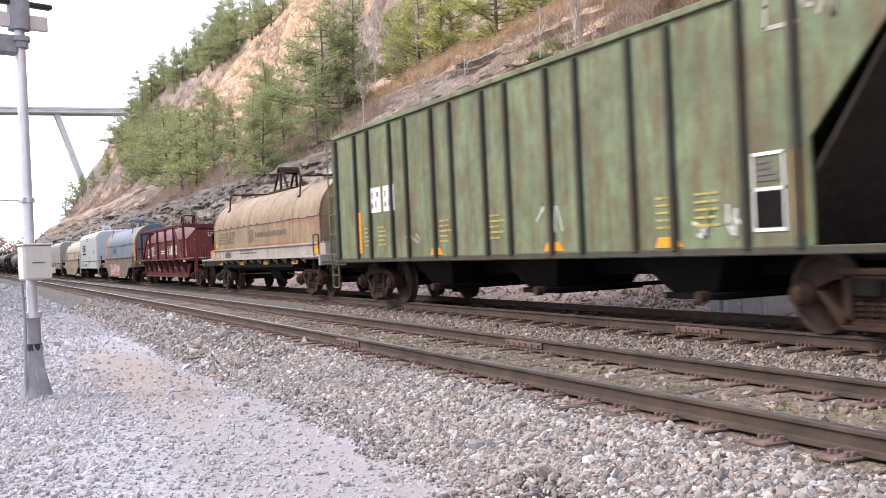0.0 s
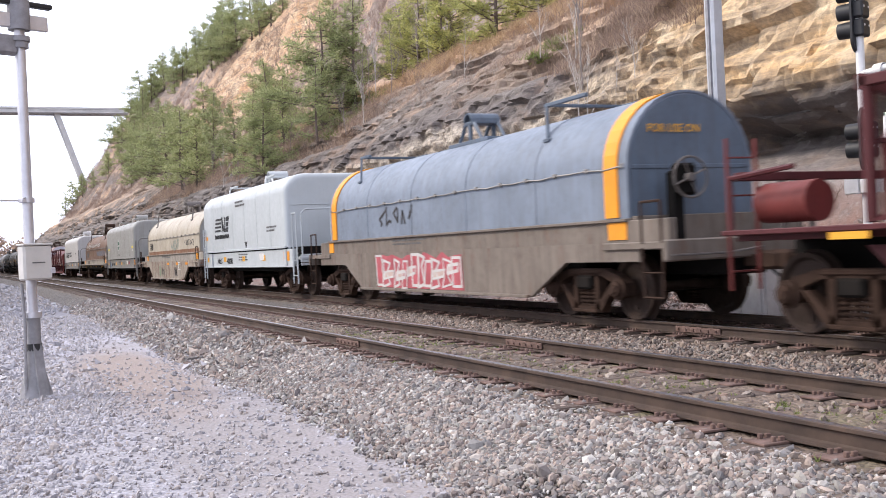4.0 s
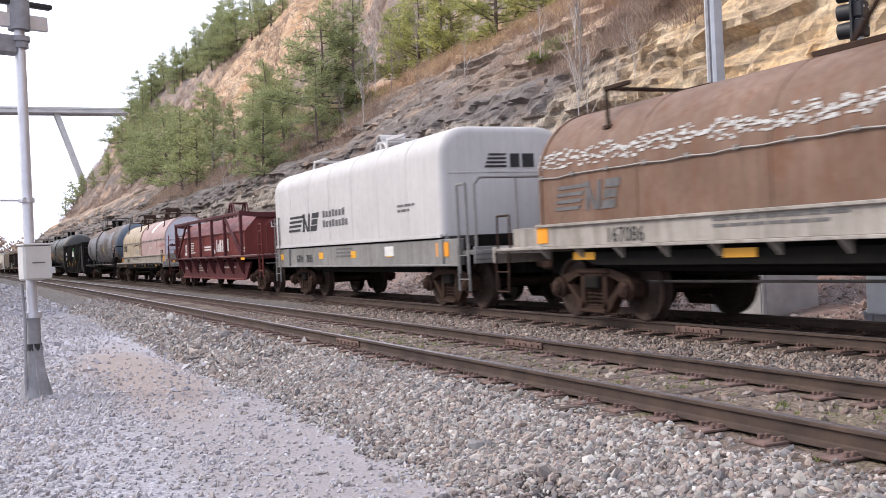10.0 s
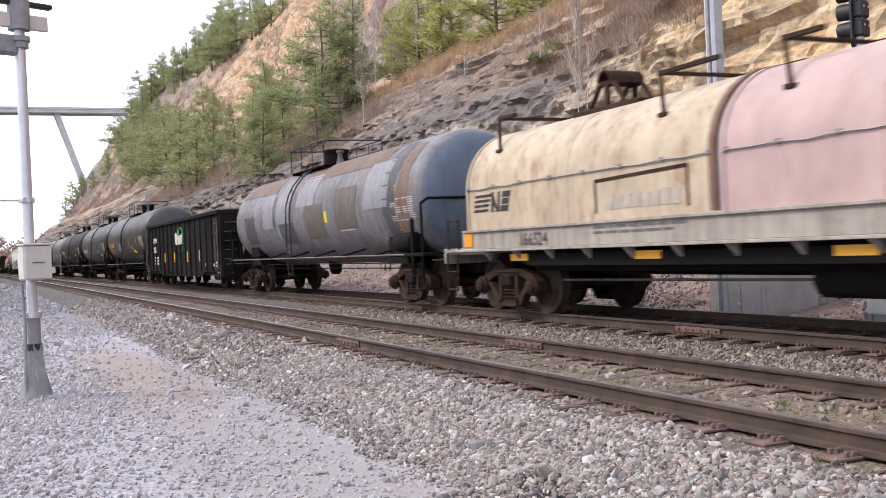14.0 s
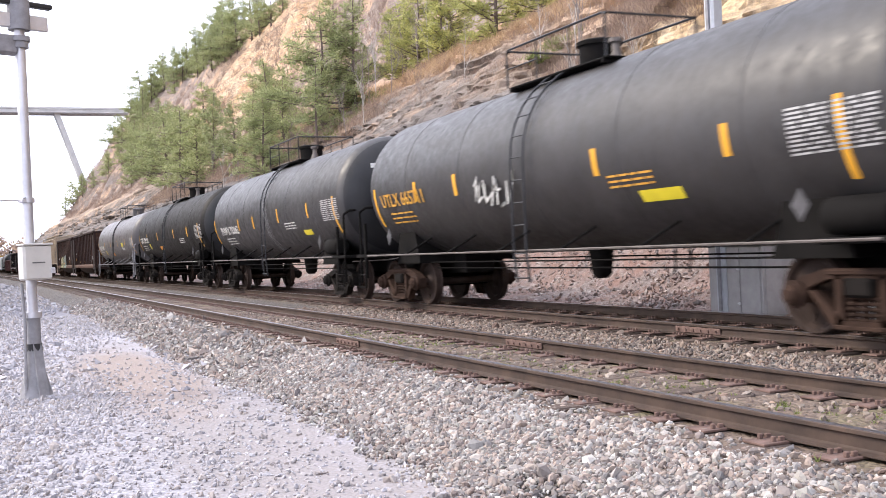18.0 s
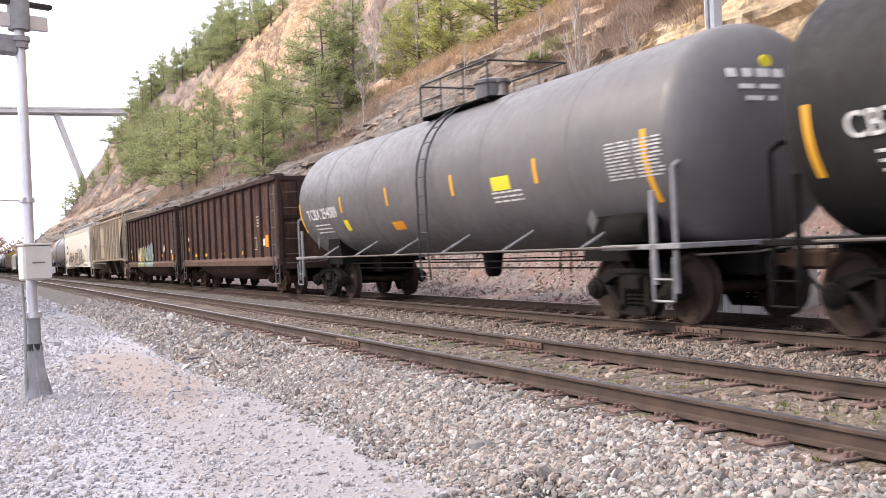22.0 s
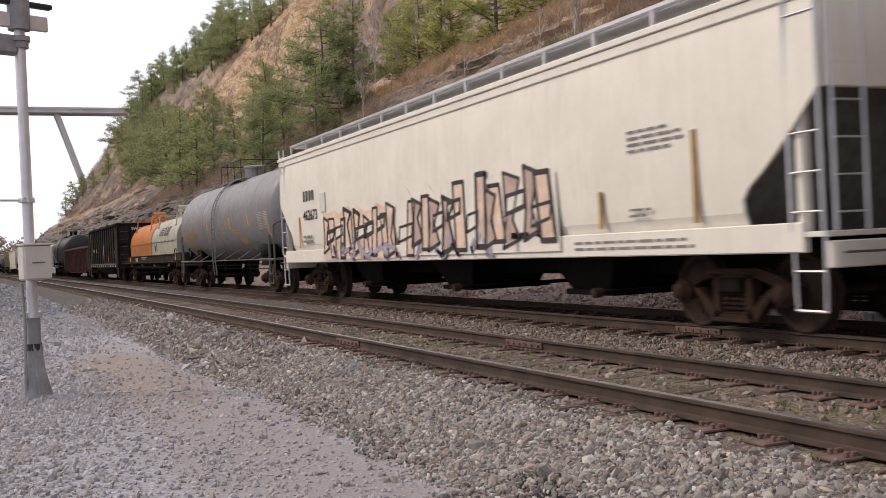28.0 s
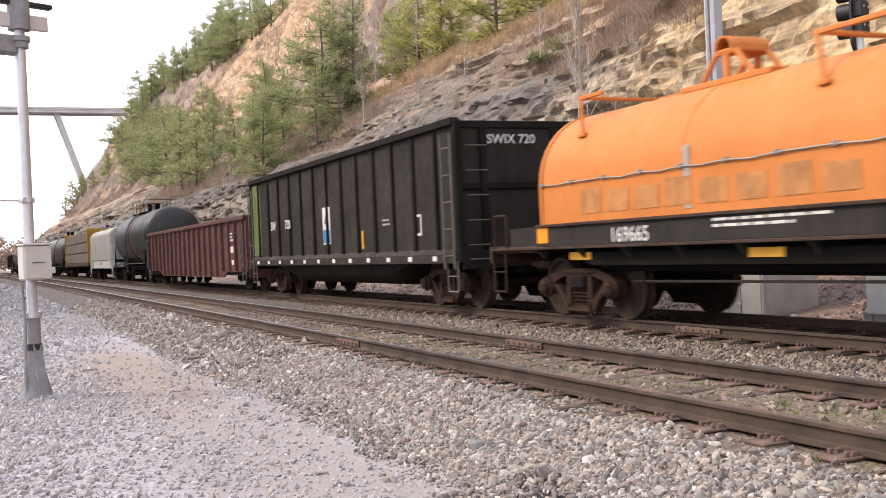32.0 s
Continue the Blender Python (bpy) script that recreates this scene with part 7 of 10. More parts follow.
    for a0, a1 in ((0.0, 0.5), (0.5, 1.0), (1.0, 1.5)):
        cx, cz, r0, r1 = b0 + w - 0.46, 1.60, 0.10, 0.19
        t0, t1 = a0 * math.pi - 0.6, a1 * math.pi - 0.6
        s.slab([(cx + r0 * math.cos(t0), cz + r0 * math.sin(t0)), (cx + r1 * math.cos(t0), cz + r1 * math.sin(t0)), (cx + r1 * math.cos(t1), cz + r1 * math.sin(t1)), (cx + r0 * math.cos(t1), cz + r0 * math.sin(t1))], -1.278, -1.272)
    s.slab([(b0 + w - 0.55, 1.40), (b0 + w - 0.45, 1.40), (b0 + w - 0.42, 1.55), (b0 + w - 0.55, 1.55)], -1.278, -1.272)
    part("emblem", s, M_white_mark, car, "white emblem with a curved stroke")
    stencil(print_block(b0 + w + 0.35, 1.74, 1.1, 5, 0.05, 0.045, 11), -1.272, M_white_mark, car, "data_panel")
    ring = Shape()
    cx, cz = 0.68, 1.58
    for k in range(12):
        t0, t1 = k * math.tau / 12, (k + 1) * math.tau / 12
        ring.slab([(cx + 0.09 * math.cos(t0), cz + 0.12 * math.sin(t0)), (cx + 0.16 * math.cos(t0), cz + 0.20 * math.sin(t0)), (cx + 0.16 * math.cos(t1), cz + 0.20 * math.sin(t1)), (cx + 0.09 * math.cos(t1), cz + 0.12 * math.sin(t1))], -1.278, -1.272)
    ring.slab([(cx + 0.05, cz - 0.12), (cx + 0.14, cz - 0.05), (cx + 0.30, cz - 0.27), (cx + 0.18, cz - 0.27)], -1.278, -1.272)
    for k in range(2):
        ring.slab([(cx - 1.55, cz - 0.14 + 0.10 * k), (cx - 0.25, cz - 0.14 + 0.10 * k), (cx - 0.25, cz - 0.09 + 0.10 * k), (cx - 1.55, cz - 0.09 + 0.10 * k)], -1.278, -1.272)
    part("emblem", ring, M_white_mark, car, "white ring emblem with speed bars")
    x, z0, word = 1.22, cz - 0.22, None
    for lw, lh in ((0.22, 0.42), (0.18, 0.28), (0.07, 0.36), (0.07, 0.42), (0.23, 0.42), (0.24, 0.42), (0.09, 0.42), (0.21, 0.42), (0.19, 0.42), (0.25, 0.42)):
        w1 = max(0.07, lw * 0.58)
        bar = part("bar" if word else "wordmark", Shape().slab([(x, z0), (x + w1, z0), (x + w1, z0 + lh), (x, z0 + lh)], -1.278, -1.272), M_white_mark, word or car, "" if word else "bold white wordmark in plain bars")
        word = word or bar
        x += lw + 0.03
    plate = part("end_notice", Shape().box(b1 - 0.018, b1 - 0.008, -0.38, 0.30, 2.08, 2.30, 0.003), M_white_mark, car, "white-bordered notice on the hood end")
    part("notice_field", Shape().box(b1 - 0.008, b1 - 0.003, -0.35, 0.27, 2.11, 2.27), red_dark, plate)
    for k, (y0, y1) in enumerate(((-0.14, 0.06), (-0.30, 0.22), (-0.28, 0.20))):
        part("print_bar", Shape().box(b1 - 0.003, b1 - 0.001, y0, y1, 2.225 - 0.045 * k, 2.25 - 0.045 * k), M_white_mark, plate)
    stencil(print_block(b1 - 0.55, 1.5, 0.5, 3, 0.05, 0.05, 21), -1.272, M_white_mark, car, "small_print")
    for x in (-hl + 1.65, hl - 1.65):
        add_truck(car, x)
    add_ends(car, hl, -hl)
    return car


# ---------------------------------------------------------------- tank cars
def tank_patch(r, cz, x0, x1, a0, a1, n=6, lift=0.005):
    """A mark that lies on the near flank; angles are degrees above the horizontal."""
    s = Shape()
    v = []
    for k in range(n + 1):
        a = radians(a0 + (a1 - a0) * k / n)
        for x in (x0, x1):
            v.append((x, -(r + lift) * math.cos(a), cz + (r + lift) * math.sin(a)))
    return s.add(v, [(2 * k, 2 * k + 1, 2 * k + 3, 2 * k + 2) for k in range(n)], True)


def tank_letters(text, x, r, cz, angle, size, material, car, spacing=1.0):
    a = radians(angle)
    me = flat_text(text, size, 0.002, spacing)
    me.materials.append(material)
    ob = new("lettering", me)
    ob.parent = car
    ob.matrix_basis = pose(x, -(r + 0.014) * math.cos(a), cz + (r + 0.014) * math.sin(a), 90 - angle, 0, 0)
    return ob


M_pale_print = plain("pale small print", (0.36, 0.355, 0.35), 0.6, 0, 0.2, 5, 0.02)
M_drab_plate = plain("dull placard steel", (0.075, 0.072, 0.075), 0.5, 0.3, 0.3, 6, 0.05)


def tank_car(label, front, rear, shell, r, cz, span, stripes=(), number="", number_at=(0.6, 2), mark_mat=None, placard=None, data=True, ladder_x=0.0, rail_top=True, dark_truck=True,
             end_mat=None, extras=None, band=None, frame_mat=None, walkway=3.0, trucks=None, drop=4):
    """span: the shell's ends, trucks: front and rear centres, in the train's metres; drop lowers the marks by some degrees."""
    car, hl = new_car("tank_car", label, front, rear, category="tank car")
    mid = 0.5 * (front + rear)
    t0, t1 = span[0] - mid - 0.2, span[1] - mid + 0.42
    fm = frame_mat or M_under
    dish = 0.60
    pr = [(t0 + dish * (1 - math.cos(math.pi / 2 * k / 7)), max(0.001, r * math.sin(math.pi / 2 * k / 7) ** 0.8)) for k in range(8)]
    pr = pr + [(t1 - (x - t0), q) for x, q in reversed(pr)]
    s = Shape().lathe(pr, "x", (0, 0, cz), 48)
    tank = part("tank", s, shell, car, "welded steel tank shell")
    if end_mat:
        pe = [(t1 - dish * (1 - math.cos(math.pi / 2 * k / 7)) + 0.004, max(0.001, (r * math.sin(math.pi / 2 * k / 7) ** 0.8) - 0.004)) for k in range(8)]
        part("tank_end", Shape().lathe(list(reversed(pe)), "x", (0, 0, cz), 48), end_mat, tank)
    for k in range(1, 6):
        x = t0 + (t1 - t0) * k / 6
        part("weld_seam", Shape().lathe([(x - 0.02, r - 0.004), (x - 0.012, r + 0.006), (x + 0.012, r + 0.006), (x + 0.02, r - 0.004)], "x", (0, 0, cz), 48), shell, tank)
    if band:
        part("centre_band", Shape().lathe([(ladder_x - 0.42, r + 0.002), (ladder_x - 0.40, r + 0.014), (ladder_x + 0.40, r + 0.014), (ladder_x + 0.42, r + 0.002)], "x", (0, 0, cz), 48), band, tank)
    top = cz + r
    # walkway, dome and railing over the middle
    wx0, wx1 = ladder_x - walkway / 2, ladder_x + walkway / 2
    part("dome", Shape().lathe([(top - 0.12, 0.33), (top + 0.36, 0.33), (top + 0.36, 0.37), (top + 0.42, 0.37), (top + 0.45, 0.30), (top + 0.46, 0.001)], "z", (ladder_x + 0.1, 0, 0), 18), shell if shell in (P_tank_grey, P_tank_grey2) else M_under, car, "manway dome")
    part("valve", Shape().lathe([(top - 0.1, 0.16), (top + 0.16, 0.07), (top + 0.30, 0.07), (top + 0.30, 0.11), (top + 0.36, 0.11), (top + 0.38, 0.001)], "z", (ladder_x + 0.72, -0.1, 0), 12), M_steel_bar, car)
    wk = Shape()
    for sy in (-1, 1):
        wk.box(wx0, wx1, sy * 0.62 - 0.17, sy * 0.62 + 0.17, top - 0.10, top - 0.07, 0.006)
    for x in (wx0 + 0.1, wx1 - 0.1):
        wk.box(x - 0.03, x + 0.03, -0.83, 0.83, top - 0.16, top - 0.09)
    part("walkway", wk, shell if shell is P_tank_grey2 else M_under, car)
    if rail_top:
        rl = Shape()
        for sy in (-1, 1):
            y = sy * 0.82
            rl.rod([(wx0, y, top - 0.08), (wx0, y, top + 0.50), (wx0 + 0.06, y, top + 0.56), (wx1 - 0.06, y, top + 0.56), (wx1, y, top + 0.50), (wx1, y, top - 0.08)], 0.018, 6)
            for x in (wx0 + walkway / 3, wx0 + 2 * walkway / 3):
                rl.tube((x, y, top - 0.08), (x, y, top + 0.56), 0.014, 5)
            rl.tube((wx0, y, top + 0.3), (wx1, y, top + 0.3), 0.014, 5) if sy > 0 else None
            rl.tube((wx0, y, top + 0.24), (wx0 + walkway / 3, y, top + 0.24), 0.012, 5)
        rl.tube((wx0, -0.82, top + 0.55), (wx0, 0.82, top + 0.55), 0.02, 6)
        rl.tube((wx1, -0.82, top + 0.55), (wx1, 0.82, top + 0.55), 0.02, 6)
        part("railing", rl, M_black, car)
    rung = Shape().tube((-0.2, 0, 0), (0.2, 0, 0), 0.012, 5).mesh("rung", M_black)
    for sy in (-1, 1):
        lm = shell if shell is P_tank_grey2 else M_black
        pts = [(0, sy * (r + 0.10) * math.cos(a), cz + (r + 0.10) * math.sin(a)) for a in np.linspace(radians(68), radians(0), 7)]
        pts += [(0, sy * (r + 0.10), 1.0), (0, sy * (r + 0.06), 0.55)]
        stile = Shape().rod(pts, 0.02, 5).mesh("ladder_stile", lm)
        ld = part("ladder_stile", stile, None, car, at=(ladder_x - 0.2, 0, 0))
        part("ladder_stile", stile, None, car, at=(ladder_x + 0.2, 0, 0))
        places = [(sy * (r + 0.10) * math.cos(a), cz + (r + 0.10) * math.sin(a)) for a in np.linspace(radians(64), radians(2), 6)] + [(sy * (r + 0.09), z) for z in (cz - 0.3, cz - 0.65, cz - 1.0, 1.0, 0.62)]
        for y, z in places:
            part("rung", rung, None, ld, at=(0.2, y, z))
        # long side rail on slanted struts
        zr = 1.04
        part("side_rail", Shape().tube((-hl + 1.0, sy * 1.50, zr), (hl - 1.0, sy * 1.50, zr), 0.018, 6), M_steel_bar, car, "long side handrail")
        for k in range(6):
            x = t0 + 2.4 + (t1 - t0 - 4.8) * k / 5
            ya = radians(-48)
            part("strut", Shape().tube((x, sy * 1.50, zr), (x + 0.16, sy * r * math.cos(ya), cz + r * math.sin(ya)), 0.022, 6), fm, car)
    # stub sills, saddles and end platforms
    for d in (-1, 1):
        x = d * (hl - 1.0)
        part("stub_sill", Shape().box(d * (hl - 3.4), d * (hl - 0.1), -0.32, 0.32, 0.62, 1.0, 0.02), M_under, car)
        part("saddle", Shape().slab([(d * (hl - 2.9), 0.85), (d * (hl - 1.7), 0.85), (d * (hl - 1.9), 1.5), (d * (hl - 2.7), 1.5)], -1.1, 1.1), M_under, car)
        part("end_platform", Shape().box(x - 0.85, x + 0.85, -1.46, 1.46, 1.0, 1.07, 0.01), fm, car)
        ra = Shape().rod([(d * (hl - 0.3), -1.4, 0.45), (d * (hl - 0.3), -1.4, 2.02), (d * (hl - 0.3), -1.25, 2.12), (d * (hl - 0.3), 1.25, 2.12), (d * (hl - 0.3), 1.4, 2.02), (d * (hl - 0.3), 1.4, 0.45)], 0.03, 6)
        part("end_handrail", ra, fm, car)
        part("end_post", Shape().box(d * (hl - 0.7) - 0.04, d * (hl - 0.7) + 0.04, -1.46, -1.40, 0.55, 1.75, 0.01), fm, car)
        part("diamond_plate", Shape().slab([(d * (hl - 2.1), 1.24), (d * (hl - 2.1) + 0.13, 1.42), (d * (hl - 2.1), 1.60), (d * (hl - 2.1) - 0.13, 1.42)], -1.43, -1.415), M_drab_plate, car, "diamond hazard placard holder")
        stirrup(car, d * (hl - 0.5), -1.46, fm)
    part("brake_reservoir", Shape().lathe([(hl - 1.9, 0.001), (hl - 1.88, 0.17), (hl - 1.84, 0.20), (hl - 1.06, 0.20), (hl - 1.02, 0.17), (hl - 1.0, 0.001)], "x", (0, -1.22, 1.29), 14), M_under, car)
    brake_wheel(car, hl - 0.25, 0.35, 1.75, 0.24)
    part("drain_valve", Shape().lathe([(0.55, 0.10), (0.62, 0.16), (0.95, 0.20), (1.05, 0.24)], "z", (ladder_x + 0.2, -0.2, 0), 10), M_under, car)
    for y, z in ((-0.9, 0.86), (-0.75, 0.74), (0.9, 0.86)):
        part("brake_pipe", Shape().tube((-hl + 3, y, z), (hl - 3, y, z), 0.014, 5), M_under, car)
    mm = mark_mat or M_white_mark
    for x, a0, a1, w in stripes:
        part("reflector", tank_patch(r, cz, x - mid - w * 0.4, x - mid + w * 0.4, a0 - 7 - drop, a1 - 4 - drop), M_yellow, tank)
    if number:
        tank_letters(number, number_at[0] - mid, r, cz, number_at[1] - 6 - drop, 0.38, mm, tank, 1.02)
        s = Shape()
        for k in range(3):
            for x0, x1, _, _ in word_bars(number_at[0] - mid + 0.3, 0, 1.2, 0.05, k):
                p2 = tank_patch(r, cz, x0, x1, number_at[1] - 13 - drop - 4 * k, number_at[1] - 11.6 - drop - 4 * k, 1)
                s.add(p2.v, p2.f, True)
        part("small_print", s, mm, tank)
    if data:
        s = Shape()
        for k in range(11):
            for half in (0, 1):
                for x0, x1, _, _ in word_bars(t1 - 1.75 + 0.66 * half, 0, 0.58, 0.05, 3 * k + half):
                    p2 = tank_patch(r, cz, x0, x1, 1.9 * k - 16 - drop, 0.95 + 1.9 * k - 16 - drop, 1)
                    s.add(p2.v, p2.f, True)
        part("data_panel", s, M_pale_print, tank, "stencilled data panel")
        s = Shape()
        for row in range(3):
            for x1, x2, _, _ in word_bars(t1 - 5.2, 0, 1.0, 0.05, row + 9):
                p2 = tank_patch(r, cz, x1, x2, -18 - 3 * row, -16.8 - 3 * row, 1)
                s.add(p2.v, p2.f, True)
        part("small_print", s, mm, tank)
    if placard:
        x, a0, a1, w, m = placard
        part("placard", tank_patch(r, cz, x - mid - w * 0.35, x - mid + w * 0.45, a0 + 1 - drop / 2, a1 - 1 - drop / 2), m, tank, "yellow notice on the flank")
    for x in ((trucks[0] - mid, trucks[1] - mid) if trucks else (-hl + 1.7, hl - 1.7)):
        add_truck(car, x, dark_truck)
    add_ends(car, hl, -hl)
    if extras:
        extras(car, hl, tank, mid)
    return car


# ---------------------------------------------------------------- open gondolas
def gondola(label, front, rear, body, rib_mat, top, ribs, kind="tub", end_first=None, marks=None, deep=None, chord=None, rib_depth=0.10):
    car, hl = new_car("gondola_car", label, front, rear, category="gondola")
    hw = 1.46
    z0 = 1.08 if kind == "tub" else 0.66
    cm = chord or rib_mat
    for sy in (-1, 1):
        y0, y1 = sorted((sy * hw, sy * (hw - 0.05)))
        if kind == "tub":
            side = [(-hl + 0.2, z0), (hl - 0.2, z0), (hl - 0.2, top), (-hl + 0.2, top)]
        elif kind == "belly":
            side = [(-hl + 0.1, z0), (-hl + 2.9, z0), (-hl + 3.6, z0 - 0.20), (hl - 3.6, z0 - 0.20), (hl - 2.9, z0), (hl - 0.1, z0), (hl - 0.1, top), (-hl + 0.1, top)]
        else:
            side = [(-hl + 0.1, z0), (hl - 0.1, z0), (hl - 0.1, top), (-hl + 0.1, top)]
        part("side_wall", Shape().slab(side, y0, y1), body, car, "ribbed steel side")
        yc0, yc1 = sorted((sy * (hw - 0.07), sy * (hw + 0.10)))
        part("top_chord", Shape().box(-hl + 0.1, hl - 0.1, yc0, yc1, top - 0.10, top + 0.04, 0.015), cm, car)
        if kind == "tub":
            part("sill_ledge", Shape().add([(x, y, z) for x in (-hl + 0.2, hl - 0.2) for y, z in ((sy * hw, 1.12), (sy * (hw + 0.10), 1.02), (sy * (hw + 0.10), 0.86), (sy * (hw - 0.06), 0.86), (sy * (hw - 0.06), 1.12))],
                                           [(0, 1, 6, 5), (1, 2, 7, 6), (2, 3, 8, 7), (3, 4, 9, 8), (4, 0, 5, 9), (0, 4, 3, 2, 1), (5, 6, 7, 8, 9)]), P_gond_ledge if body is P_gond_brown else body, car, "sloped side sill")
        for k in range(ribs):
            x = -hl + 0.45 + (2 * hl - 0.9) * (k + 0.5 if kind == "tub" else k) / (ribs if kind == "tub" else ribs - 1)
            zb = z0 - (0.18 if kind == "belly" and abs(x) < hl - 3.6 else 0.0)
            wide, deep_rib = (0.085 if k % 2 else 0.06), rib_depth
            s = Shape().add([(x - wide, sy * hw, zb), (x + wide, sy * hw, zb), (x + wide, sy * hw, top - 0.1), (x - wide, sy * hw, top - 0.1),
                             (x - wide * 0.6, sy * (hw + deep_rib), zb + 0.05), (x + wide * 0.6, sy * (hw + deep_rib), zb + 0.05), (x + wide * 0.6, sy * (hw + deep_rib - 0.01), top - 0.1), (x - wide * 0.6, sy * (hw + deep_rib - 0.01), top - 0.1)],
                            [(4, 5, 6, 7), (0, 4, 7, 3), (1, 2, 6, 5), (0, 1, 5, 4), (3, 7, 6, 2)])
            part("rib", s, rib_mat, car)
    for d in (-1, 1):
        x = d * (hl - 0.55 if kind == "tub" else hl - 0.12)
        part("end_wall", Shape().box(x - 0.04, x + 0.04, -hw + 0.05, hw - 0.05, z0 - 0.2, top, 0.01), body, car)
        part("end_chord", Shape().box(x - 0.1, x + 0.08, -hw + 0.02, hw - 0.02, top - 0.10, top + 0.035, 0.012), cm, car)
        part("end_beam", Shape().box(x - 0.1, x + 0.1, -hw + 0.06, hw - 0.06, (z0 + top) / 2 - 0.06, (z0 + top) / 2 + 0.06, 0.012), rib_mat, car)
        for y in (-0.75, 0.75):
            part("end_post", Shape().box(x + d * 0.04, x + d * 0.13, y - 0.06, y + 0.06, z0, top - 0.1, 0.01), rib_mat, car)
        if kind == "tub":
            part("corner_post", Shape().box(d * (hl - 0.1) - 0.07, d * (hl - 0.1) + 0.07, -hw - 0.06, -hw + 0.06, 0.86, top, 0.012), rib_mat, car)
            part("end_gusset", Shape().slab([(x, top - 0.2), (d * (hl - 0.1), top - 0.2), (d * (hl - 0.1), 1.0), (x, 1.6)], hw - 0.08, hw - 0.03), body, car)
        part("end_sill", Shape().box(d * (hl - 0.12) - 0.07, d * (hl - 0.12) + 0.07, -1.42, 1.42, 0.74, 1.06, 0.015), rib_mat, car)
        ladder(car, d * (hl - 0.32), -hw - 0.12, 0.75, top - 0.25, "x", 0.40, M_steel_bar, rungs=5)
        ladder(car, d * (hl + 0.02), -hw + 0.32, 0.95, top - 0.25, "y", 0.42, M_steel_bar, rungs=5, rails=False)
        stirrup(car, d * (hl - 0.35), -hw - 0.05)
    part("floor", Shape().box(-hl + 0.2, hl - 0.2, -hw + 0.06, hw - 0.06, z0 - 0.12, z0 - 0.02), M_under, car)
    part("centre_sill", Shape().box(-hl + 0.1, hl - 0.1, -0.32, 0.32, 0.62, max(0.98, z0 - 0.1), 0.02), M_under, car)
    if kind == "tub":
        # rounded tub between the trucks, rising at both ends
        loops = []
        for x, d in ((-hl + 2.75, 0.04), (-hl + 3.15, 0.30), (-hl + 3.9, 0.48), (hl - 3.9, 0.48), (hl - 3.15, 0.30), (hl - 2.75, 0.04)):
            loops += [(x, y, 0.87 - d * u) for y, u in ((-1.42, 0), (-1.36, 0.45), (-1.12, 0.85), (-0.8, 1), (0.8, 1), (1.12, 0.85), (1.36, 0.45), (1.42, 0))]
        faces = [(8 * k + i, 8 * k + i + 1, 8 * k + i + 9, 8 * k + i + 8) for k in range(5) for i in range(7)] + [tuple(range(7, -1, -1)), tuple(range(40, 48))]
        part("tub", Shape().add(loops, faces, True), deep or rib_mat, car, "rounded tub below the sill")
    for x in (-hl + 1.6, hl - 1.6):
        add_truck(car, x, kind != "tub")
    add_ends(car, hl, -hl)
    brake_wheel(car, hl - 0.2, 0.6, 1.7, 0.26)
    if marks:
        marks(car, hl)
    return car


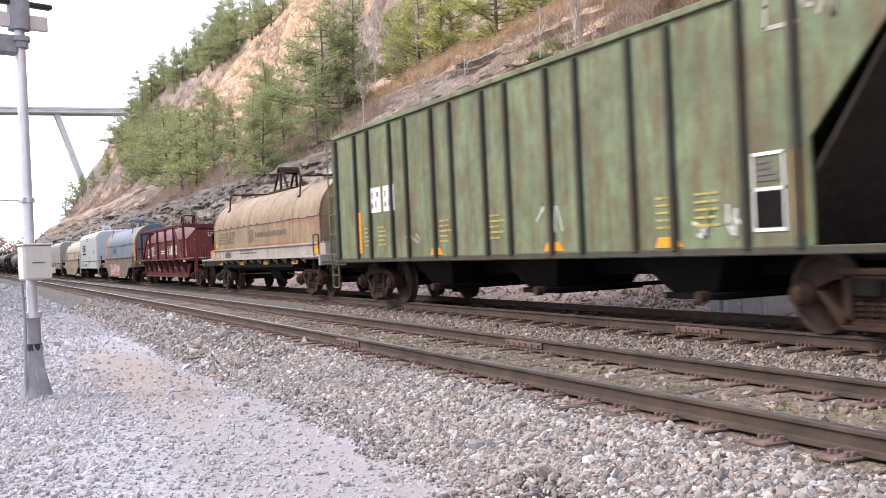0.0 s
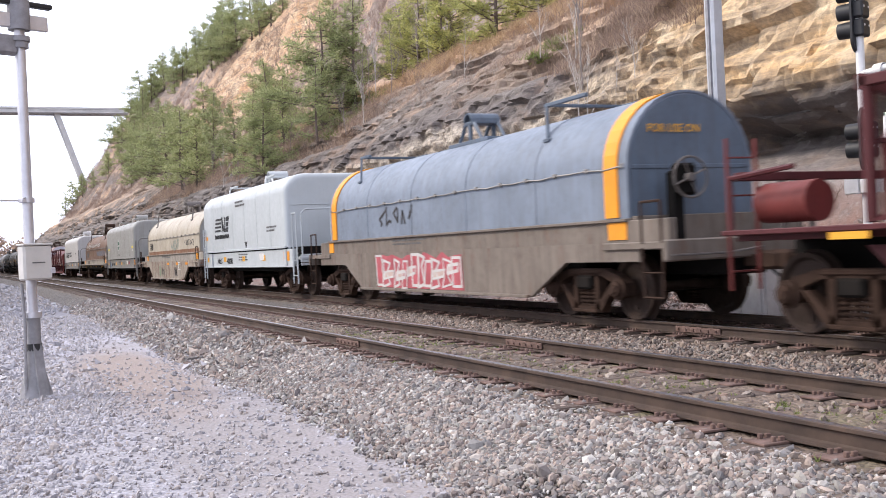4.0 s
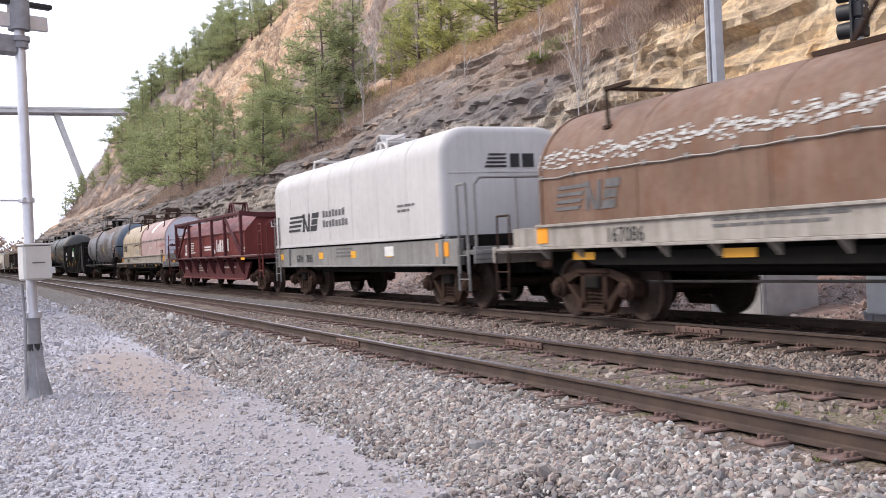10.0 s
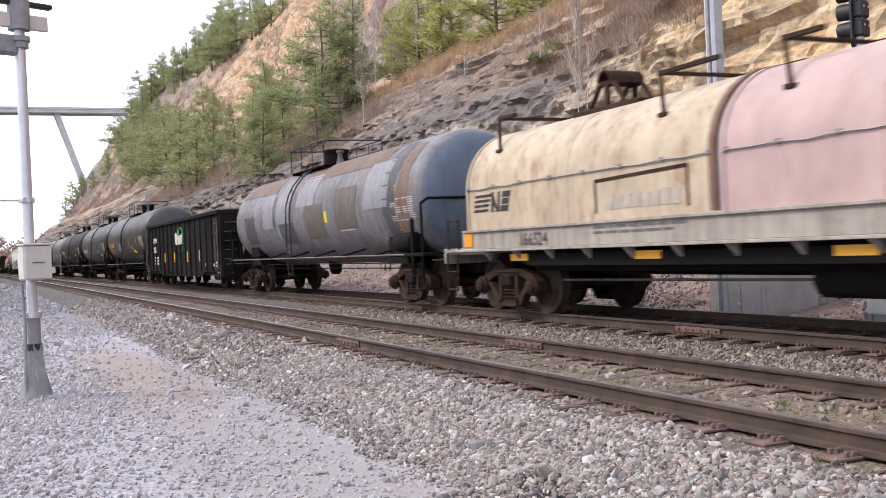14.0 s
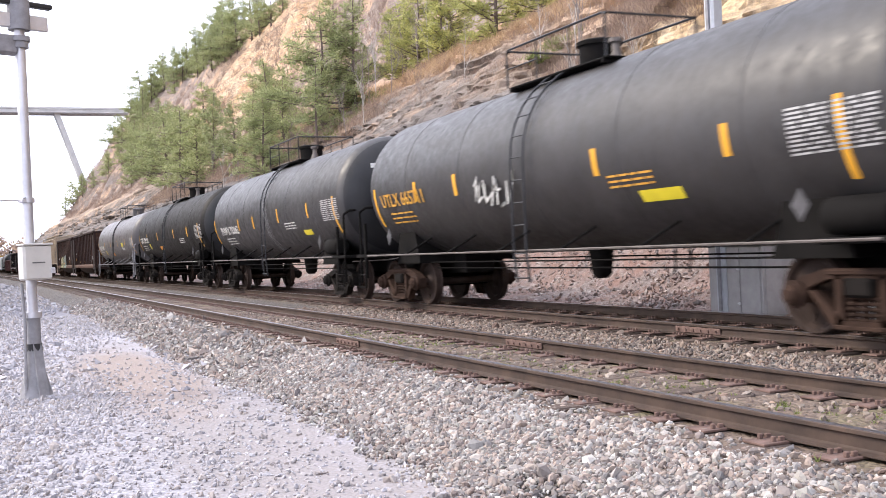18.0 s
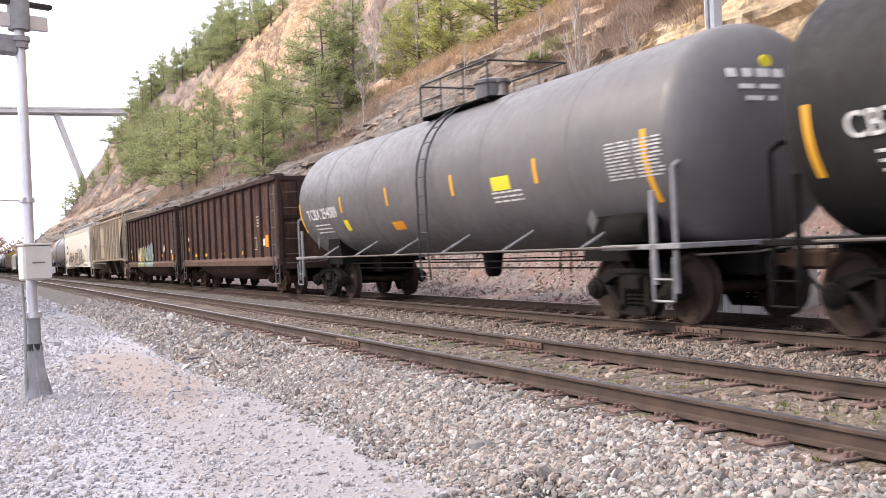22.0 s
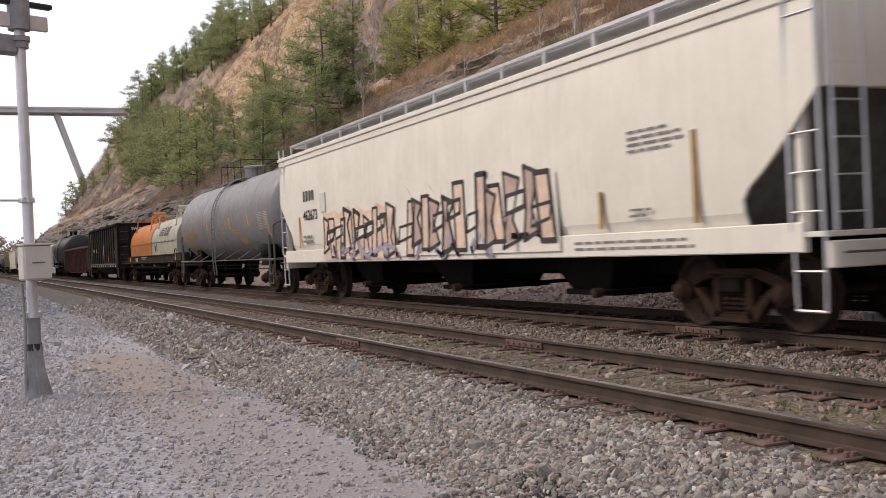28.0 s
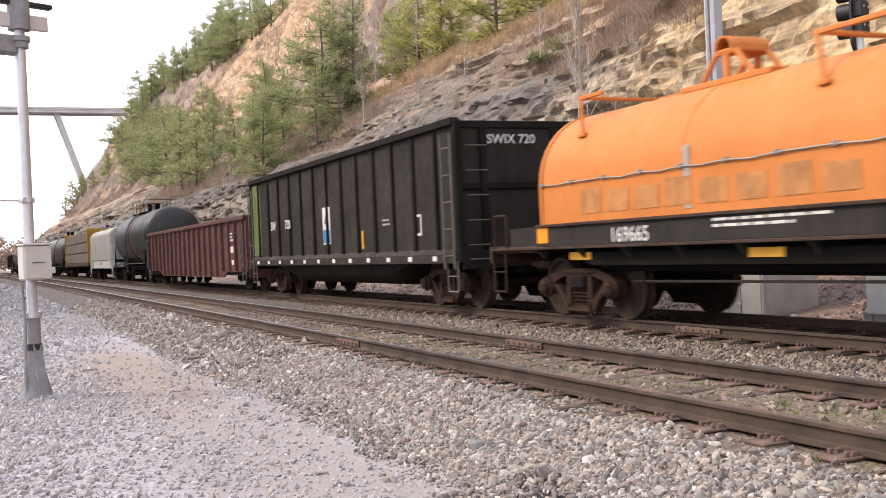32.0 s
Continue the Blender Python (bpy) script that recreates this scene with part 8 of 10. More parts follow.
# ---------------------------------------------------------------- covered hoppers
def covered_hopper(label, front, rear, body, rib_mat, z0, top, ribs, cut_front, cut_rear, bays, bay_mat, kind="ribbed", roof_rise=0.32, marks=None, sill=None, rail_mat=None, rail=True, slope=None):
    """cut_front, cut_rear: how far the side sheet is cut back at its foot, and the height at which the cut ends."""
    car, hl = new_car("hopper_car", label, front, rear, category="covered hopper")
    hw = 1.48
    inset = 0.6 if kind == "ribbed" else 0.06
    sm = sill or body
    a, za = cut_front
    b, zb = cut_rear
    side = [(-hl + inset + b, z0), (hl - inset - a, z0)]
    side += [(hl - inset - a, za), (hl - inset, top)] if a else [(hl - inset, top)]
    side += [(-hl + inset, top), (-hl + inset + b, zb)] if b else [(-hl + inset, top)]
    for sy in (-1, 1):
        if kind == "ribbed":
            y0, y1 = sorted((sy * hw, sy * (hw - 0.04)))
            part("side_sheet", Shape().slab(side, y0, y1), body, car, "steel side sheet")
            for k in range(ribs):
                x = -hl + 0.75 + b + (2 * hl - 1.5 - a - b) * (k + (0.22 if 0 < k < ribs - 1 and k % 2 else 0)) / (ribs - 1)
                s = Shape().box(x - 0.045, x + 0.045, min(sy * hw, sy * (hw + 0.075)), max(sy * hw, sy * (hw + 0.075)), z0 - 0.03, top - 0.06, 0.01)
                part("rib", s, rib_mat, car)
        else:
            s = Shape()
            n = 18
            zs = [z0 + (top - z0) * k / n for k in range(n + 1)]
            def edges(z):
                lo, hi = -hl + inset, hl - inset
                if b: lo += b * (1 - min(1, max(0, (z - zb) / (0.9)))) 
                if a: hi -= a * (1 - min(1, max(0, (z - za) / 1.0)) ** 0.8)
                return lo, hi
            v = []
            for z in zs:
                lo, hi = edges(z)
                bulge = 0.10 * max(0.0, math.sin(math.pi * (z - z0) / (top - z0))) ** 0.35
                for x in (lo, hi):
                    v.append((x, sy * (hw - 0.06 + bulge), z))
            m = len(v)
            v += [(x, y - sy * 0.04, z) for x, y, z in v]
            f = [(2 * k, 2 * k + 1, 2 * k + 3, 2 * k + 2) for k in range(n)] + [(m + 2 * k, m + 2 * k + 2, m + 2 * k + 3, m + 2 * k + 1) for k in range(n)]
            f += [(2 * k, 2 * k + 2, m + 2 * k + 2, m + 2 * k) for k in range(n)] + [(2 * k + 1, m + 2 * k + 1, m + 2 * k + 3, 2 * k + 3) for k in range(n)]
            f += [(0, m, m + 1, 1), (2 * n, 2 * n + 1, m + 2 * n + 1, m + 2 * n)]
            s.add(v, f, False)
            part("side_sheet", s, body, car, "smooth bulging side sheet")
            part("eave_band", Shape().box(-hl + inset, hl - inset, min(sy * (hw - 0.06), sy * (hw + 0.03)), max(sy * (hw - 0.06), sy * (hw + 0.03)), top - 0.16, top - 0.02, 0.015), body, car)
        y0, y1 = sorted((sy * (hw - 0.06), sy * (hw + 0.03)))
        zs0 = z0 - (0.32 if kind != "ribbed" else 0.10)
        part("side_sill", Shape().box(-hl + 0.35, hl - 0.35, y0, y1, zs0, z0, 0.015), sm, car)
        part("top_chord", Shape().box(-hl + inset - 0.05, hl - inset + 0.05, min(sy * (hw - 0.05), sy * (hw + 0.06)), max(sy * (hw - 0.05), sy * (hw + 0.06)), top - 0.02, top + 0.07, 0.012), body, car)
    n = 8
    roof = [(-hw + 2 * hw * k / n, top + 0.05 + roof_rise * (1 - (2 * k / n - 1) ** 2)) for k in range(n + 1)] + [(hw, top), (-hw, top)]
    part("roof", Shape().extrude(roof, -hl + inset, hl - inset), body, car, "low arched roof")
    for k in range(4):
        x = -hl + inset + (2 * hl - 2 * inset) * (k + 0.5) / 4
        part("hatch", Shape().box(x - 1.2, x + 1.2, -0.3, 0.3, top + roof_rise + 0.04, top + roof_rise + 0.14, 0.03), body, car)
    for sy in (-1, 1):
        part("running_board", Shape().box(-hl + 0.3, hl - 0.3, sy * (0.95 if rail else 0.4) - 0.22, sy * (0.95 if rail else 0.4) + 0.22, top + 0.34, top + 0.38, 0.006), rail_mat or M_steel_bar, car)
        if rail:
            m = 14
            post = Shape().box(-0.03, 0.03, sy * 1.22 - 0.02, sy * 1.22 + 0.02, top + 0.02, top + 0.40).mesh("board_support", rail_mat or body)
            for k in range(m + 1):
                part("board_support", post, None, car, at=(-hl + 0.35 + (2 * hl - 0.7) * k / m, 0, 0))
            part("board_rail", Shape().box(-hl + 0.3, hl - 0.3, sy * 1.22 - 0.025, sy * 1.22 + 0.025, top + 0.37, top + 0.42), rail_mat or body, car)
    for d, (c, zc) in ((1, cut_front), (-1, cut_rear)):
        xe = d * (hl - inset)
        if c:
            # slope sheet between the cut edges
            xi = d * (hl - inset - c)
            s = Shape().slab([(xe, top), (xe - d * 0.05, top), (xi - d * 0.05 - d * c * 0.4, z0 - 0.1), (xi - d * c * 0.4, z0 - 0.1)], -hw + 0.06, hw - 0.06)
            part("slope_sheet", s, slope or P_slope_shade, car, "slope sheet darkened for shade")
            for sy in (-1, 1):
                part("end_frame", Shape().box(d * (hl - 0.42) - 0.05, d * (hl - 0.42) + 0.05, sy * (hw - 0.08) - 0.06, sy * (hw - 0.08) + 0.06, z0 - 0.1, top, 0.01), body, car)
        else:
            part("end_wall", Shape().box(xe - 0.04, xe + 0.04, -hw + 0.05, hw - 0.05, z0 - 0.1, top, 0.01), body, car)
        part("end_cap", Shape().box(xe - 0.06, xe + 0.02, -hw + 0.05, hw - 0.05, top - (0.5 if kind == "ribbed" else 1.1), top + 0.03, 0.01), body, car)
        lm = rail_mat or body
        ladder(car, d * (hl - 0.30), -hw - 0.02, z0 - 0.1, top + 0.3, "x", 0.44, lm, rungs=7)
        ladder(car, d * (hl - 0.05), -hw + 0.35, z0 - 0.1, top + 0.1, "y", 0.44, lm, rungs=7)
        stirrup(car, d * (hl - 0.30), -hw, lm, 0.32, z0 - 0.1)
        part("end_platform", Shape().box(d * (hl - 0.55) - 0.5, d * (hl - 0.55) + 0.5, -hw, hw, z0 - 0.16, z0 - 0.1, 0.008), sm, car)
        part("end_sill", Shape().box(d * (hl - 0.08) - 0.06, d * (hl - 0.08) + 0.06, -1.42, 1.42, 0.76, 1.04, 0.012), sm, car)
        part("bolster_plate", Shape().slab([(d * (hl - 3.0), 0.8), (d * (hl - 1.0), 0.8), (d * (hl - 0.8), z0 - 0.1), (d * (hl - 3.2), z0 - 0.1)], -0.5, 0.5), M_under, car)
    zl = 0.40
    x0, x1 = -hl + 3.1, hl - 3.1
    w = (x1 - x0) / bays
    for k in range(bays):
        c = x0 + w * (k + 0.5)
        s = Shape()
        zt = z0 - 0.08
        for (u0, u1) in ((-1, 1),):
            s.add([(c - w * 0.26, -1.1, zt), (c + w * 0.24, -1.1, zt), (c + w * 0.24, 0.7, zt), (c - w * 0.26, 0.7, zt), (c - w * 0.11, -0.85, zl), (c + w * 0.11, -0.85, zl), (c + w * 0.11, 0.6, zl), (c - w * 0.11, 0.6, zl)],
                  [(0, 1, 2, 3), (4, 7, 6, 5), (0, 4, 5, 1), (1, 5, 6, 2), (2, 6, 7, 3), (3, 7, 4, 0)])
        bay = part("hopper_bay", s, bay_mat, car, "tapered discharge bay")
        part("gate", Shape().box(c - w * 0.13, c + w * 0.16, -0.95, 0.7, zl - 0.06, zl + 0.02, 0.01).tube((c + w * 0.22, -1.40, zl + 0.02), (c + w * 0.22, 1.40, zl + 0.02), 0.035, 6), M_under, bay)
        part("gate_lever", Shape().lathe([(-0.08, 0.001), (-0.08, 0.07), (0.06, 0.07), (0.06, 0.001)], "y", (c + w * 0.22, -1.40, zl + 0.02), 8), M_truck, bay)
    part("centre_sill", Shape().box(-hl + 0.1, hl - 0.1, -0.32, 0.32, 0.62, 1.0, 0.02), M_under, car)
    brake_wheel(car, hl - 0.1, 0.7, 1.9, 0.26)
    for x in (-hl + 2.0, hl - 2.0):
        add_truck(car, x)
    add_ends(car, hl, -hl)
    if marks:
        marks(car, hl)
    return car


# ---------------------------------------------------------------- spray paint
def ribbon(s, pts, w, y):
    for (x0, z0), (x1, z1) in zip(pts[:-1], pts[1:]):
        dx, dz = x1 - x0, z1 - z0
        l = math.hypot(dx, dz) or 1
        nx, nz = -dz / l * w / 2, dx / l * w / 2
        ex, ez = dx / l * w * 0.3, dz / l * w * 0.3
        s.slab([(x0 + nx - ex, z0 + nz - ez), (x0 - nx - ex, z0 - nz - ez), (x1 - nx + ex, z1 - nz + ez), (x1 + nx + ex, z1 + nz + ez)], y - 0.003, y)
    return s


def graffiti(parent, x0, x1, z0, z1, y, count, fills, outline, seed, wide=0.03, label="sprayed tag of angular interlocked shapes"):
    """Interlocked angular sprayed shapes with dark outlines over a pale cloud, no letters."""
    rnd = random.Random(seed)
    w, h = (x1 - x0) / count, z1 - z0
    top = [(x1 - (x1 - x0) * i / (3 * count), z1 + rnd.uniform(-0.14, 0.08) * h) for i in range(3 * count + 1)]
    part("graffiti_fill", Shape().slab([(x0 - 0.06, z0), (x1 + 0.06, z0)] + top, y - 0.002, y), fills[0], parent, label)
    for k in range(count):
        c = x0 + w * (k + 0.5)
        lean = rnd.uniform(-0.12, 0.2)
        for j in range(3):
            kind = (k + j + seed) % 3
            u = (j - 1) * 0.30 * w + rnd.uniform(-0.05, 0.05) * w
            za, zb = z0 + h * rnd.uniform(0.0, 0.14), z0 + h * rnd.uniform(0.78, 1.0)
            zm = za + (zb - za) * rnd.uniform(0.35, 0.65)
            t = w * rnd.uniform(0.14, 0.22)
            if kind == 0:
                pts = [(c + u - t, za), (c + u + t, za), (c + u + t * 0.8 + lean * h, zb), (c + u - t * 1.2 + lean * h, zb)]
            elif kind == 1:
                pts = [(c + u - t, za), (c + u + 1.6 * t, za + 0.1 * h), (c + u + 0.6 * t, zm), (c + u + 1.8 * t, zb - 0.1 * h), (c + u - 0.6 * t, zb), (c + u - 0.4 * t, zm)]
            else:
                pts = [(c + u - 1.5 * t, zm - 0.12 * h), (c + u + 1.5 * t, zm - 0.04 * h), (c + u + 1.7 * t, zm + 0.14 * h), (c + u - 1.2 * t, zm + 0.1 * h)]
            yy = y - 0.004 - 0.002 * j
            f = part("graffiti_fill", Shape().slab(pts, yy - 0.001, yy), fills[(k + j) % len(fills)], parent)
            part("graffiti_outline", ribbon(Shape(), pts + pts[:1], wide * rnd.uniform(0.7, 1.4), yy - 0.0015), outline, f)


def scrawl(parent, x0, x1, z0, z1, y, material, seed, w=0.05, count=9, name="graffiti_tag"):
    rnd = random.Random(seed)
    for k in range(count):
        x = x0 + (x1 - x0) * k / count
        pts = [(x + rnd.uniform(0, 0.8) * (x1 - x0) / count * 1.6, rnd.uniform(z0, z1)) for _ in range(4)]
        part(name, ribbon(Shape(), pts, w, y - 0.0004 * (k % 4)), material, parent, "sprayed scrawl")


def letter_blocks(parent, x, z, w, h, n, y, material, gap=0.28, name="wordmark", label="faded block wordmark"):
    """A brand word as plain solid bars of its size."""
    step, mark = w / n, None
    for k in range(n):
        a, b, t = x + k * step, x + (k + 1 - gap) * step, z + h * (0.86 if k % 3 else 1)
        bar = part("bar" if mark else name, Shape().slab([(a, z), (b, z), (b, t), (a, t)], y - 0.005, y), material, mark or parent, "" if mark else label)
        mark = mark or bar
    return mark


# ================================================================ the train, from its head backwards
def marks_green(car, hl):
    y = -1.485
    for x in (-6.05, -5.3):
        part("panel", Shape().box(x, x + 0.60, y - 0.008, y, 1.95, 2.48), M_white_mark, car, "white stencil panel")
        stencil([(x + 0.08, x + 0.16, 2.05, 2.15), (x + 0.3, x + 0.36, 2.05, 2.2), (x + 0.1, x + 0.15, 2.25, 2.38), (x + 0.38, x + 0.48, 2.28, 2.38)], y - 0.008, M_grey_mark, car, "stencil")
    for x in (-6.5, -5.7, -2.55, -0.55, 4.0, 4.75):
        stencil(print_block(x, 1.62, 0.5, 5, 0.032, 0.06, int(x * 7)), y, M_ochre_print, car, "yellow_print")
    for x in (-3.0, 1.2, 3.95):
        part("reflector", Shape().slab([(x, 1.02), (x + 0.55, 1.02), (x + 0.42, 1.15), (x + 0.08, 1.15)], y - 0.006, y), M_orange_patch, car)
    s = Shape()
    for x0, x1, z0, z1 in ((5.75, 6.25, 1.16, 1.20), (5.75, 6.25, 1.60, 1.64), (5.75, 6.25, 1.98, 2.02), (5.75, 5.78, 1.2, 2.0), (6.22, 6.25, 1.2, 2.0)):
        s.box(x0, x1, y - 0.01, y, z0, z1)
    part("data_panel", s, M_white_mark, car, "white framed data panel")
    part("panel", Shape().box(5.79, 6.21, y - 0.006, y, 1.21, 1.59), M_under, car, "dark data plate")
    stencil(print_block(5.84, 1.9, 0.34, 4, 0.035, 0.03, 3), y, M_grey_mark, car, "small_print")
    for x in (-6.85, 6.34):
        part("reflector", Shape().box(x, x + 0.16, y - 0.008, y, 1.10, 2.0), M_orange_patch, car, "orange upright stripe")
    scrawl(car, 1.0, 1.75, 1.25, 1.75, y, G_white, 5, 0.03, 3)
    scrawl(car, -4.2, -3.5, 1.2, 1.5, y, M_pale_mark, 6, 0.03, 4)
    scrawl(car, 4.7, 5.6, 1.1, 1.5, y, G_white, 7, 0.045, 4)
    scrawl(car, 6.0, 8.0, 3.2, 3.7, y, M_pale_mark, 8, 0.05, 5)


# the sill's shadow is painted, by giving it the dark rib colour
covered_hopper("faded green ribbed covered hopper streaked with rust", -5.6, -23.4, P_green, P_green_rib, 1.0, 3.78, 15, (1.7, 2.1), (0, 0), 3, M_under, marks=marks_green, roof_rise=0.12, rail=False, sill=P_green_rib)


M_drab_mark = plain("dirt-worn dark stencil", (0.12, 0.092, 0.07), 0.75, 0, 0.35, 4, 0.02)
M_thin_print = plain("thin worn print", (0.2, 0.185, 0.175), 0.7, 0, 0.35, 8, 0.02)
M_rust_run = plain("dull ochre rust run", (0.3, 0.17, 0.06), 0.8, 0, 0.4, 6, 0.02)


def dress_2(car, hl, lx):
    stripe_mark(-5.6, 1.60, 2.4, 0.42, -1.075, M_drab_mark, car)
    letter_blocks(car, -0.4, 1.74, 3.6, 0.17, 20, -1.074, M_drab_mark, 0.3)
    part("emblem", Shape().slab([(-1.3, 1.62), (-0.95, 1.58), (-0.65, 1.66), (-0.6, 1.98), (-0.8, 2.02), (-1.22, 1.96)], -1.08, -1.074), M_drab_mark, car, "dark faded emblem block")
    part("notice", Shape().box(-6.25, -5.8, -1.08, -1.074, 1.5, 1.64), M_orange_patch, car)
    s = Shape()
    ribbon(s, [(-0.9, 1.48), (3.5, 1.50), (3.5, 2.06), (5.9, 2.08), (6.0, 1.62)], 0.035, -1.074)
    part("border_line", s, M_red_mark, car, "red outline")


coil_car("tan arched coil car streaked with brown grime", -24.6, -38.9, [(-38.1, -25.4, P_tan)], P_pale_sill, P_pale_sill, "167051", end_mat=P_tan, extras=dress_2, bracket_mat=M_truck, trucks=(-26.4, -36.6), bail=(0.6, 1.7))
framed_coil_car("oxide red framed coil car with white markings", -39.8, -56.0, P_red, P_red_dark, "631016")


def dress_4(car, hl, lx):
    for x in (lx(-58.6), lx(-70.75)):
        b = Shape().extrude(arch(1.098, 1.45, 2.14, 3.228) + list(reversed(arch(1.07, 1.45, 2.14, 3.2))), x - 0.16, x + 0.16)
        part("hood_stripe", b, M_orange_patch, car, "faded orange stripe over the hood edge")
    scrawl(car, -3.2, -1.4, 1.65, 2.1, -1.075, G_dark, 4, 0.06, 5)
    graffiti(car, -2.8, 1.4, 0.36, 1.04, -1.305, 5, [G_crimson, G_crimson, G_pink], G_white, 9, 0.05)
    end_letters("FOR USE ON", lx(-58.16), -0.75, 2.62, 0.16, M_gold_mark, car)


coil_car("grey-blue arched coil car with orange edge stripes", -57.0, -72.0, [(-71.0, -58.2, P_blue)], P_dun_sill, P_dun_sill, "", "fish", end_mat=P_blue_end, extras=dress_4, bracket_mat=P_blue_end, trucks=(-59.4, -70.2))


def mark_5(car, hl):
    stripe_mark(-4.05, 2.02, 2.1, 0.52, -1.385, M_black_mark, car)
    letter_blocks(car, -4.1, 1.80, 2.2, 0.15, 16, -1.384, M_black_mark, 0.3, "small_wordmark")
    part("arrow", Shape().slab([(0.2, 1.62), (0.5, 1.62), (0.42, 1.5), (0.35, 1.42), (0.28, 1.5)], -1.388, -1.382), M_black_mark, car)
    stencil([(-5.85, -5.3, 1.80, 1.92)], -1.383, M_orange_patch, car, "reflector")
    stencil(print_block(2.9, 1.95, 1.2, 2, 0.05, 0.05, 2), -1.383, M_grey_mark, car, "small_print")
    stencil(print_block(-0.9, 2.9, 1.5, 2, 0.06, 0.06, 4), -1.384, M_grey_mark, car, "small_print")


tall_coil_car("clean white round-shouldered coil car with black markings", -72.9, -85.1, P_white, P_white, mark_5, "NKLX  400280", top=3.41, reflect=-2.95)


def dress_6(car, hl, lx):
    stripe_mark(lx(-99.7), 1.66, 0.95, 0.34, -1.075, M_black_mark, car)
    scrawl(car, 0.0, 1.9, 1.55, 2.05, -1.075, G_teal, 3, 0.05, 8)
    scrawl(car, 3.2, 5.3, 1.72, 1.98, -1.075, G_dark, 5, 0.035, 9)
    part("rust_band", Shape().box(-6.2, 6.2, -1.078, -1.071, 1.43, 1.58), P_rust_band, car, "rusted foot of the hood")
    for x in (0.1, 2.3, 4.4):
        stencil([(x, x + 0.5, 0.93, 1.03)], -1.304, M_orange_patch, car, "reflector")
    s = Shape()
    ribbon(s, [(2.75, 0.72), (2.75, 1.02), (3.25, 1.02), (3.25, 0.72), (2.75, 0.72)], 0.03, -1.304)
    part("data_frame", s, M_white_mark, car, "white-framed data panel")
    stencil(print_block(2.82, 0.93, 0.36, 3, 0.05, 0.03, 6), -1.304, M_white_mark, car, "small_print")
    scrawl(car, -1.3, -0.7, 0.42, 0.85, -1.304, G_dark, 8, 0.035, 5)
    scrawl(car, 1.9, 2.5, 0.42, 0.85, -1.304, G_dark, 9, 0.035, 6)
    scrawl(car, -2.1, -1.6, 0.4, 0.9, -1.304, M_moss_run, 10, 0.09, 4)


P_rust_band = paint("rusted hood foot", (0.19, 0.105, 0.062), 0.5, 0.6, 0.7, (0.10, 0.055, 0.035), (0.13, 0.05, 0.025), 0.3)
M_moss_run = plain("faint green run", (0.20, 0.24, 0.17), 0.8, 0, 0.3, 5, 0)
coil_car("dirty cream arched coil car with a rust-stained belly", -86.3, -101.3, [(-100.2, -87.4, P_cream)], P_pale_sill, P_rust_sill, "", "fish", end_mat=P_grey, extras=dress_6, bracket_mat=M_steel_bar, trucks=(-88.2, -99.1))


def mark_7(car, hl):
    s = Shape().lathe([(-1.392, 0.001), (-1.392, 0.30), (-1.38, 0.30)], "y", (-0.72, 0, 2.12), 24, False)
    e = part("emblem", s, M_white_mark, car, "round dark green emblem with a white rim")
    part("emblem_centre", Shape().lathe([(-1.398, 0.001), (-1.398, 0.24), (-1.39, 0.24)], "y", (-0.72, 0, 2.12), 24, False), M_teal_mark, e)
    part("emblem_bar", Shape().box(-0.90, -0.54, -1.404, -1.398, 2.08, 2.17), M_white_mark, e)
    for x in (-5.6, 4.4):
        part("notice", Shape().box(x + 0.1, x + 0.62, -1.392, -1.382, 1.88, 2.0), M_lemon, car, "yellow notice")
        stencil([(x + 0.2, x + 0.45, 1.74, 1.82)], -1.382, M_white_mark, car)
    xe = hl - 1.197
    part("end_notice", Shape().box(xe, xe + 0.006, -0.35, 0.25, 1.9, 2.04), M_lemon, car, "yellow notice on the hood end")
    part("end_notice", Shape().box(xe, xe + 0.006, -0.15, 0.12, 1.72, 1.85), M_white_mark, car)
    for k, (y0, y1) in enumerate(((-0.55, -0.28), (-0.2, 0.1), (0.16, 0.5))):
        part("end_print", Shape().box(xe, xe + 0.005, y0, y1, 2.72, 2.79), M_grey_mark, car)
    part("arrow", Shape().slab([(-0.85, 1.62), (-0.6, 1.62), (-0.725, 1.48)], -1.388, -1.382), M_black_mark, car)
    scrawl(car, 2.6, 3.6, 1.02, 1.22, -1.362, G_crimson, 5, 0.03, 5)
    scrawl(car, 0.9, 1.5, 0.9, 1.25, -1.362, G_teal, 6, 0.05, 4)
    scrawl(car, -5.3, -4.7, 0.88, 1.2, -1.362, M_blue_hose, 7, 0.08, 3)


tall_coil_car("warm grey round-shouldered coil car with a green roundel", -102.0, -114.8, P_grey, P_grey_sill, mark_7, "GRN  8004", top=3.37)


def dress_8(car, hl, lx):
    stripe_mark(-6.0, 1.6, 1.7, 0.42, -1.075, M_grey_mark, car)
    letter_blocks(car, 0.6, 1.66, 3.6, 0.36, 7, -1.074, M_blue_mark)
    letter_blocks(car, 4.4, 1.66, 0.9, 0.36, 3, -1.074, M_blue_mark, 0.45)
    scrawl(car, 5.5, 6.5, 1.55, 1.95, -1.076, G_white, 3, 0.06, 6)
    for a in (12, 15, 18):
        s = Shape()
        rnd = random.Random(a)
        for k in range(110):
            x = -6.5 + k * 0.08
            an = radians(a + rnd.uniform(-5, 5))
            yy, zz = -1.08 * math.cos(an), 2.14 + 1.07 * math.sin(an)
            s.box(x, x + rnd.uniform(0.04, 0.13), yy - 0.003, yy + 0.006, zz - 0.01, zz + rnd.uniform(0.005, 0.03))
        part("white_splash", s, G_white, car, "band of flaking white paint")


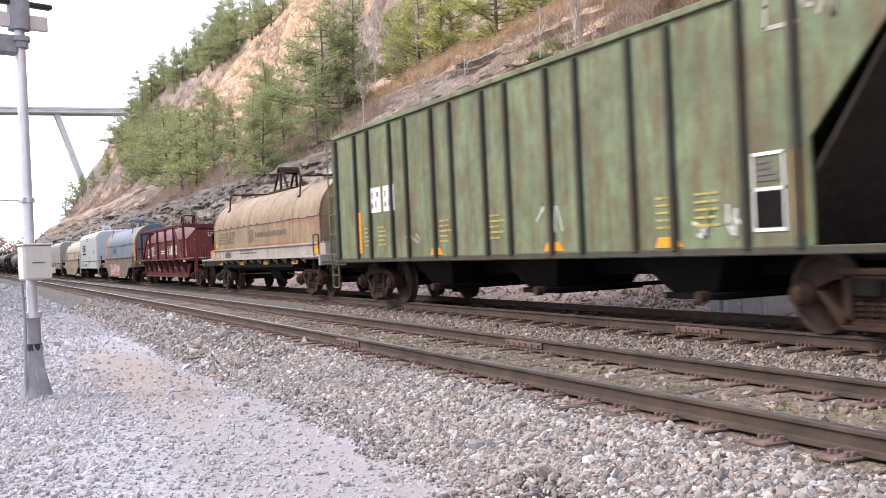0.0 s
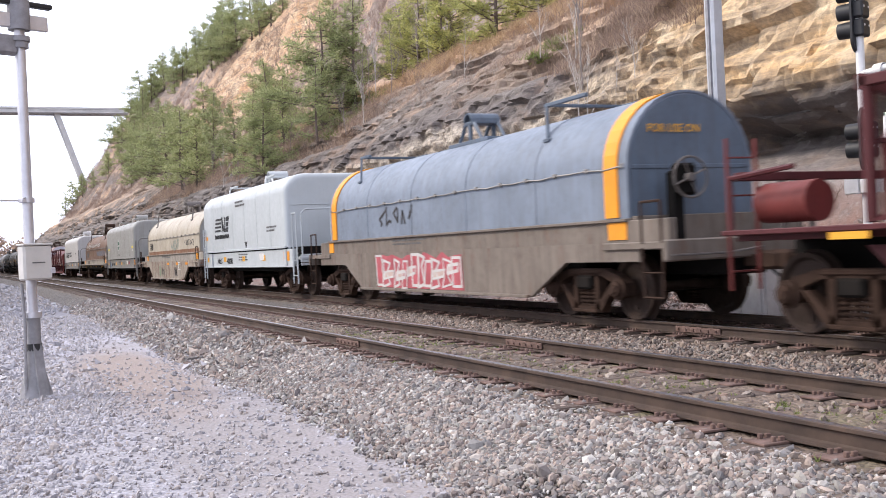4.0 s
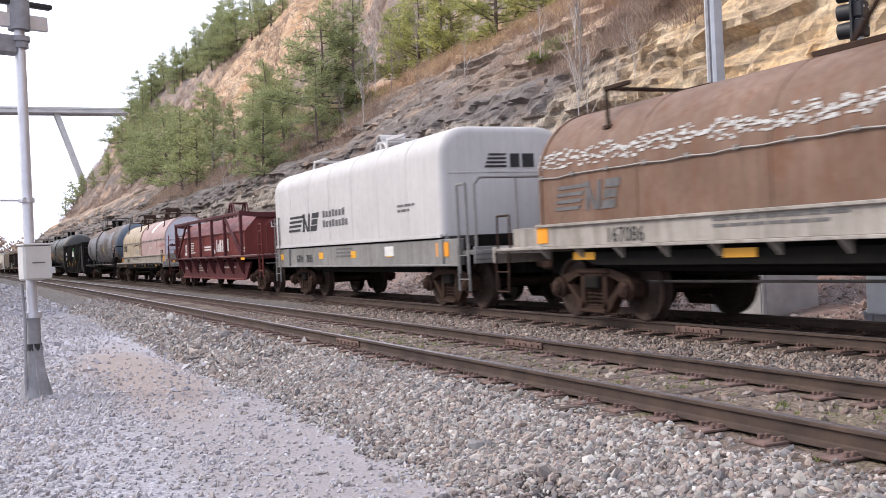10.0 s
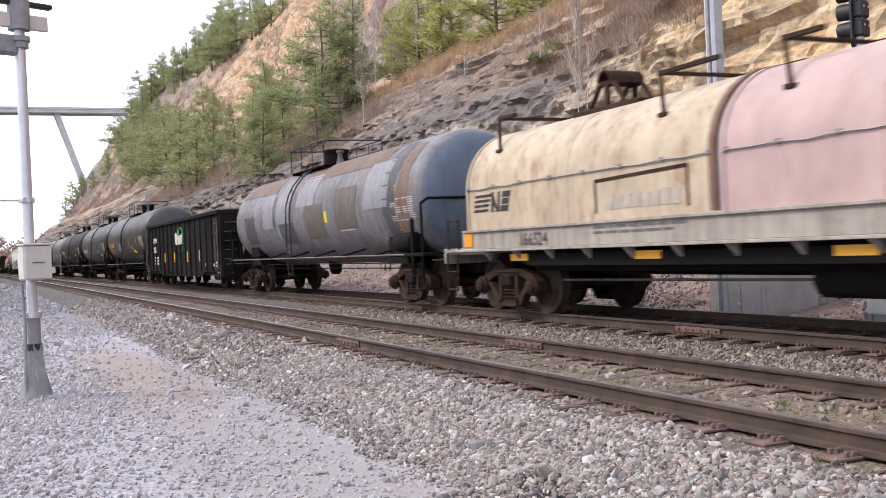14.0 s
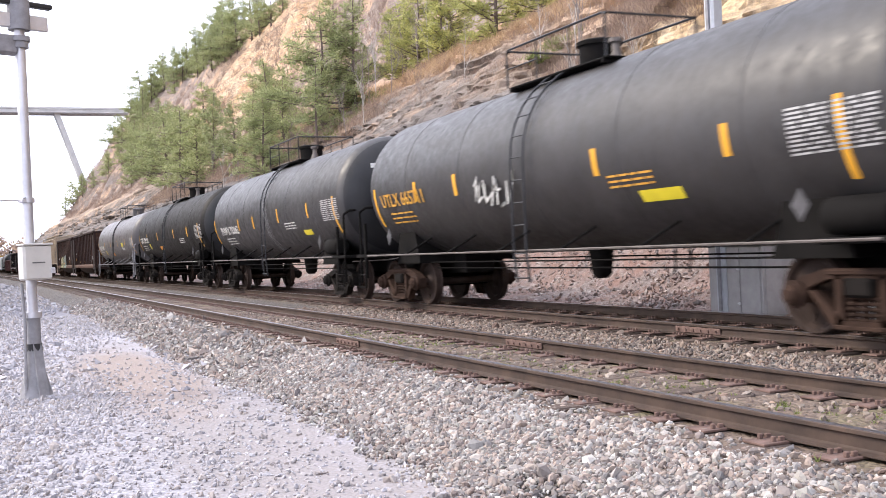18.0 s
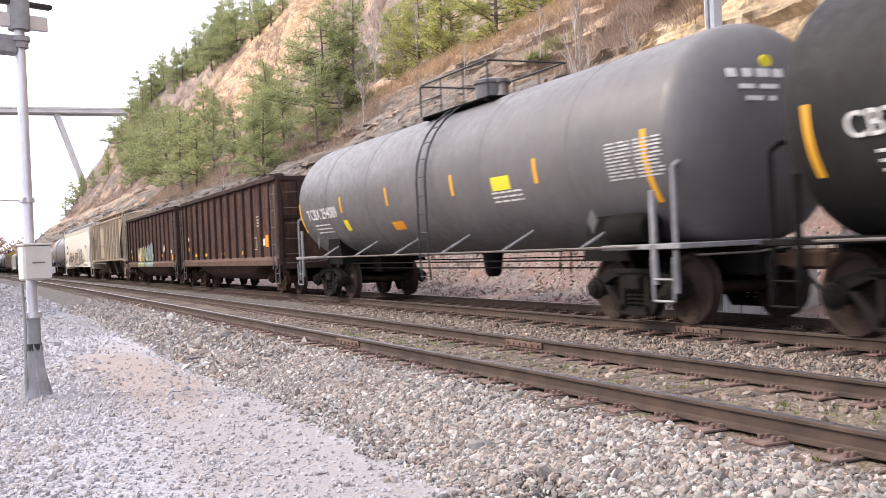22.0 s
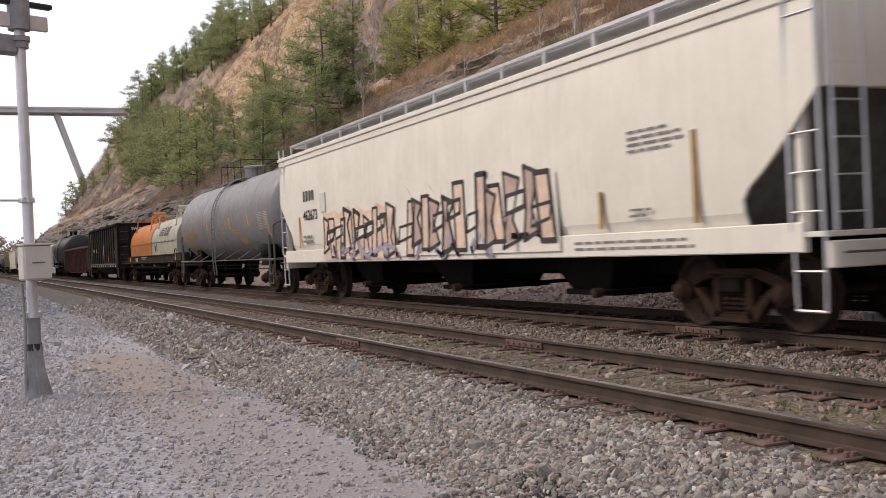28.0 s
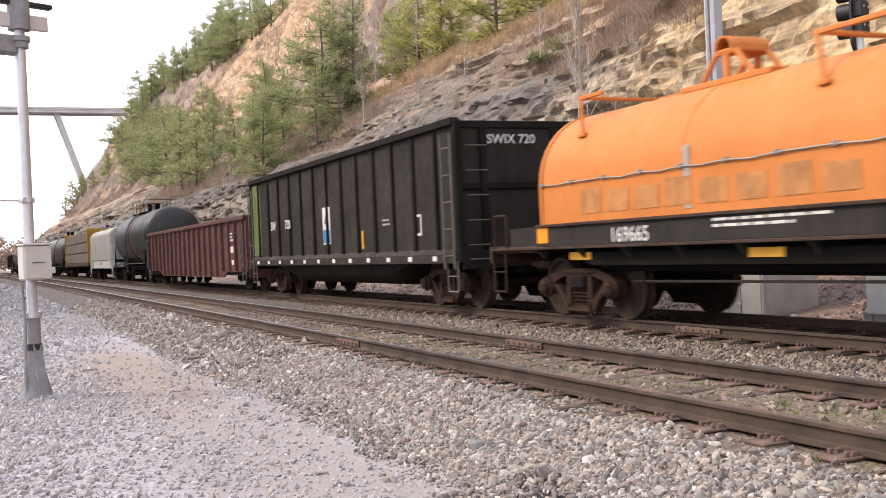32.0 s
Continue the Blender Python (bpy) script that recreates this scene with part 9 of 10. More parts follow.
coil_car("rust-brown arched coil car with a flaking white band", -116.2, -131.3, [(-130.2, -117.35, P_rusthood)], P_pale_sill, P_pale_sill, "167086", end_mat=P_rusthood, extras=dress_8, bracket_mat=M_truck, trucks=(-118.45, -128.8), bail=(0.6, 1.7))


def mark_9(car, hl):
    stripe_mark(-4.9, 1.72, 2.6, 0.46, -1.385, M_black_mark, car)
    letter_blocks(car, -1.9, 2.02, 1.7, 0.17, 7, -1.384, M_grey_mark, 0.3, "small_wordmark")
    letter_blocks(car, -1.9, 1.78, 1.9, 0.17, 8, -1.384, M_grey_mark, 0.3, "small_wordmark")
    stencil(print_block(3.0, 2.0, 0.9, 2, 0.05, 0.05, 2), -1.383, M_grey_mark, car, "small_print")
    s = Shape()
    x0 = hl - 1.195
    for k in range(4):
        s.box(x0, x0 + 0.006, -0.45 + 0.03 * k, 0.02, 2.62 + 0.075 * k, 2.66 + 0.075 * k)
    s.box(x0, x0 + 0.006, 0.1, 0.3, 2.62, 2.88).box(x0, x0 + 0.006, 0.36, 0.62, 2.62, 2.88)
    part("end_emblem", s, M_black_mark, car)


tall_coil_car("off-white round-shouldered coil car with black stripes emblem", -132.1, -144.8, P_offwhite, P_grey_sill, mark_9, "GRN  7835", top=3.41)
framed_coil_car("oxide red framed coil car with a white ring emblem", -146.1, -162.5, P_red, P_red_dark, "631265")


G_bright = plain("fresh white paint", (0.8, 0.8, 0.8), 0.6, 0, 0.05, 4, 0)


def wrap(ob, zc, a, b):
    """Lays a flat mark and its bars onto an arched hood of half width a and rise b above zc."""
    for piece in [ob] + list(ob.children):
        for p in piece.data.vertices:
            if p.co.z > zc:
                q, out = (p.co.z - zc) / b, -p.co.y - a
                p.co.y, p.co.z = -(a + out) * math.cos(q), zc + (b + out) * math.sin(q)
    return ob


def dress_11(car, hl, lx):
    stripe_mark(lx(-178.85), 1.72, 1.35, 0.34, -1.075, M_black_mark, car)
    s = Shape()
    ribbon(s, [(-3.2, 1.55), (-3.2, 2.0), (-1.1, 2.05), (-1.1, 1.55)], 0.05, -1.074)
    part("border_line", s, M_truck, car, "rusty outline")
    letter_blocks(car, -2.9, 1.58, 1.7, 0.22, 8, -1.074, M_pale_mark)
    s, v = Shape(), []
    for dx, deg in ((-0.42, 24), (0.02, 22), (0.26, 30), (0.45, 40), (0.66, 50), (0.86, 60), (0.50, 62), (0.10, 52), (-0.2, 44), (-0.38, 35)):
        q = radians(deg)
        v.append((3.0 + dx, -1.082 * math.cos(q), 2.14 + 1.072 * math.sin(q)))
    q = radians(41)
    v.append((3.15, -1.102 * math.cos(q), 2.14 + 1.092 * math.sin(q)))
    part("white_patch", s.add(v, [(i, (i + 1) % 10, 10) for i in range(10)], True), G_bright, car, "white tear-shaped patch of paint")
    part("joint_rust", Shape().extrude(arch(1.10, 1.45, 2.14, 3.23) + list(reversed(arch(1.06, 1.45, 2.14, 3.19))), lx(-172.36), lx(-172.24)), P_rusthood, car, "rusted band where the two hoods meet")
    for x in (5.0, 5.6, 6.2):
        scrawl(car, x, x + 0.5, 1.75, 1.95, -1.074, M_red_mark, int(x * 10), 0.025, 2)
    stencil([(hl - 5.6, hl - 5.0, 1.78, 1.83)], -1.074, G_white, car)


coil_car("two-tone arched coil car, chalky pink and sand hoods", -163.9, -179.5, [(-179.1, -172.25, P_sand), (-172.15, -164.95, P_pink)], P_pale_sill, P_pale_sill, "166524", end_mat=P_pale_end, extras=dress_11, bracket_mat=M_truck, trucks=(-166.1, -177.7))


def patches_12(car, hl, tank, mid):
    rnd = random.Random(12)
    mats = [M_patch_a, M_patch_b, M_patch_c, M_patch_a, M_patch_d, M_patch_b, M_patch_c, M_patch_b, M_patch_c, M_patch_a, M_patch_d, M_patch_c]
    for k, (x, a0, a1, w) in enumerate([(-5.6, -30, 6, 1.2), (-5.0, 34, 78, 4.0), (-1.9, -28, 26, 1.3), (-1.6, -34, -8, 1.4), (1.0, -30, 8, 1.6), (2.4, 38, 80, 6.0), (0.2, 8, 46, 1.5), (6.9, -40, 55, 0.6), (5.4, -6, 40, 1.4), (6.2, -36, 62, 0.7), (3.4, -22, 20, 1.5), (-3.4, -12, 30, 1.1)]):
        s, v, m = Shape(), [], 8
        edge = [(rnd.uniform(-0.06, 0.06), rnd.uniform(-0.06, 0.06)) for _ in range(m + 1)]
        for i in range(m + 1):
            q = radians(a0 + (a1 - a0) * i / m)
            for xx in (x - w / 2 + edge[i][0], x + w / 2 + edge[i][1]):
                v.append((xx, -(1.356 + 0.0006 * k) * math.cos(q), 2.2 + (1.356 + 0.0006 * k) * math.sin(q)))
        s.add(v, [(2 * i, 2 * i + 1, 2 * i + 3, 2 * i + 2) for i in range(m)], True)
        part("paint_patch", s, mats[k % 12], tank, "mismatched paint patch")


M_patch_a = paint("dark grey patch paint", (0.06, 0.06, 0.066), 0.4, 0.1, 0.5)
M_patch_b = paint("rust tan patch", (0.13, 0.09, 0.072), 0.4, 0.4, 0.6)
M_patch_c = paint("pale grey patch paint", (0.20, 0.20, 0.22), 0.3, 0.1, 0.5)
M_patch_d = paint("dull brown patch paint", (0.10, 0.085, 0.078), 0.4, 0.3, 0.6)
tank_car("patched blue-grey tank car mottled with rust", -180.2, -196.8, P_patchy, 1.35, 2.2, (-196.2, -180.9), [(-188.0, -8, 8, 0.14), (-182.0, -25, 20, 0.14)], "", (0, 0), placard=(-186.8, -12, 2, 0.75, M_lemon),
         ladder_x=-1.0, end_mat=P_blue_end, extras=patches_12, dark_truck=False)


STRIPES_13 = (-6.76, -3.33, -1.01, 1.85, 4.2)
OX, WX = -6.0, -0.42


def marks_13(car, hl):
    y = -1.463
    for x in STRIPES_13:
        part("reflector", Shape().box(x - 0.09, x + 0.09, y - 0.008, y, 1.05, 1.68 if x < -6 else 1.46), M_yellow, car, "yellow upright stripe")
    letters("OMNX", OX, y - 0.058, 1.95, 0.33, M_white_mark, car)
    letters("2065", OX + 0.05, y - 0.058, 1.52, 0.36, M_white_mark, car)
    for k in range(3):
        stencil([(OX, OX + 0.5, 1.22 - 0.13 * k, 1.30 - 0.13 * k), (OX + 0.58, OX + 0.95, 1.22 - 0.13 * k, 1.30 - 0.13 * k)], y, M_white_mark, car, "small_print")
    yw = y - 0.058
    s = Shape()
    n = 14
    s.slab([(WX + 0.26 + 0.27 * math.cos(k * math.tau / n), 2.02 + 0.27 * math.sin(k * math.tau / n)) for k in range(n)], yw - 0.004, yw)
    for x, w, h in ((0.58, 0.13, 0.40), (0.75, 0.13, 0.40), (0.92, 0.13, 0.40), (1.10, 0.13, 0.40), (1.27, 0.12, 0.40), (1.44, 0.10, 0.46)):
        s.slab([(WX + x, 1.77), (WX + x + w, 1.77), (WX + x + w + 0.04, 1.72 + h), (WX + x + w - 0.02, 1.77 + h), (WX + x + 0.08, 1.77 + h), (WX + x + 0.03, 1.72 + h)], yw - 0.004, yw)
    part("wordmark", s, M_white_mark, car, "bold white wordmark of solid rounded blocks")
    s = Shape()
    for k in range(22):
        u0, u1 = k / 22, (k + 1) / 22
        t0, t1 = radians(-95 + 245 * u0), radians(-95 + 245 * u1)
        g0, g1 = 0.20 - 0.17 * abs(2 * u0 - 1), 0.20 - 0.17 * abs(2 * u1 - 1)
        s.slab([(WX + 1.32 + 0.5 * r * math.cos(t), 1.97 + 0.50 * r * math.sin(t)) for r, t in ((1 - g0, t0), (1, t0), (1, t1), (1 - g1, t1))], yw - 0.006, yw - 0.001)
    s.slab([(WX + 0.58, 2.20), (WX + 0.94, 2.22), (WX + 0.80, 2.46)], yw - 0.007, yw - 0.001)
    part("emblem", s, M_green_mark, car, "green swoosh emblem with an arrow head")
    stencil([(5.2, 5.6, 0.85, 0.98), (6.4, 6.75, 0.85, 0.95)] + print_block(7.0, 0.95, 0.9, 2, 0.06, 0.06, 3), y, M_white_mark, car, "small_print")
    part("hose_tag", Shape().box(hl - 2.5, hl - 2.2, -1.2, -1.1, 0.45, 0.75, 0.03), M_blue_hose, car)


gondola("black ribbed gondola car with yellow upright stripes", -197.7, -213.7, P_gond_black, P_gond_rib, 2.78, 16, "belly", marks=marks_13, rib_depth=0.055)
tank_car("satin black tank car with gold lettering", -214.6, -230.4, P_tank_black, 1.46, 2.44, (-229.5, -215.5),
         [(-228.95, -22, 8, 0.13), (-226.8, -4, 8, 0.16), (-225.0, -4, 8, 0.16), (-220.5, -5, 7, 0.16), (-217.8, -5, 7, 0.16), (-216.1, -22, 10, 0.13)], "UTLX 665711", (-228.6, -6), M_gold_mark,
         placard=(-219.3, -33, -24, 1.1, M_lemon), dark_truck=False, extras=lambda car, hl, tank, mid: scrawl(tank, -1.7, -0.3, 1.75, 2.35, -1.472, G_white, 14, 0.04, 9))


def end_print(car, tank, mid, tag=None, r=1.46, cz=2.44, dish=0.60):
    """White print near the top of a tank's front head."""
    tip = max(v.co.x for v in tank.data.vertices)
    face = lambda y, z: tip + 0.006 - dish * (1 - math.sqrt(max(0.0, 1 - (min(r, math.hypot(y, z - cz)) / r) ** 2.5)))
    for k, w in enumerate((0.9, 0.62, 0.46)):
        z, high = 3.10 - 0.15 * k, 0.11 if k == 0 else 0.06
        for y0, y1, _, _ in word_bars(-w / 2 - 0.25, 0, w, 0.05, k + 4):
            y = 0.5 * (y0 + y1)
            low, up = face(y, z), face(y, z + high)
            part("end_print", Shape().add([(low, y0, z), (low, y1, z), (up, y1, z + high), (up, y0, z + high), (low - 0.02, y0, z), (low - 0.02, y1, z), (up - 0.02, y1, z + high), (up - 0.02, y0, z + high)],
                                          [(0, 1, 2, 3), (7, 6, 5, 4), (0, 4, 5, 1), (1, 5, 6, 2), (2, 6, 7, 3), (3, 7, 4, 0)]), M_white_mark, tank)
    if tag:
        x = face(-0.1, 3.32)
        part("round_tag", Shape().lathe([(x + 0.012, 0.001), (x + 0.01, 0.09), (x - 0.06, 0.1)], "x", (0, -0.1, 3.30), 14), tag, tank, "round yellow tag")


def light_band(car, hl, tank, mid):
    s = Shape()
    for k in range(3):
        s.lathe([(0.25 + 0.18 * k, 1.463), (0.33 + 0.16 * k, 1.466)], "x", (0, 0, 2.44), 48)
    part("spill_streaks", s, M_pale_spill, tank, "pale spill streaks beside the ladder")
    end_print(car, tank, mid)


M_pale_spill = plain("pale spill", (0.26, 0.26, 0.27), 0.5, 0, 0.3, 8, 0.02)
tank_car("dusty black tank car with white stencils", -230.9, -246.0, P_tank_dust, 1.46, 2.44, (-245.2, -231.4),
         [(-244.8, -22, 8, 0.13), (-241.4, -7, 5, 0.16), (-239.5, -7, 5, 0.16), (-236.7, -4, 8, 0.14), (-233.9, -4, 8, 0.14), (-231.8, -24, 10, 0.14)], "PNWX 703063", (-243.9, -11), M_white_mark,
         placard=(-234.4, -32, -24, 0.85, M_lemon), ladder_x=0.55, end_mat=P_end_black, extras=light_band)
tank_car("satin black tank car with orange edge stripes", -247.0, -263.5, P_tank_flat, 1.46, 2.44, (-263.2, -247.25),
         [(-262.6, -20, 8, 0.13), (-260.1, -4, 8, 0.15), (-257.2, -4, 8, 0.16), (-253.1, -4, 8, 0.17), (-250.1, -4, 8, 0.17), (-247.9, -24, 10, 0.14)], "CBTX 290158", (-262.1, -6), M_white_mark,
         placard=(-257.0, -32, -23, 0.9, M_orange_patch), ladder_x=0.4, end_mat=P_end_black,
         extras=lambda car, hl, tank, mid: part("round_tag", tank_patch(1.46, 2.44, -4.7, -4.4, -30, -19), M_lemon, tank, "round yellow tag"))
tank_car("graphite grey tank car with orange edge stripes", -264.6, -281.2, P_tank_grey, 1.46, 2.44, (-280.9, -264.95),
         [(-280.5, -20, 8, 0.13), (-277.3, -4, 8, 0.14), (-274.4, -4, 8, 0.14), (-271.2, -4, 8, 0.14), (-268.2, -4, 8, 0.14), (-265.4, -24, 12, 0.15)], "TCBX 294089", (-279.9, -8), M_white_mark,
         placard=(-269.4, -15, -4, 0.78, M_lemon), ladder_x=0.6, frame_mat=M_grey_paint,
         extras=lambda car, hl, tank, mid: (part("round_tag", tank_patch(1.46, 2.44, -4.5, -4.2, -33, -22), M_lemon, tank, "round yellow tag"), part("placard", tank_patch(1.46, 2.44, -1.65, -1.05, -37, -29), M_orange_patch, tank), end_print(car, tank, mid, M_lemon)))


def marks_18(car, hl):
    y = -1.463
    part("placard", Shape().box(5.55, 5.85, y - 0.008, y, 1.40, 1.75), M_orange_patch, car, "orange patch")
    part("notice", Shape().box(5.25, 5.5, y - 0.008, y, 1.45, 1.65), M_white_mark, car)
    for x in (-4.9, -3.2, -0.4, 2.6):
        stencil([(x, x + 0.5, 1.22, 1.32)], y, M_yellow, car, "reflector")
    part("notice", Shape().box(-6.5, -6.0, y - 0.008, y, 1.85, 2.0), M_white_mark, car)
    part("placard", Shape().box(-6.3, -6.0, y - 0.008, y, 1.45, 1.6), M_orange_patch, car)
    s = Shape()
    ribbon(s, [(3.9, 1.35), (3.9, 1.7), (4.5, 1.7), (4.5, 1.35), (3.9, 1.35)], 0.03, y)
    part("data_frame", s, M_pale_mark, car)
    stencil(print_block(4.6, 2.3, 0.5, 4, 0.04, 0.05, 8), y, M_pale_mark, car, "small_print")


def bubbles(car, x0, x1, z0, z1, y, count, fills, outline, seed, rise=0.0):
    """Rounded sprayed shapes that overlap, no letters; they run down over the sill ledge."""
    rnd = random.Random(seed)
    w = (x1 - x0) / count
    base = part("graffiti_fill", Shape().slab([(x0, z0), (x1, z0)] + [(x1 - (x1 - x0) * k / 12, z1 - 0.22 + rise * (1 - k / 12) + 0.05 * math.sin(k * 2.1 + seed)) for k in range(13)], y - 0.002, y), fills[0], car, "sprayed tag of rounded overlapping shapes")
    part("graffiti_fill", Shape().add([(x, a, z) for x in (x0, x1) for a, z in ((-1.466, 1.124), (-1.564, 1.024), (-1.564, 0.88), (-1.560, 0.88), (-1.558, 1.02), (-1.460, 1.12))],
                                      [(0, 1, 7, 6), (1, 2, 8, 7), (2, 3, 9, 8), (3, 4, 10, 9), (4, 5, 11, 10), (5, 0, 6, 11), (0, 5, 4, 3, 2, 1), (6, 7, 8, 9, 10, 11)]), fills[-1], base)
    for k in range(count):
        c, top = x0 + w * (k + 0.5), z1 + rise * (k + 0.5) / count
        h = 0.5 * (top - z0)
        pts = []
        for i in range(18):
            a = math.tau * i / 18
            q = 0.95 + 0.34 * math.sin(3 * a + k * 1.7 + seed) * rnd.uniform(0.6, 1) + 0.14 * math.sin(7 * a + k)
            pts.append((c + 0.66 * w * q * math.copysign(abs(math.cos(a)) ** 0.7, math.cos(a)) + 0.22 * w * math.sin(a) * (1 if k % 2 else -0.4), max(z0, z0 + h + h * math.copysign(abs(math.sin(a)) ** 0.8, math.sin(a)))))
        yy = y - 0.004 - 0.002 * (k % 2)
        f = part("graffiti_fill", Shape().slab(pts, yy - 0.001, yy), fills[k % len(fills)], base)
        part("graffiti_outline", ribbon(Shape(), pts + pts[:1], 0.03, yy - 0.0015), outline, f)
        inner = [(c + 0.24 * w * math.cos(a) + 0.05 * w * math.sin(2 * a + k), z0 + h * 1.05 + 0.42 * h * math.sin(a)) for a in np.linspace(rnd.uniform(0, 2), rnd.uniform(4.2, 5.6), 9)]
        part("graffiti_outline", ribbon(Shape(), inner, 0.05, yy - 0.0025), outline if k % 2 else G_white, f)


def marks_19(car, hl):
    y = -1.463
    bubbles(car, -3.5, -1.35, 1.13, 1.78, y - 0.066, 4, [G_lime, G_peach, G_lime], G_dark, 21, 0.12)
    bubbles(car, -1.05, 1.25, 1.13, 1.86, y - 0.066, 5, [G_teal, G_mist, G_teal], G_dark, 22, 0.18)
    for x in (-3.05, -0.7):
        part("reflector", Shape().box(x, x + 0.42, y - 0.082, y - 0.074, 1.2, 1.31), M_orange_patch, car)
    scrawl(car, 3.9, 4.5, 1.5, 1.9, y - 0.066, G_white, 23, 0.06, 5)
    part("placard", Shape().box(5.75, 6.05, y - 0.008, y, 1.16, 1.38), M_orange_patch, car, "orange patch")
    part("notice", Shape().box(5.6, 5.82, y - 0.008, y, 1.44, 1.58), M_white_mark, car)
    stencil([(3.0, 3.4, 1.3, 1.42), (-6.2, -5.95, 1.3, 1.42)], y, M_yellow, car, "reflector")
    stencil(print_block(5.2, 2.6, 0.14, 6, 0.05, 0.05, 8), y, M_red_mark, car, "small_print")
    stencil([(-6.6, -6.35, 1.9, 2.1), (-6.55, -6.2, 1.6, 1.78)], y, M_white_mark, car, "notice")


gondola("rusted brown high-sided gondola with orange patches", -282.4, -296.8, P_gond_brown, P_gond_brown_rib, 3.36, 13, "tub", marks=marks_18, rib_depth=0.085)
gondola("rusted brown high-sided gondola with mint graffiti", -298.0, -312.7, P_gond_brown, P_gond_brown_rib, 3.36, 13, "tub", marks=marks_19, rib_depth=0.065)


def marks_20(car, hl):
    y = -1.485
    letters("CR  CX", -5.75, y - 0.077, 2.52, 0.34, M_grey_mark, car, 1.1)
    letters("88  82", -5.75, y - 0.077, 2.06, 0.34, M_grey_mark, car, 1.1)
    s = Shape().lathe([(y - 0.006, 0.001), (y - 0.006, 0.19), (y, 0.19)], "y", (-2.95, 0, 2.35), 20, False)
    part("emblem", s, M_white_mark, car, "round white emblem with a red rim")
    s = Shape()
    for k in range(16):
        t0, t1 = k * math.tau / 16, (k + 1) * math.tau / 16
        s.slab([(-2.95 + q * math.cos(t), 2.35 + q * math.sin(t)) for q, t in ((0.15, t0), (0.20, t0), (0.20, t1), (0.15, t1))], y - 0.010, y - 0.004)
    part("emblem_rim", s, M_red_mark, car)
    part("reflector", Shape().box(-6.95, -6.85, y - 0.08, y - 0.07, 1.4, 2.3), M_orange_patch, car)
    part("reflector", Shape().box(-3.9, -3.75, y - 0.006, y, 1.42, 1.85), M_orange_patch, car)
    part("door_panel", Shape().box(-2.35, -0.75, y - 0.07, y, 2.25, 3.35, 0.01), P_hopper_tan, car, "plated-over panel")
    for x in (-2.3, -1.5):
        part("door_panel", Shape().box(x, x + 0.7, y - 0.06, y, 1.4, 2.2, 0.01), P_hopper_tan, car)
    part("notice", Shape().box(-5.0, -4.5, y - 0.006, y, 1.55, 1.75), M_white_mark, car)
    part("data_panel", Shape().box(4.6, 5.0, y - 0.006, y, 1.45, 1.85), M_white_mark, car)
    stencil(print_block(4.65, 1.78, 0.3, 3, 0.05, 0.05, 8), y - 0.007, M_black_mark, car, "small_print")


covered_hopper("stained buff ribbed covered hopper", -314.0, -330.3, P_hopper_tan, P_hopper_tan, 1.36, 3.70, 17, (1.5, 2.25), (1.5, 2.25), 3, P_hopper_bay, marks=marks_20, roof_rise=0.25, slope=P_slope_shade_grey)


def marks_21(car, hl):
    y = -1.43
    graffiti(car, -6.1, -1.6, 0.98, 2.15, -1.535, 5, [G_peach, P_hopper_white, G_peach], G_dark, 31, 0.075)
    graffiti(car, -1.2, 4.8, 1.02, 2.35, -1.542, 6, [P_hopper_white, G_peach, G_pink], G_dark, 32, 0.07)
    scrawl(car, -6.0, 4.5, 0.95, 1.35, -1.546, G_lilac, 33, 0.10, 14)
    letters("462673", -7.75, -1.53, 2.0, 0.36, M_black_mark, car, 1.1)
    stencil([(-7.7 + 0.24 * k, -7.55 + 0.24 * k, 2.48, 2.74) for k in range(4)], -1.53, M_grey_mark, car, "stencil")
    part("notice", Shape().box(-6.3, -5.9, -1.548, -1.535, 2.15, 2.6), M_white_mark, car)
    for x, z0, z1 in ((-8.15, 1.3, 2.1), (5.9, 1.3, 1.8), (7.9, 1.3, 2.4)):
        part("reflector", Shape().box(x, x + 0.085, -1.54, -1.53, z0, z1), M_rust_run if x > 0 else M_orange_patch, car, "orange upright stripe")
    stencil(print_block(6.6, 2.5, 1.3, 4, 0.032, 0.05, 4) + print_block(6.6, 1.5, 0.5, 2, 0.032, 0.045, 6) + print_block(-7.8, 1.55, 0.9, 2, 0.06, 0.06, 5), -1.532, M_thin_print, car, "small_print")
    stencil(print_block(5.2, 1.1, 3.2, 2, 0.035, 0.05, 9), -1.513, M_thin_print, car, "small_print")


covered_hopper("pale smooth-sided covered hopper with large graffiti", -331.2, -351.1, P_hopper_white, P_hopper_white, 1.24, 3.70, 0, (1.2, 1.6), (1.0, 1.6), 3, M_under, "smooth", 0.3, marks_21, rail_mat=M_galv, slope=P_slope_shade_grey)
tank_car("mid grey tank car with gold markings", -352.0, -366.7, P_tank_grey2, 1.46, 2.46, (-366.5, -352.6),
         [(-366.0, -20, 8, 0.12), (-363.2, -4, 8, 0.12), (-361.1, -4, 8, 0.14), (-357.6, -4, 8, 0.14), (-355.1, -4, 8, 0.14), (-353.0, -20, 8, 0.12)], "UTLX 640000", (-365.6, -10), M_gold_faded,
         placard=(-356.4, -37, -26, 0.95, M_gold_faded), ladder_x=-0.3, frame_mat=M_steel_bar, dark_truck=False)


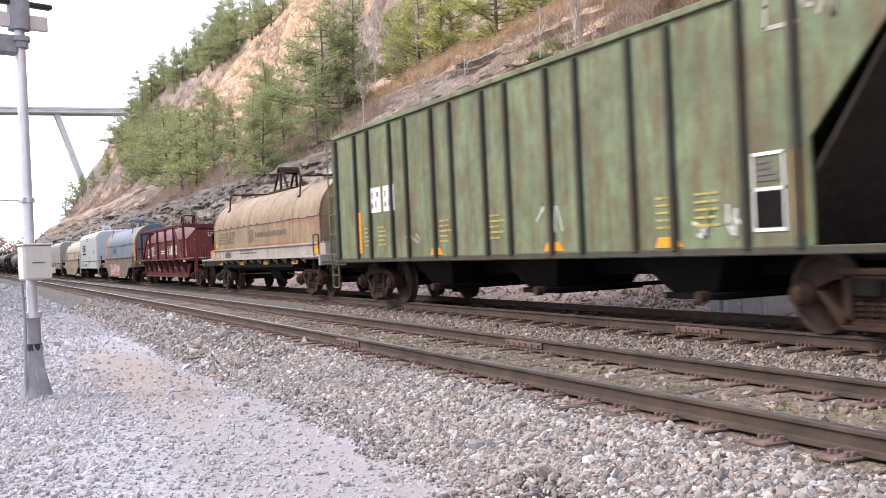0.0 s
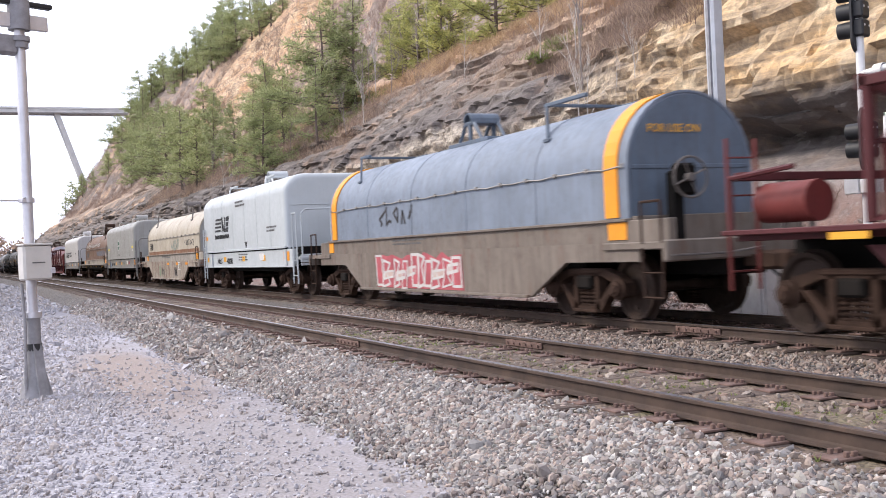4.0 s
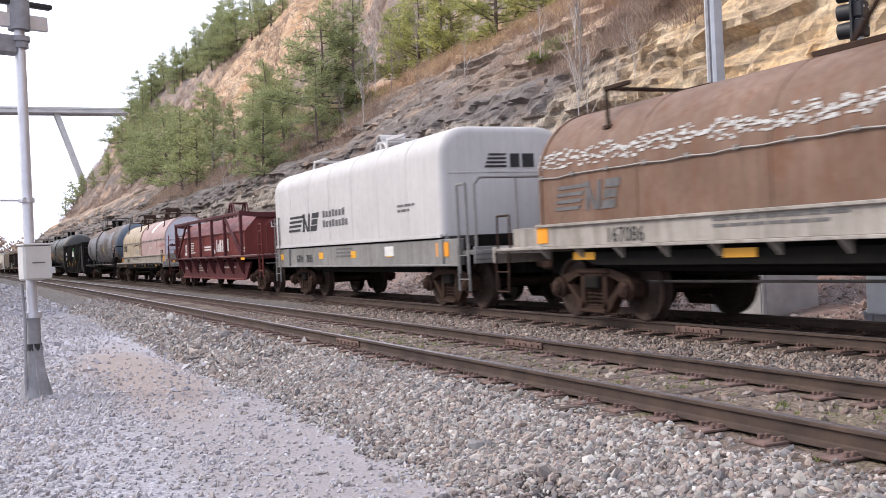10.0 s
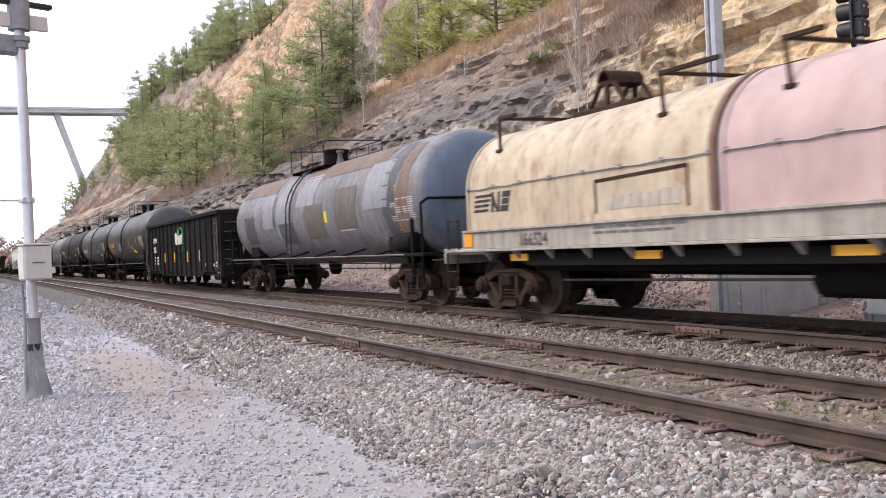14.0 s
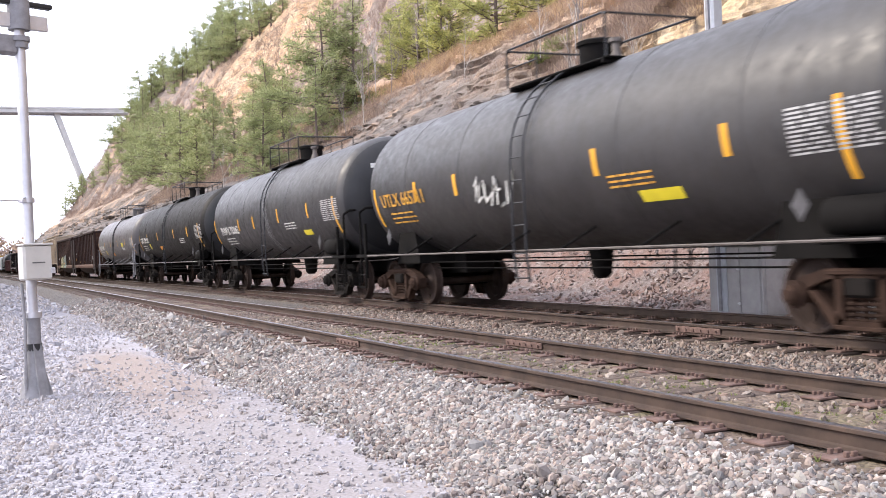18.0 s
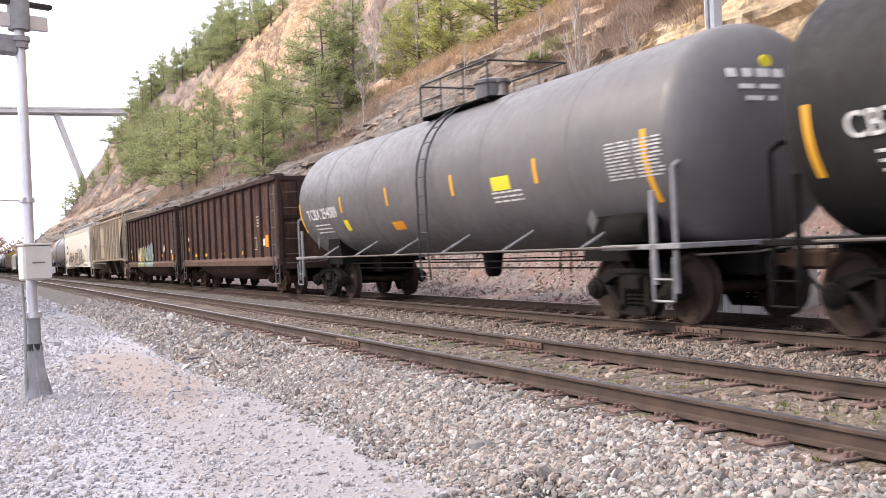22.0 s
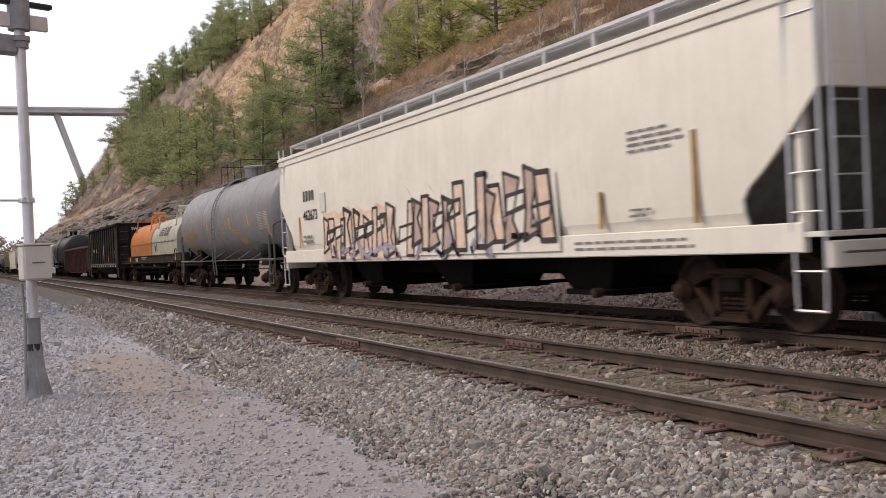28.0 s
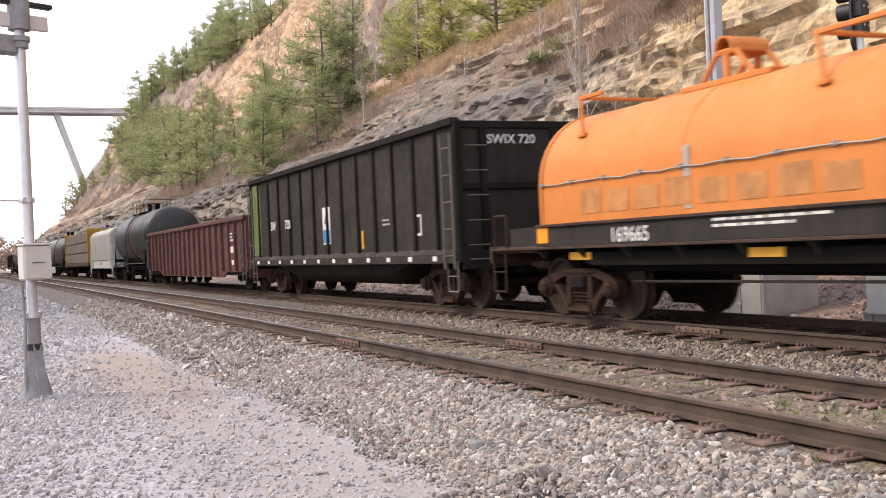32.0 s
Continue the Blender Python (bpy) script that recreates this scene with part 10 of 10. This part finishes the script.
def dress_23(car, hl, lx):
    wrap(stripe_mark(lx(-374.1), 2.30, 2.6, 0.44, -1.088, M_grey_mark, car), 2.02, 1.07, 1.14)
    letter_blocks(car, lx(-382.2), 1.55, 5.4, 0.36, 8, -1.074, M_patch_orange, 0.25, "wordmark", "ghost of a painted-out wordmark")
    scrawl(car, lx(-375.4), lx(-375.4) + 0.9, 1.55, 1.95, -1.075, G_dark, 5, 0.03, 6)
    part("paint_drip", Shape().slab([(lx(-379.8), 1.5), (lx(-379.68), 1.5), (lx(-379.68), 2.3), (lx(-379.8), 2.3)], -1.078, -1.074), M_pale_mark, car)


M_patch_orange = plain("faded dark orange", (0.37, 0.16, 0.055), 0.6, 0, 0.3, 4, 0)
coil_car("two-hood coil car, bright orange and ivory", -367.9, -384.6, [(-383.4, -376.3, P_orange), (-376.15, -369.3, P_ivory)], P_black, P_brown_deck, "169665", end_mat=P_grey, extras=dress_23, bracket_mat=None, trucks=(-370.1, -382.4), top=3.16, flange=2.02)


def marks_24(car, hl):
    y = -1.463
    part("end_panel", Shape().box(-hl + 0.25, -hl + 1.1, y - 0.012, y, 1.14, 3.26), P_moss, car, "moss green repaired panel")
    part("placard", Shape().box(-0.4, 0.15, y - 0.009, y, 1.35, 2.25), M_white_mark, car, "white and blue placard")
    part("placard_lower", Shape().box(-0.38, 0.13, y - 0.013, y - 0.009, 1.38, 1.70), M_blue_hose, car)
    part("placard_sign", Shape().slab([(-0.3, 1.85), (0.05, 1.85), (-0.12, 2.15)], y - 0.013, y - 0.009), M_blue_mark, car)
    letters("SW", -5.0, y - 0.062, 1.85, 0.34, M_white_mark, car)
    letters("720", -3.55, y - 0.062, 1.85, 0.34, M_white_mark, car)
    s = Shape()
    ribbon(s, [(5.2, 1.42), (5.2, 1.78), (5.6, 1.78), (5.6, 1.42), (5.2, 1.42)], 0.05, y)
    part("data_frame", s, M_white_mark, car)
    for k in range(12):
        x = -hl + 1.0 + (2 * hl - 2) * k / 11
        part("reflector", Shape().box(x - 0.09, x + 0.09, -1.572, -1.562, 0.90, 0.99), M_white_mark, car)
    for x in (-3.3, 0.9, 2.3):
        part("reflector", Shape().box(x, x + 0.1, y - 0.006, y, 1.2, 1.6), M_yellow, car)
    end_letters("SWIX 720", hl - 0.48, -0.65, 3.02, 0.24, M_white_mark, car)
    stencil(print_block(3.6, 1.75, 0.5, 2, 0.04, 0.05, 8), y, M_pale_mark, car, "small_print")


gondola("dark umber high-sided gondola with a moss green end panel", -385.5, -400.3, P_gond_dark, P_gond_rib, 3.40, 13, "tub", marks=marks_24, rib_depth=0.06)


def marks_25(car, hl):
    y = -1.463
    stencil([(-hl + 1.0, -hl + 1.5, 1.2, 1.4), (hl - 2.3, hl - 1.9, 1.3, 1.5), (hl - 2.2, hl - 1.9, 0.9, 1.05)] + print_block(hl - 2.4, 1.9, 0.6, 3, 0.06, 0.05, 3), y, M_white_mark, car, "small_print")
    s = Shape()
    ribbon(s, [(-hl + 4.1, 0.5), (-hl + 4.15, 1.4), (-hl + 4.1, 2.4)], 0.12, y)
    part("paint_drip", s, M_pale_mark, car, "pale drip down the side")


gondola("faded maroon ribbed gondola car", -401.0, -420.4, P_gond_red, P_gond_red, 2.42, 20, "belly", marks=marks_25)
tank_car("glossy black tank car with a maroon midsection", -421.2, -433.8, P_end_black, 1.45, 2.42, (-433.4, -421.8), [], "", (0, 0), band=P_red_dark, data=False, walkway=4.0)
tall_coil_car("pale grey round-shouldered coil car", -434.8, -447.0, P_grey, P_white, None, "", top=3.4)


def lumber_car(front, rear):
    car, hl = new_car("bulkhead_flat_car", "bulkhead flat car loaded with brown wrapped lumber", front, rear)
    part("deck", Shape().box(-hl + 0.2, hl - 0.2, -1.45, 1.45, 0.95, 1.2, 0.02), P_gond_brown, car)
    part("centre_sill", Shape().box(-hl + 0.1, hl - 0.1, -0.32, 0.32, 0.62, 1.0, 0.02), M_under, car)
    for d in (-1, 1):
        b = part("bulkhead", Shape().box(d * (hl - 0.5) - 0.12, d * (hl - 0.5) + 0.12, -1.45, 1.45, 1.2, 3.75, 0.02), P_bulk_yellow, car, "yellow end bulkhead")
        for y in (-1.2, 0, 1.2):
            part("bulkhead_post", Shape().box(d * (hl - 0.3) - 0.1, d * (hl - 0.3) + 0.1, y - 0.08, y + 0.08, 1.2, 3.6, 0.01), P_bulk_yellow, b)
    for k in range(4):
        for j in range(3):
            x0 = -hl + 0.8 + (2 * hl - 1.6) * k / 4
            part("lumber_pack", Shape().box(x0 + 0.05, x0 + (2 * hl - 1.6) / 4 - 0.05, -1.4, 1.4, 1.22 + 0.78 * j, 1.95 + 0.78 * j, 0.03), P_wood, car, "brown wrapped lumber pack")
    for x in (-hl + 1.75, hl - 1.75):
        add_truck(car, x)
    add_ends(car, hl, -hl)


lumber_car(-448.0, -467.0)
tank_car("satin black tank car with plain flanks", -468.2, -484.4, P_tank_black, 1.50, 2.44, (-484.0, -468.8), [], "", (0, 0), data=False)
tank_car("mid grey tank car with plain flanks", -485.4, -501.6, P_tank_grey2, 1.50, 2.44, (-501.2, -486.0), [], "", (0, 0), data=False)
covered_hopper("pale smooth-sided covered hopper", -502.6, -520.6, P_hopper_white, P_hopper_white, 1.24, 3.70, 0, (1.2, 2.3), (1.2, 2.0), 3, M_under, "smooth", 0.3, rail_mat=M_galv)
covered_hopper("buff ribbed covered hopper far down the train", -521.6, -538.0, P_hopper_tan, P_hopper_tan, 1.36, 3.70, 15, (1.5, 2.25), (1.5, 2.25), 3, P_hopper_bay, roof_rise=0.25)
tank_car("black tank car far down the train", -539.0, -555.2, P_tank_black, 1.50, 2.44, (-554.8, -539.6), [], "", (0, 0), data=False)
gondola("brown gondola far down the train", -556.2, -571.0, P_gond_brown, P_gond_brown_rib, 3.2, 12, "tub")


# ================================================================ the train rolls
def run(t):
    """How far the train has rolled at t seconds; it eases off slightly."""
    return 11.542 * t - 0.00327 * (t - 16) ** 2 + 0.84


def on_track(x):
    s = min(x - BEND_X, 0.0)
    return pose(x, TRACK_FAR + float(bend(x)), 0, 0, 0, math.degrees(-s / BEND_R))


def motions():
    for car, x in TRAIN:
        walk(car, [(t, on_track(x + run(t))) for t in range(0, 33, 2)])
    place = dict((car.name, x) for car, x in TRAIN)
    r = 0.457
    for wheel, car, local in WHEELSETS:
        x0 = place[car.name] + local
        home = wheel.matrix_basis.translation.copy()
        # the wheels are keyed turning while they pass the nearest stretch of line
        turning = [k for k in range(0, 961) if -44 < x0 + run(k / 30) < 0]
        rows = []
        if turning:
            ks = sorted(set([0] + turning + [960]))
            lo, hi = run(turning[0] / 30), run(turning[-1] / 30)
            for k in ks:
                d = min(max(run(k / 30), lo), hi) - lo
                rows.append((k / 30, Matrix.Translation(home) @ Matrix.Rotation(d / r, 4, "Y")))
        else:
            rows = [(0, Matrix.Translation(home)), (32, Matrix.Translation(home))]
        walk(wheel, rows)


motions()
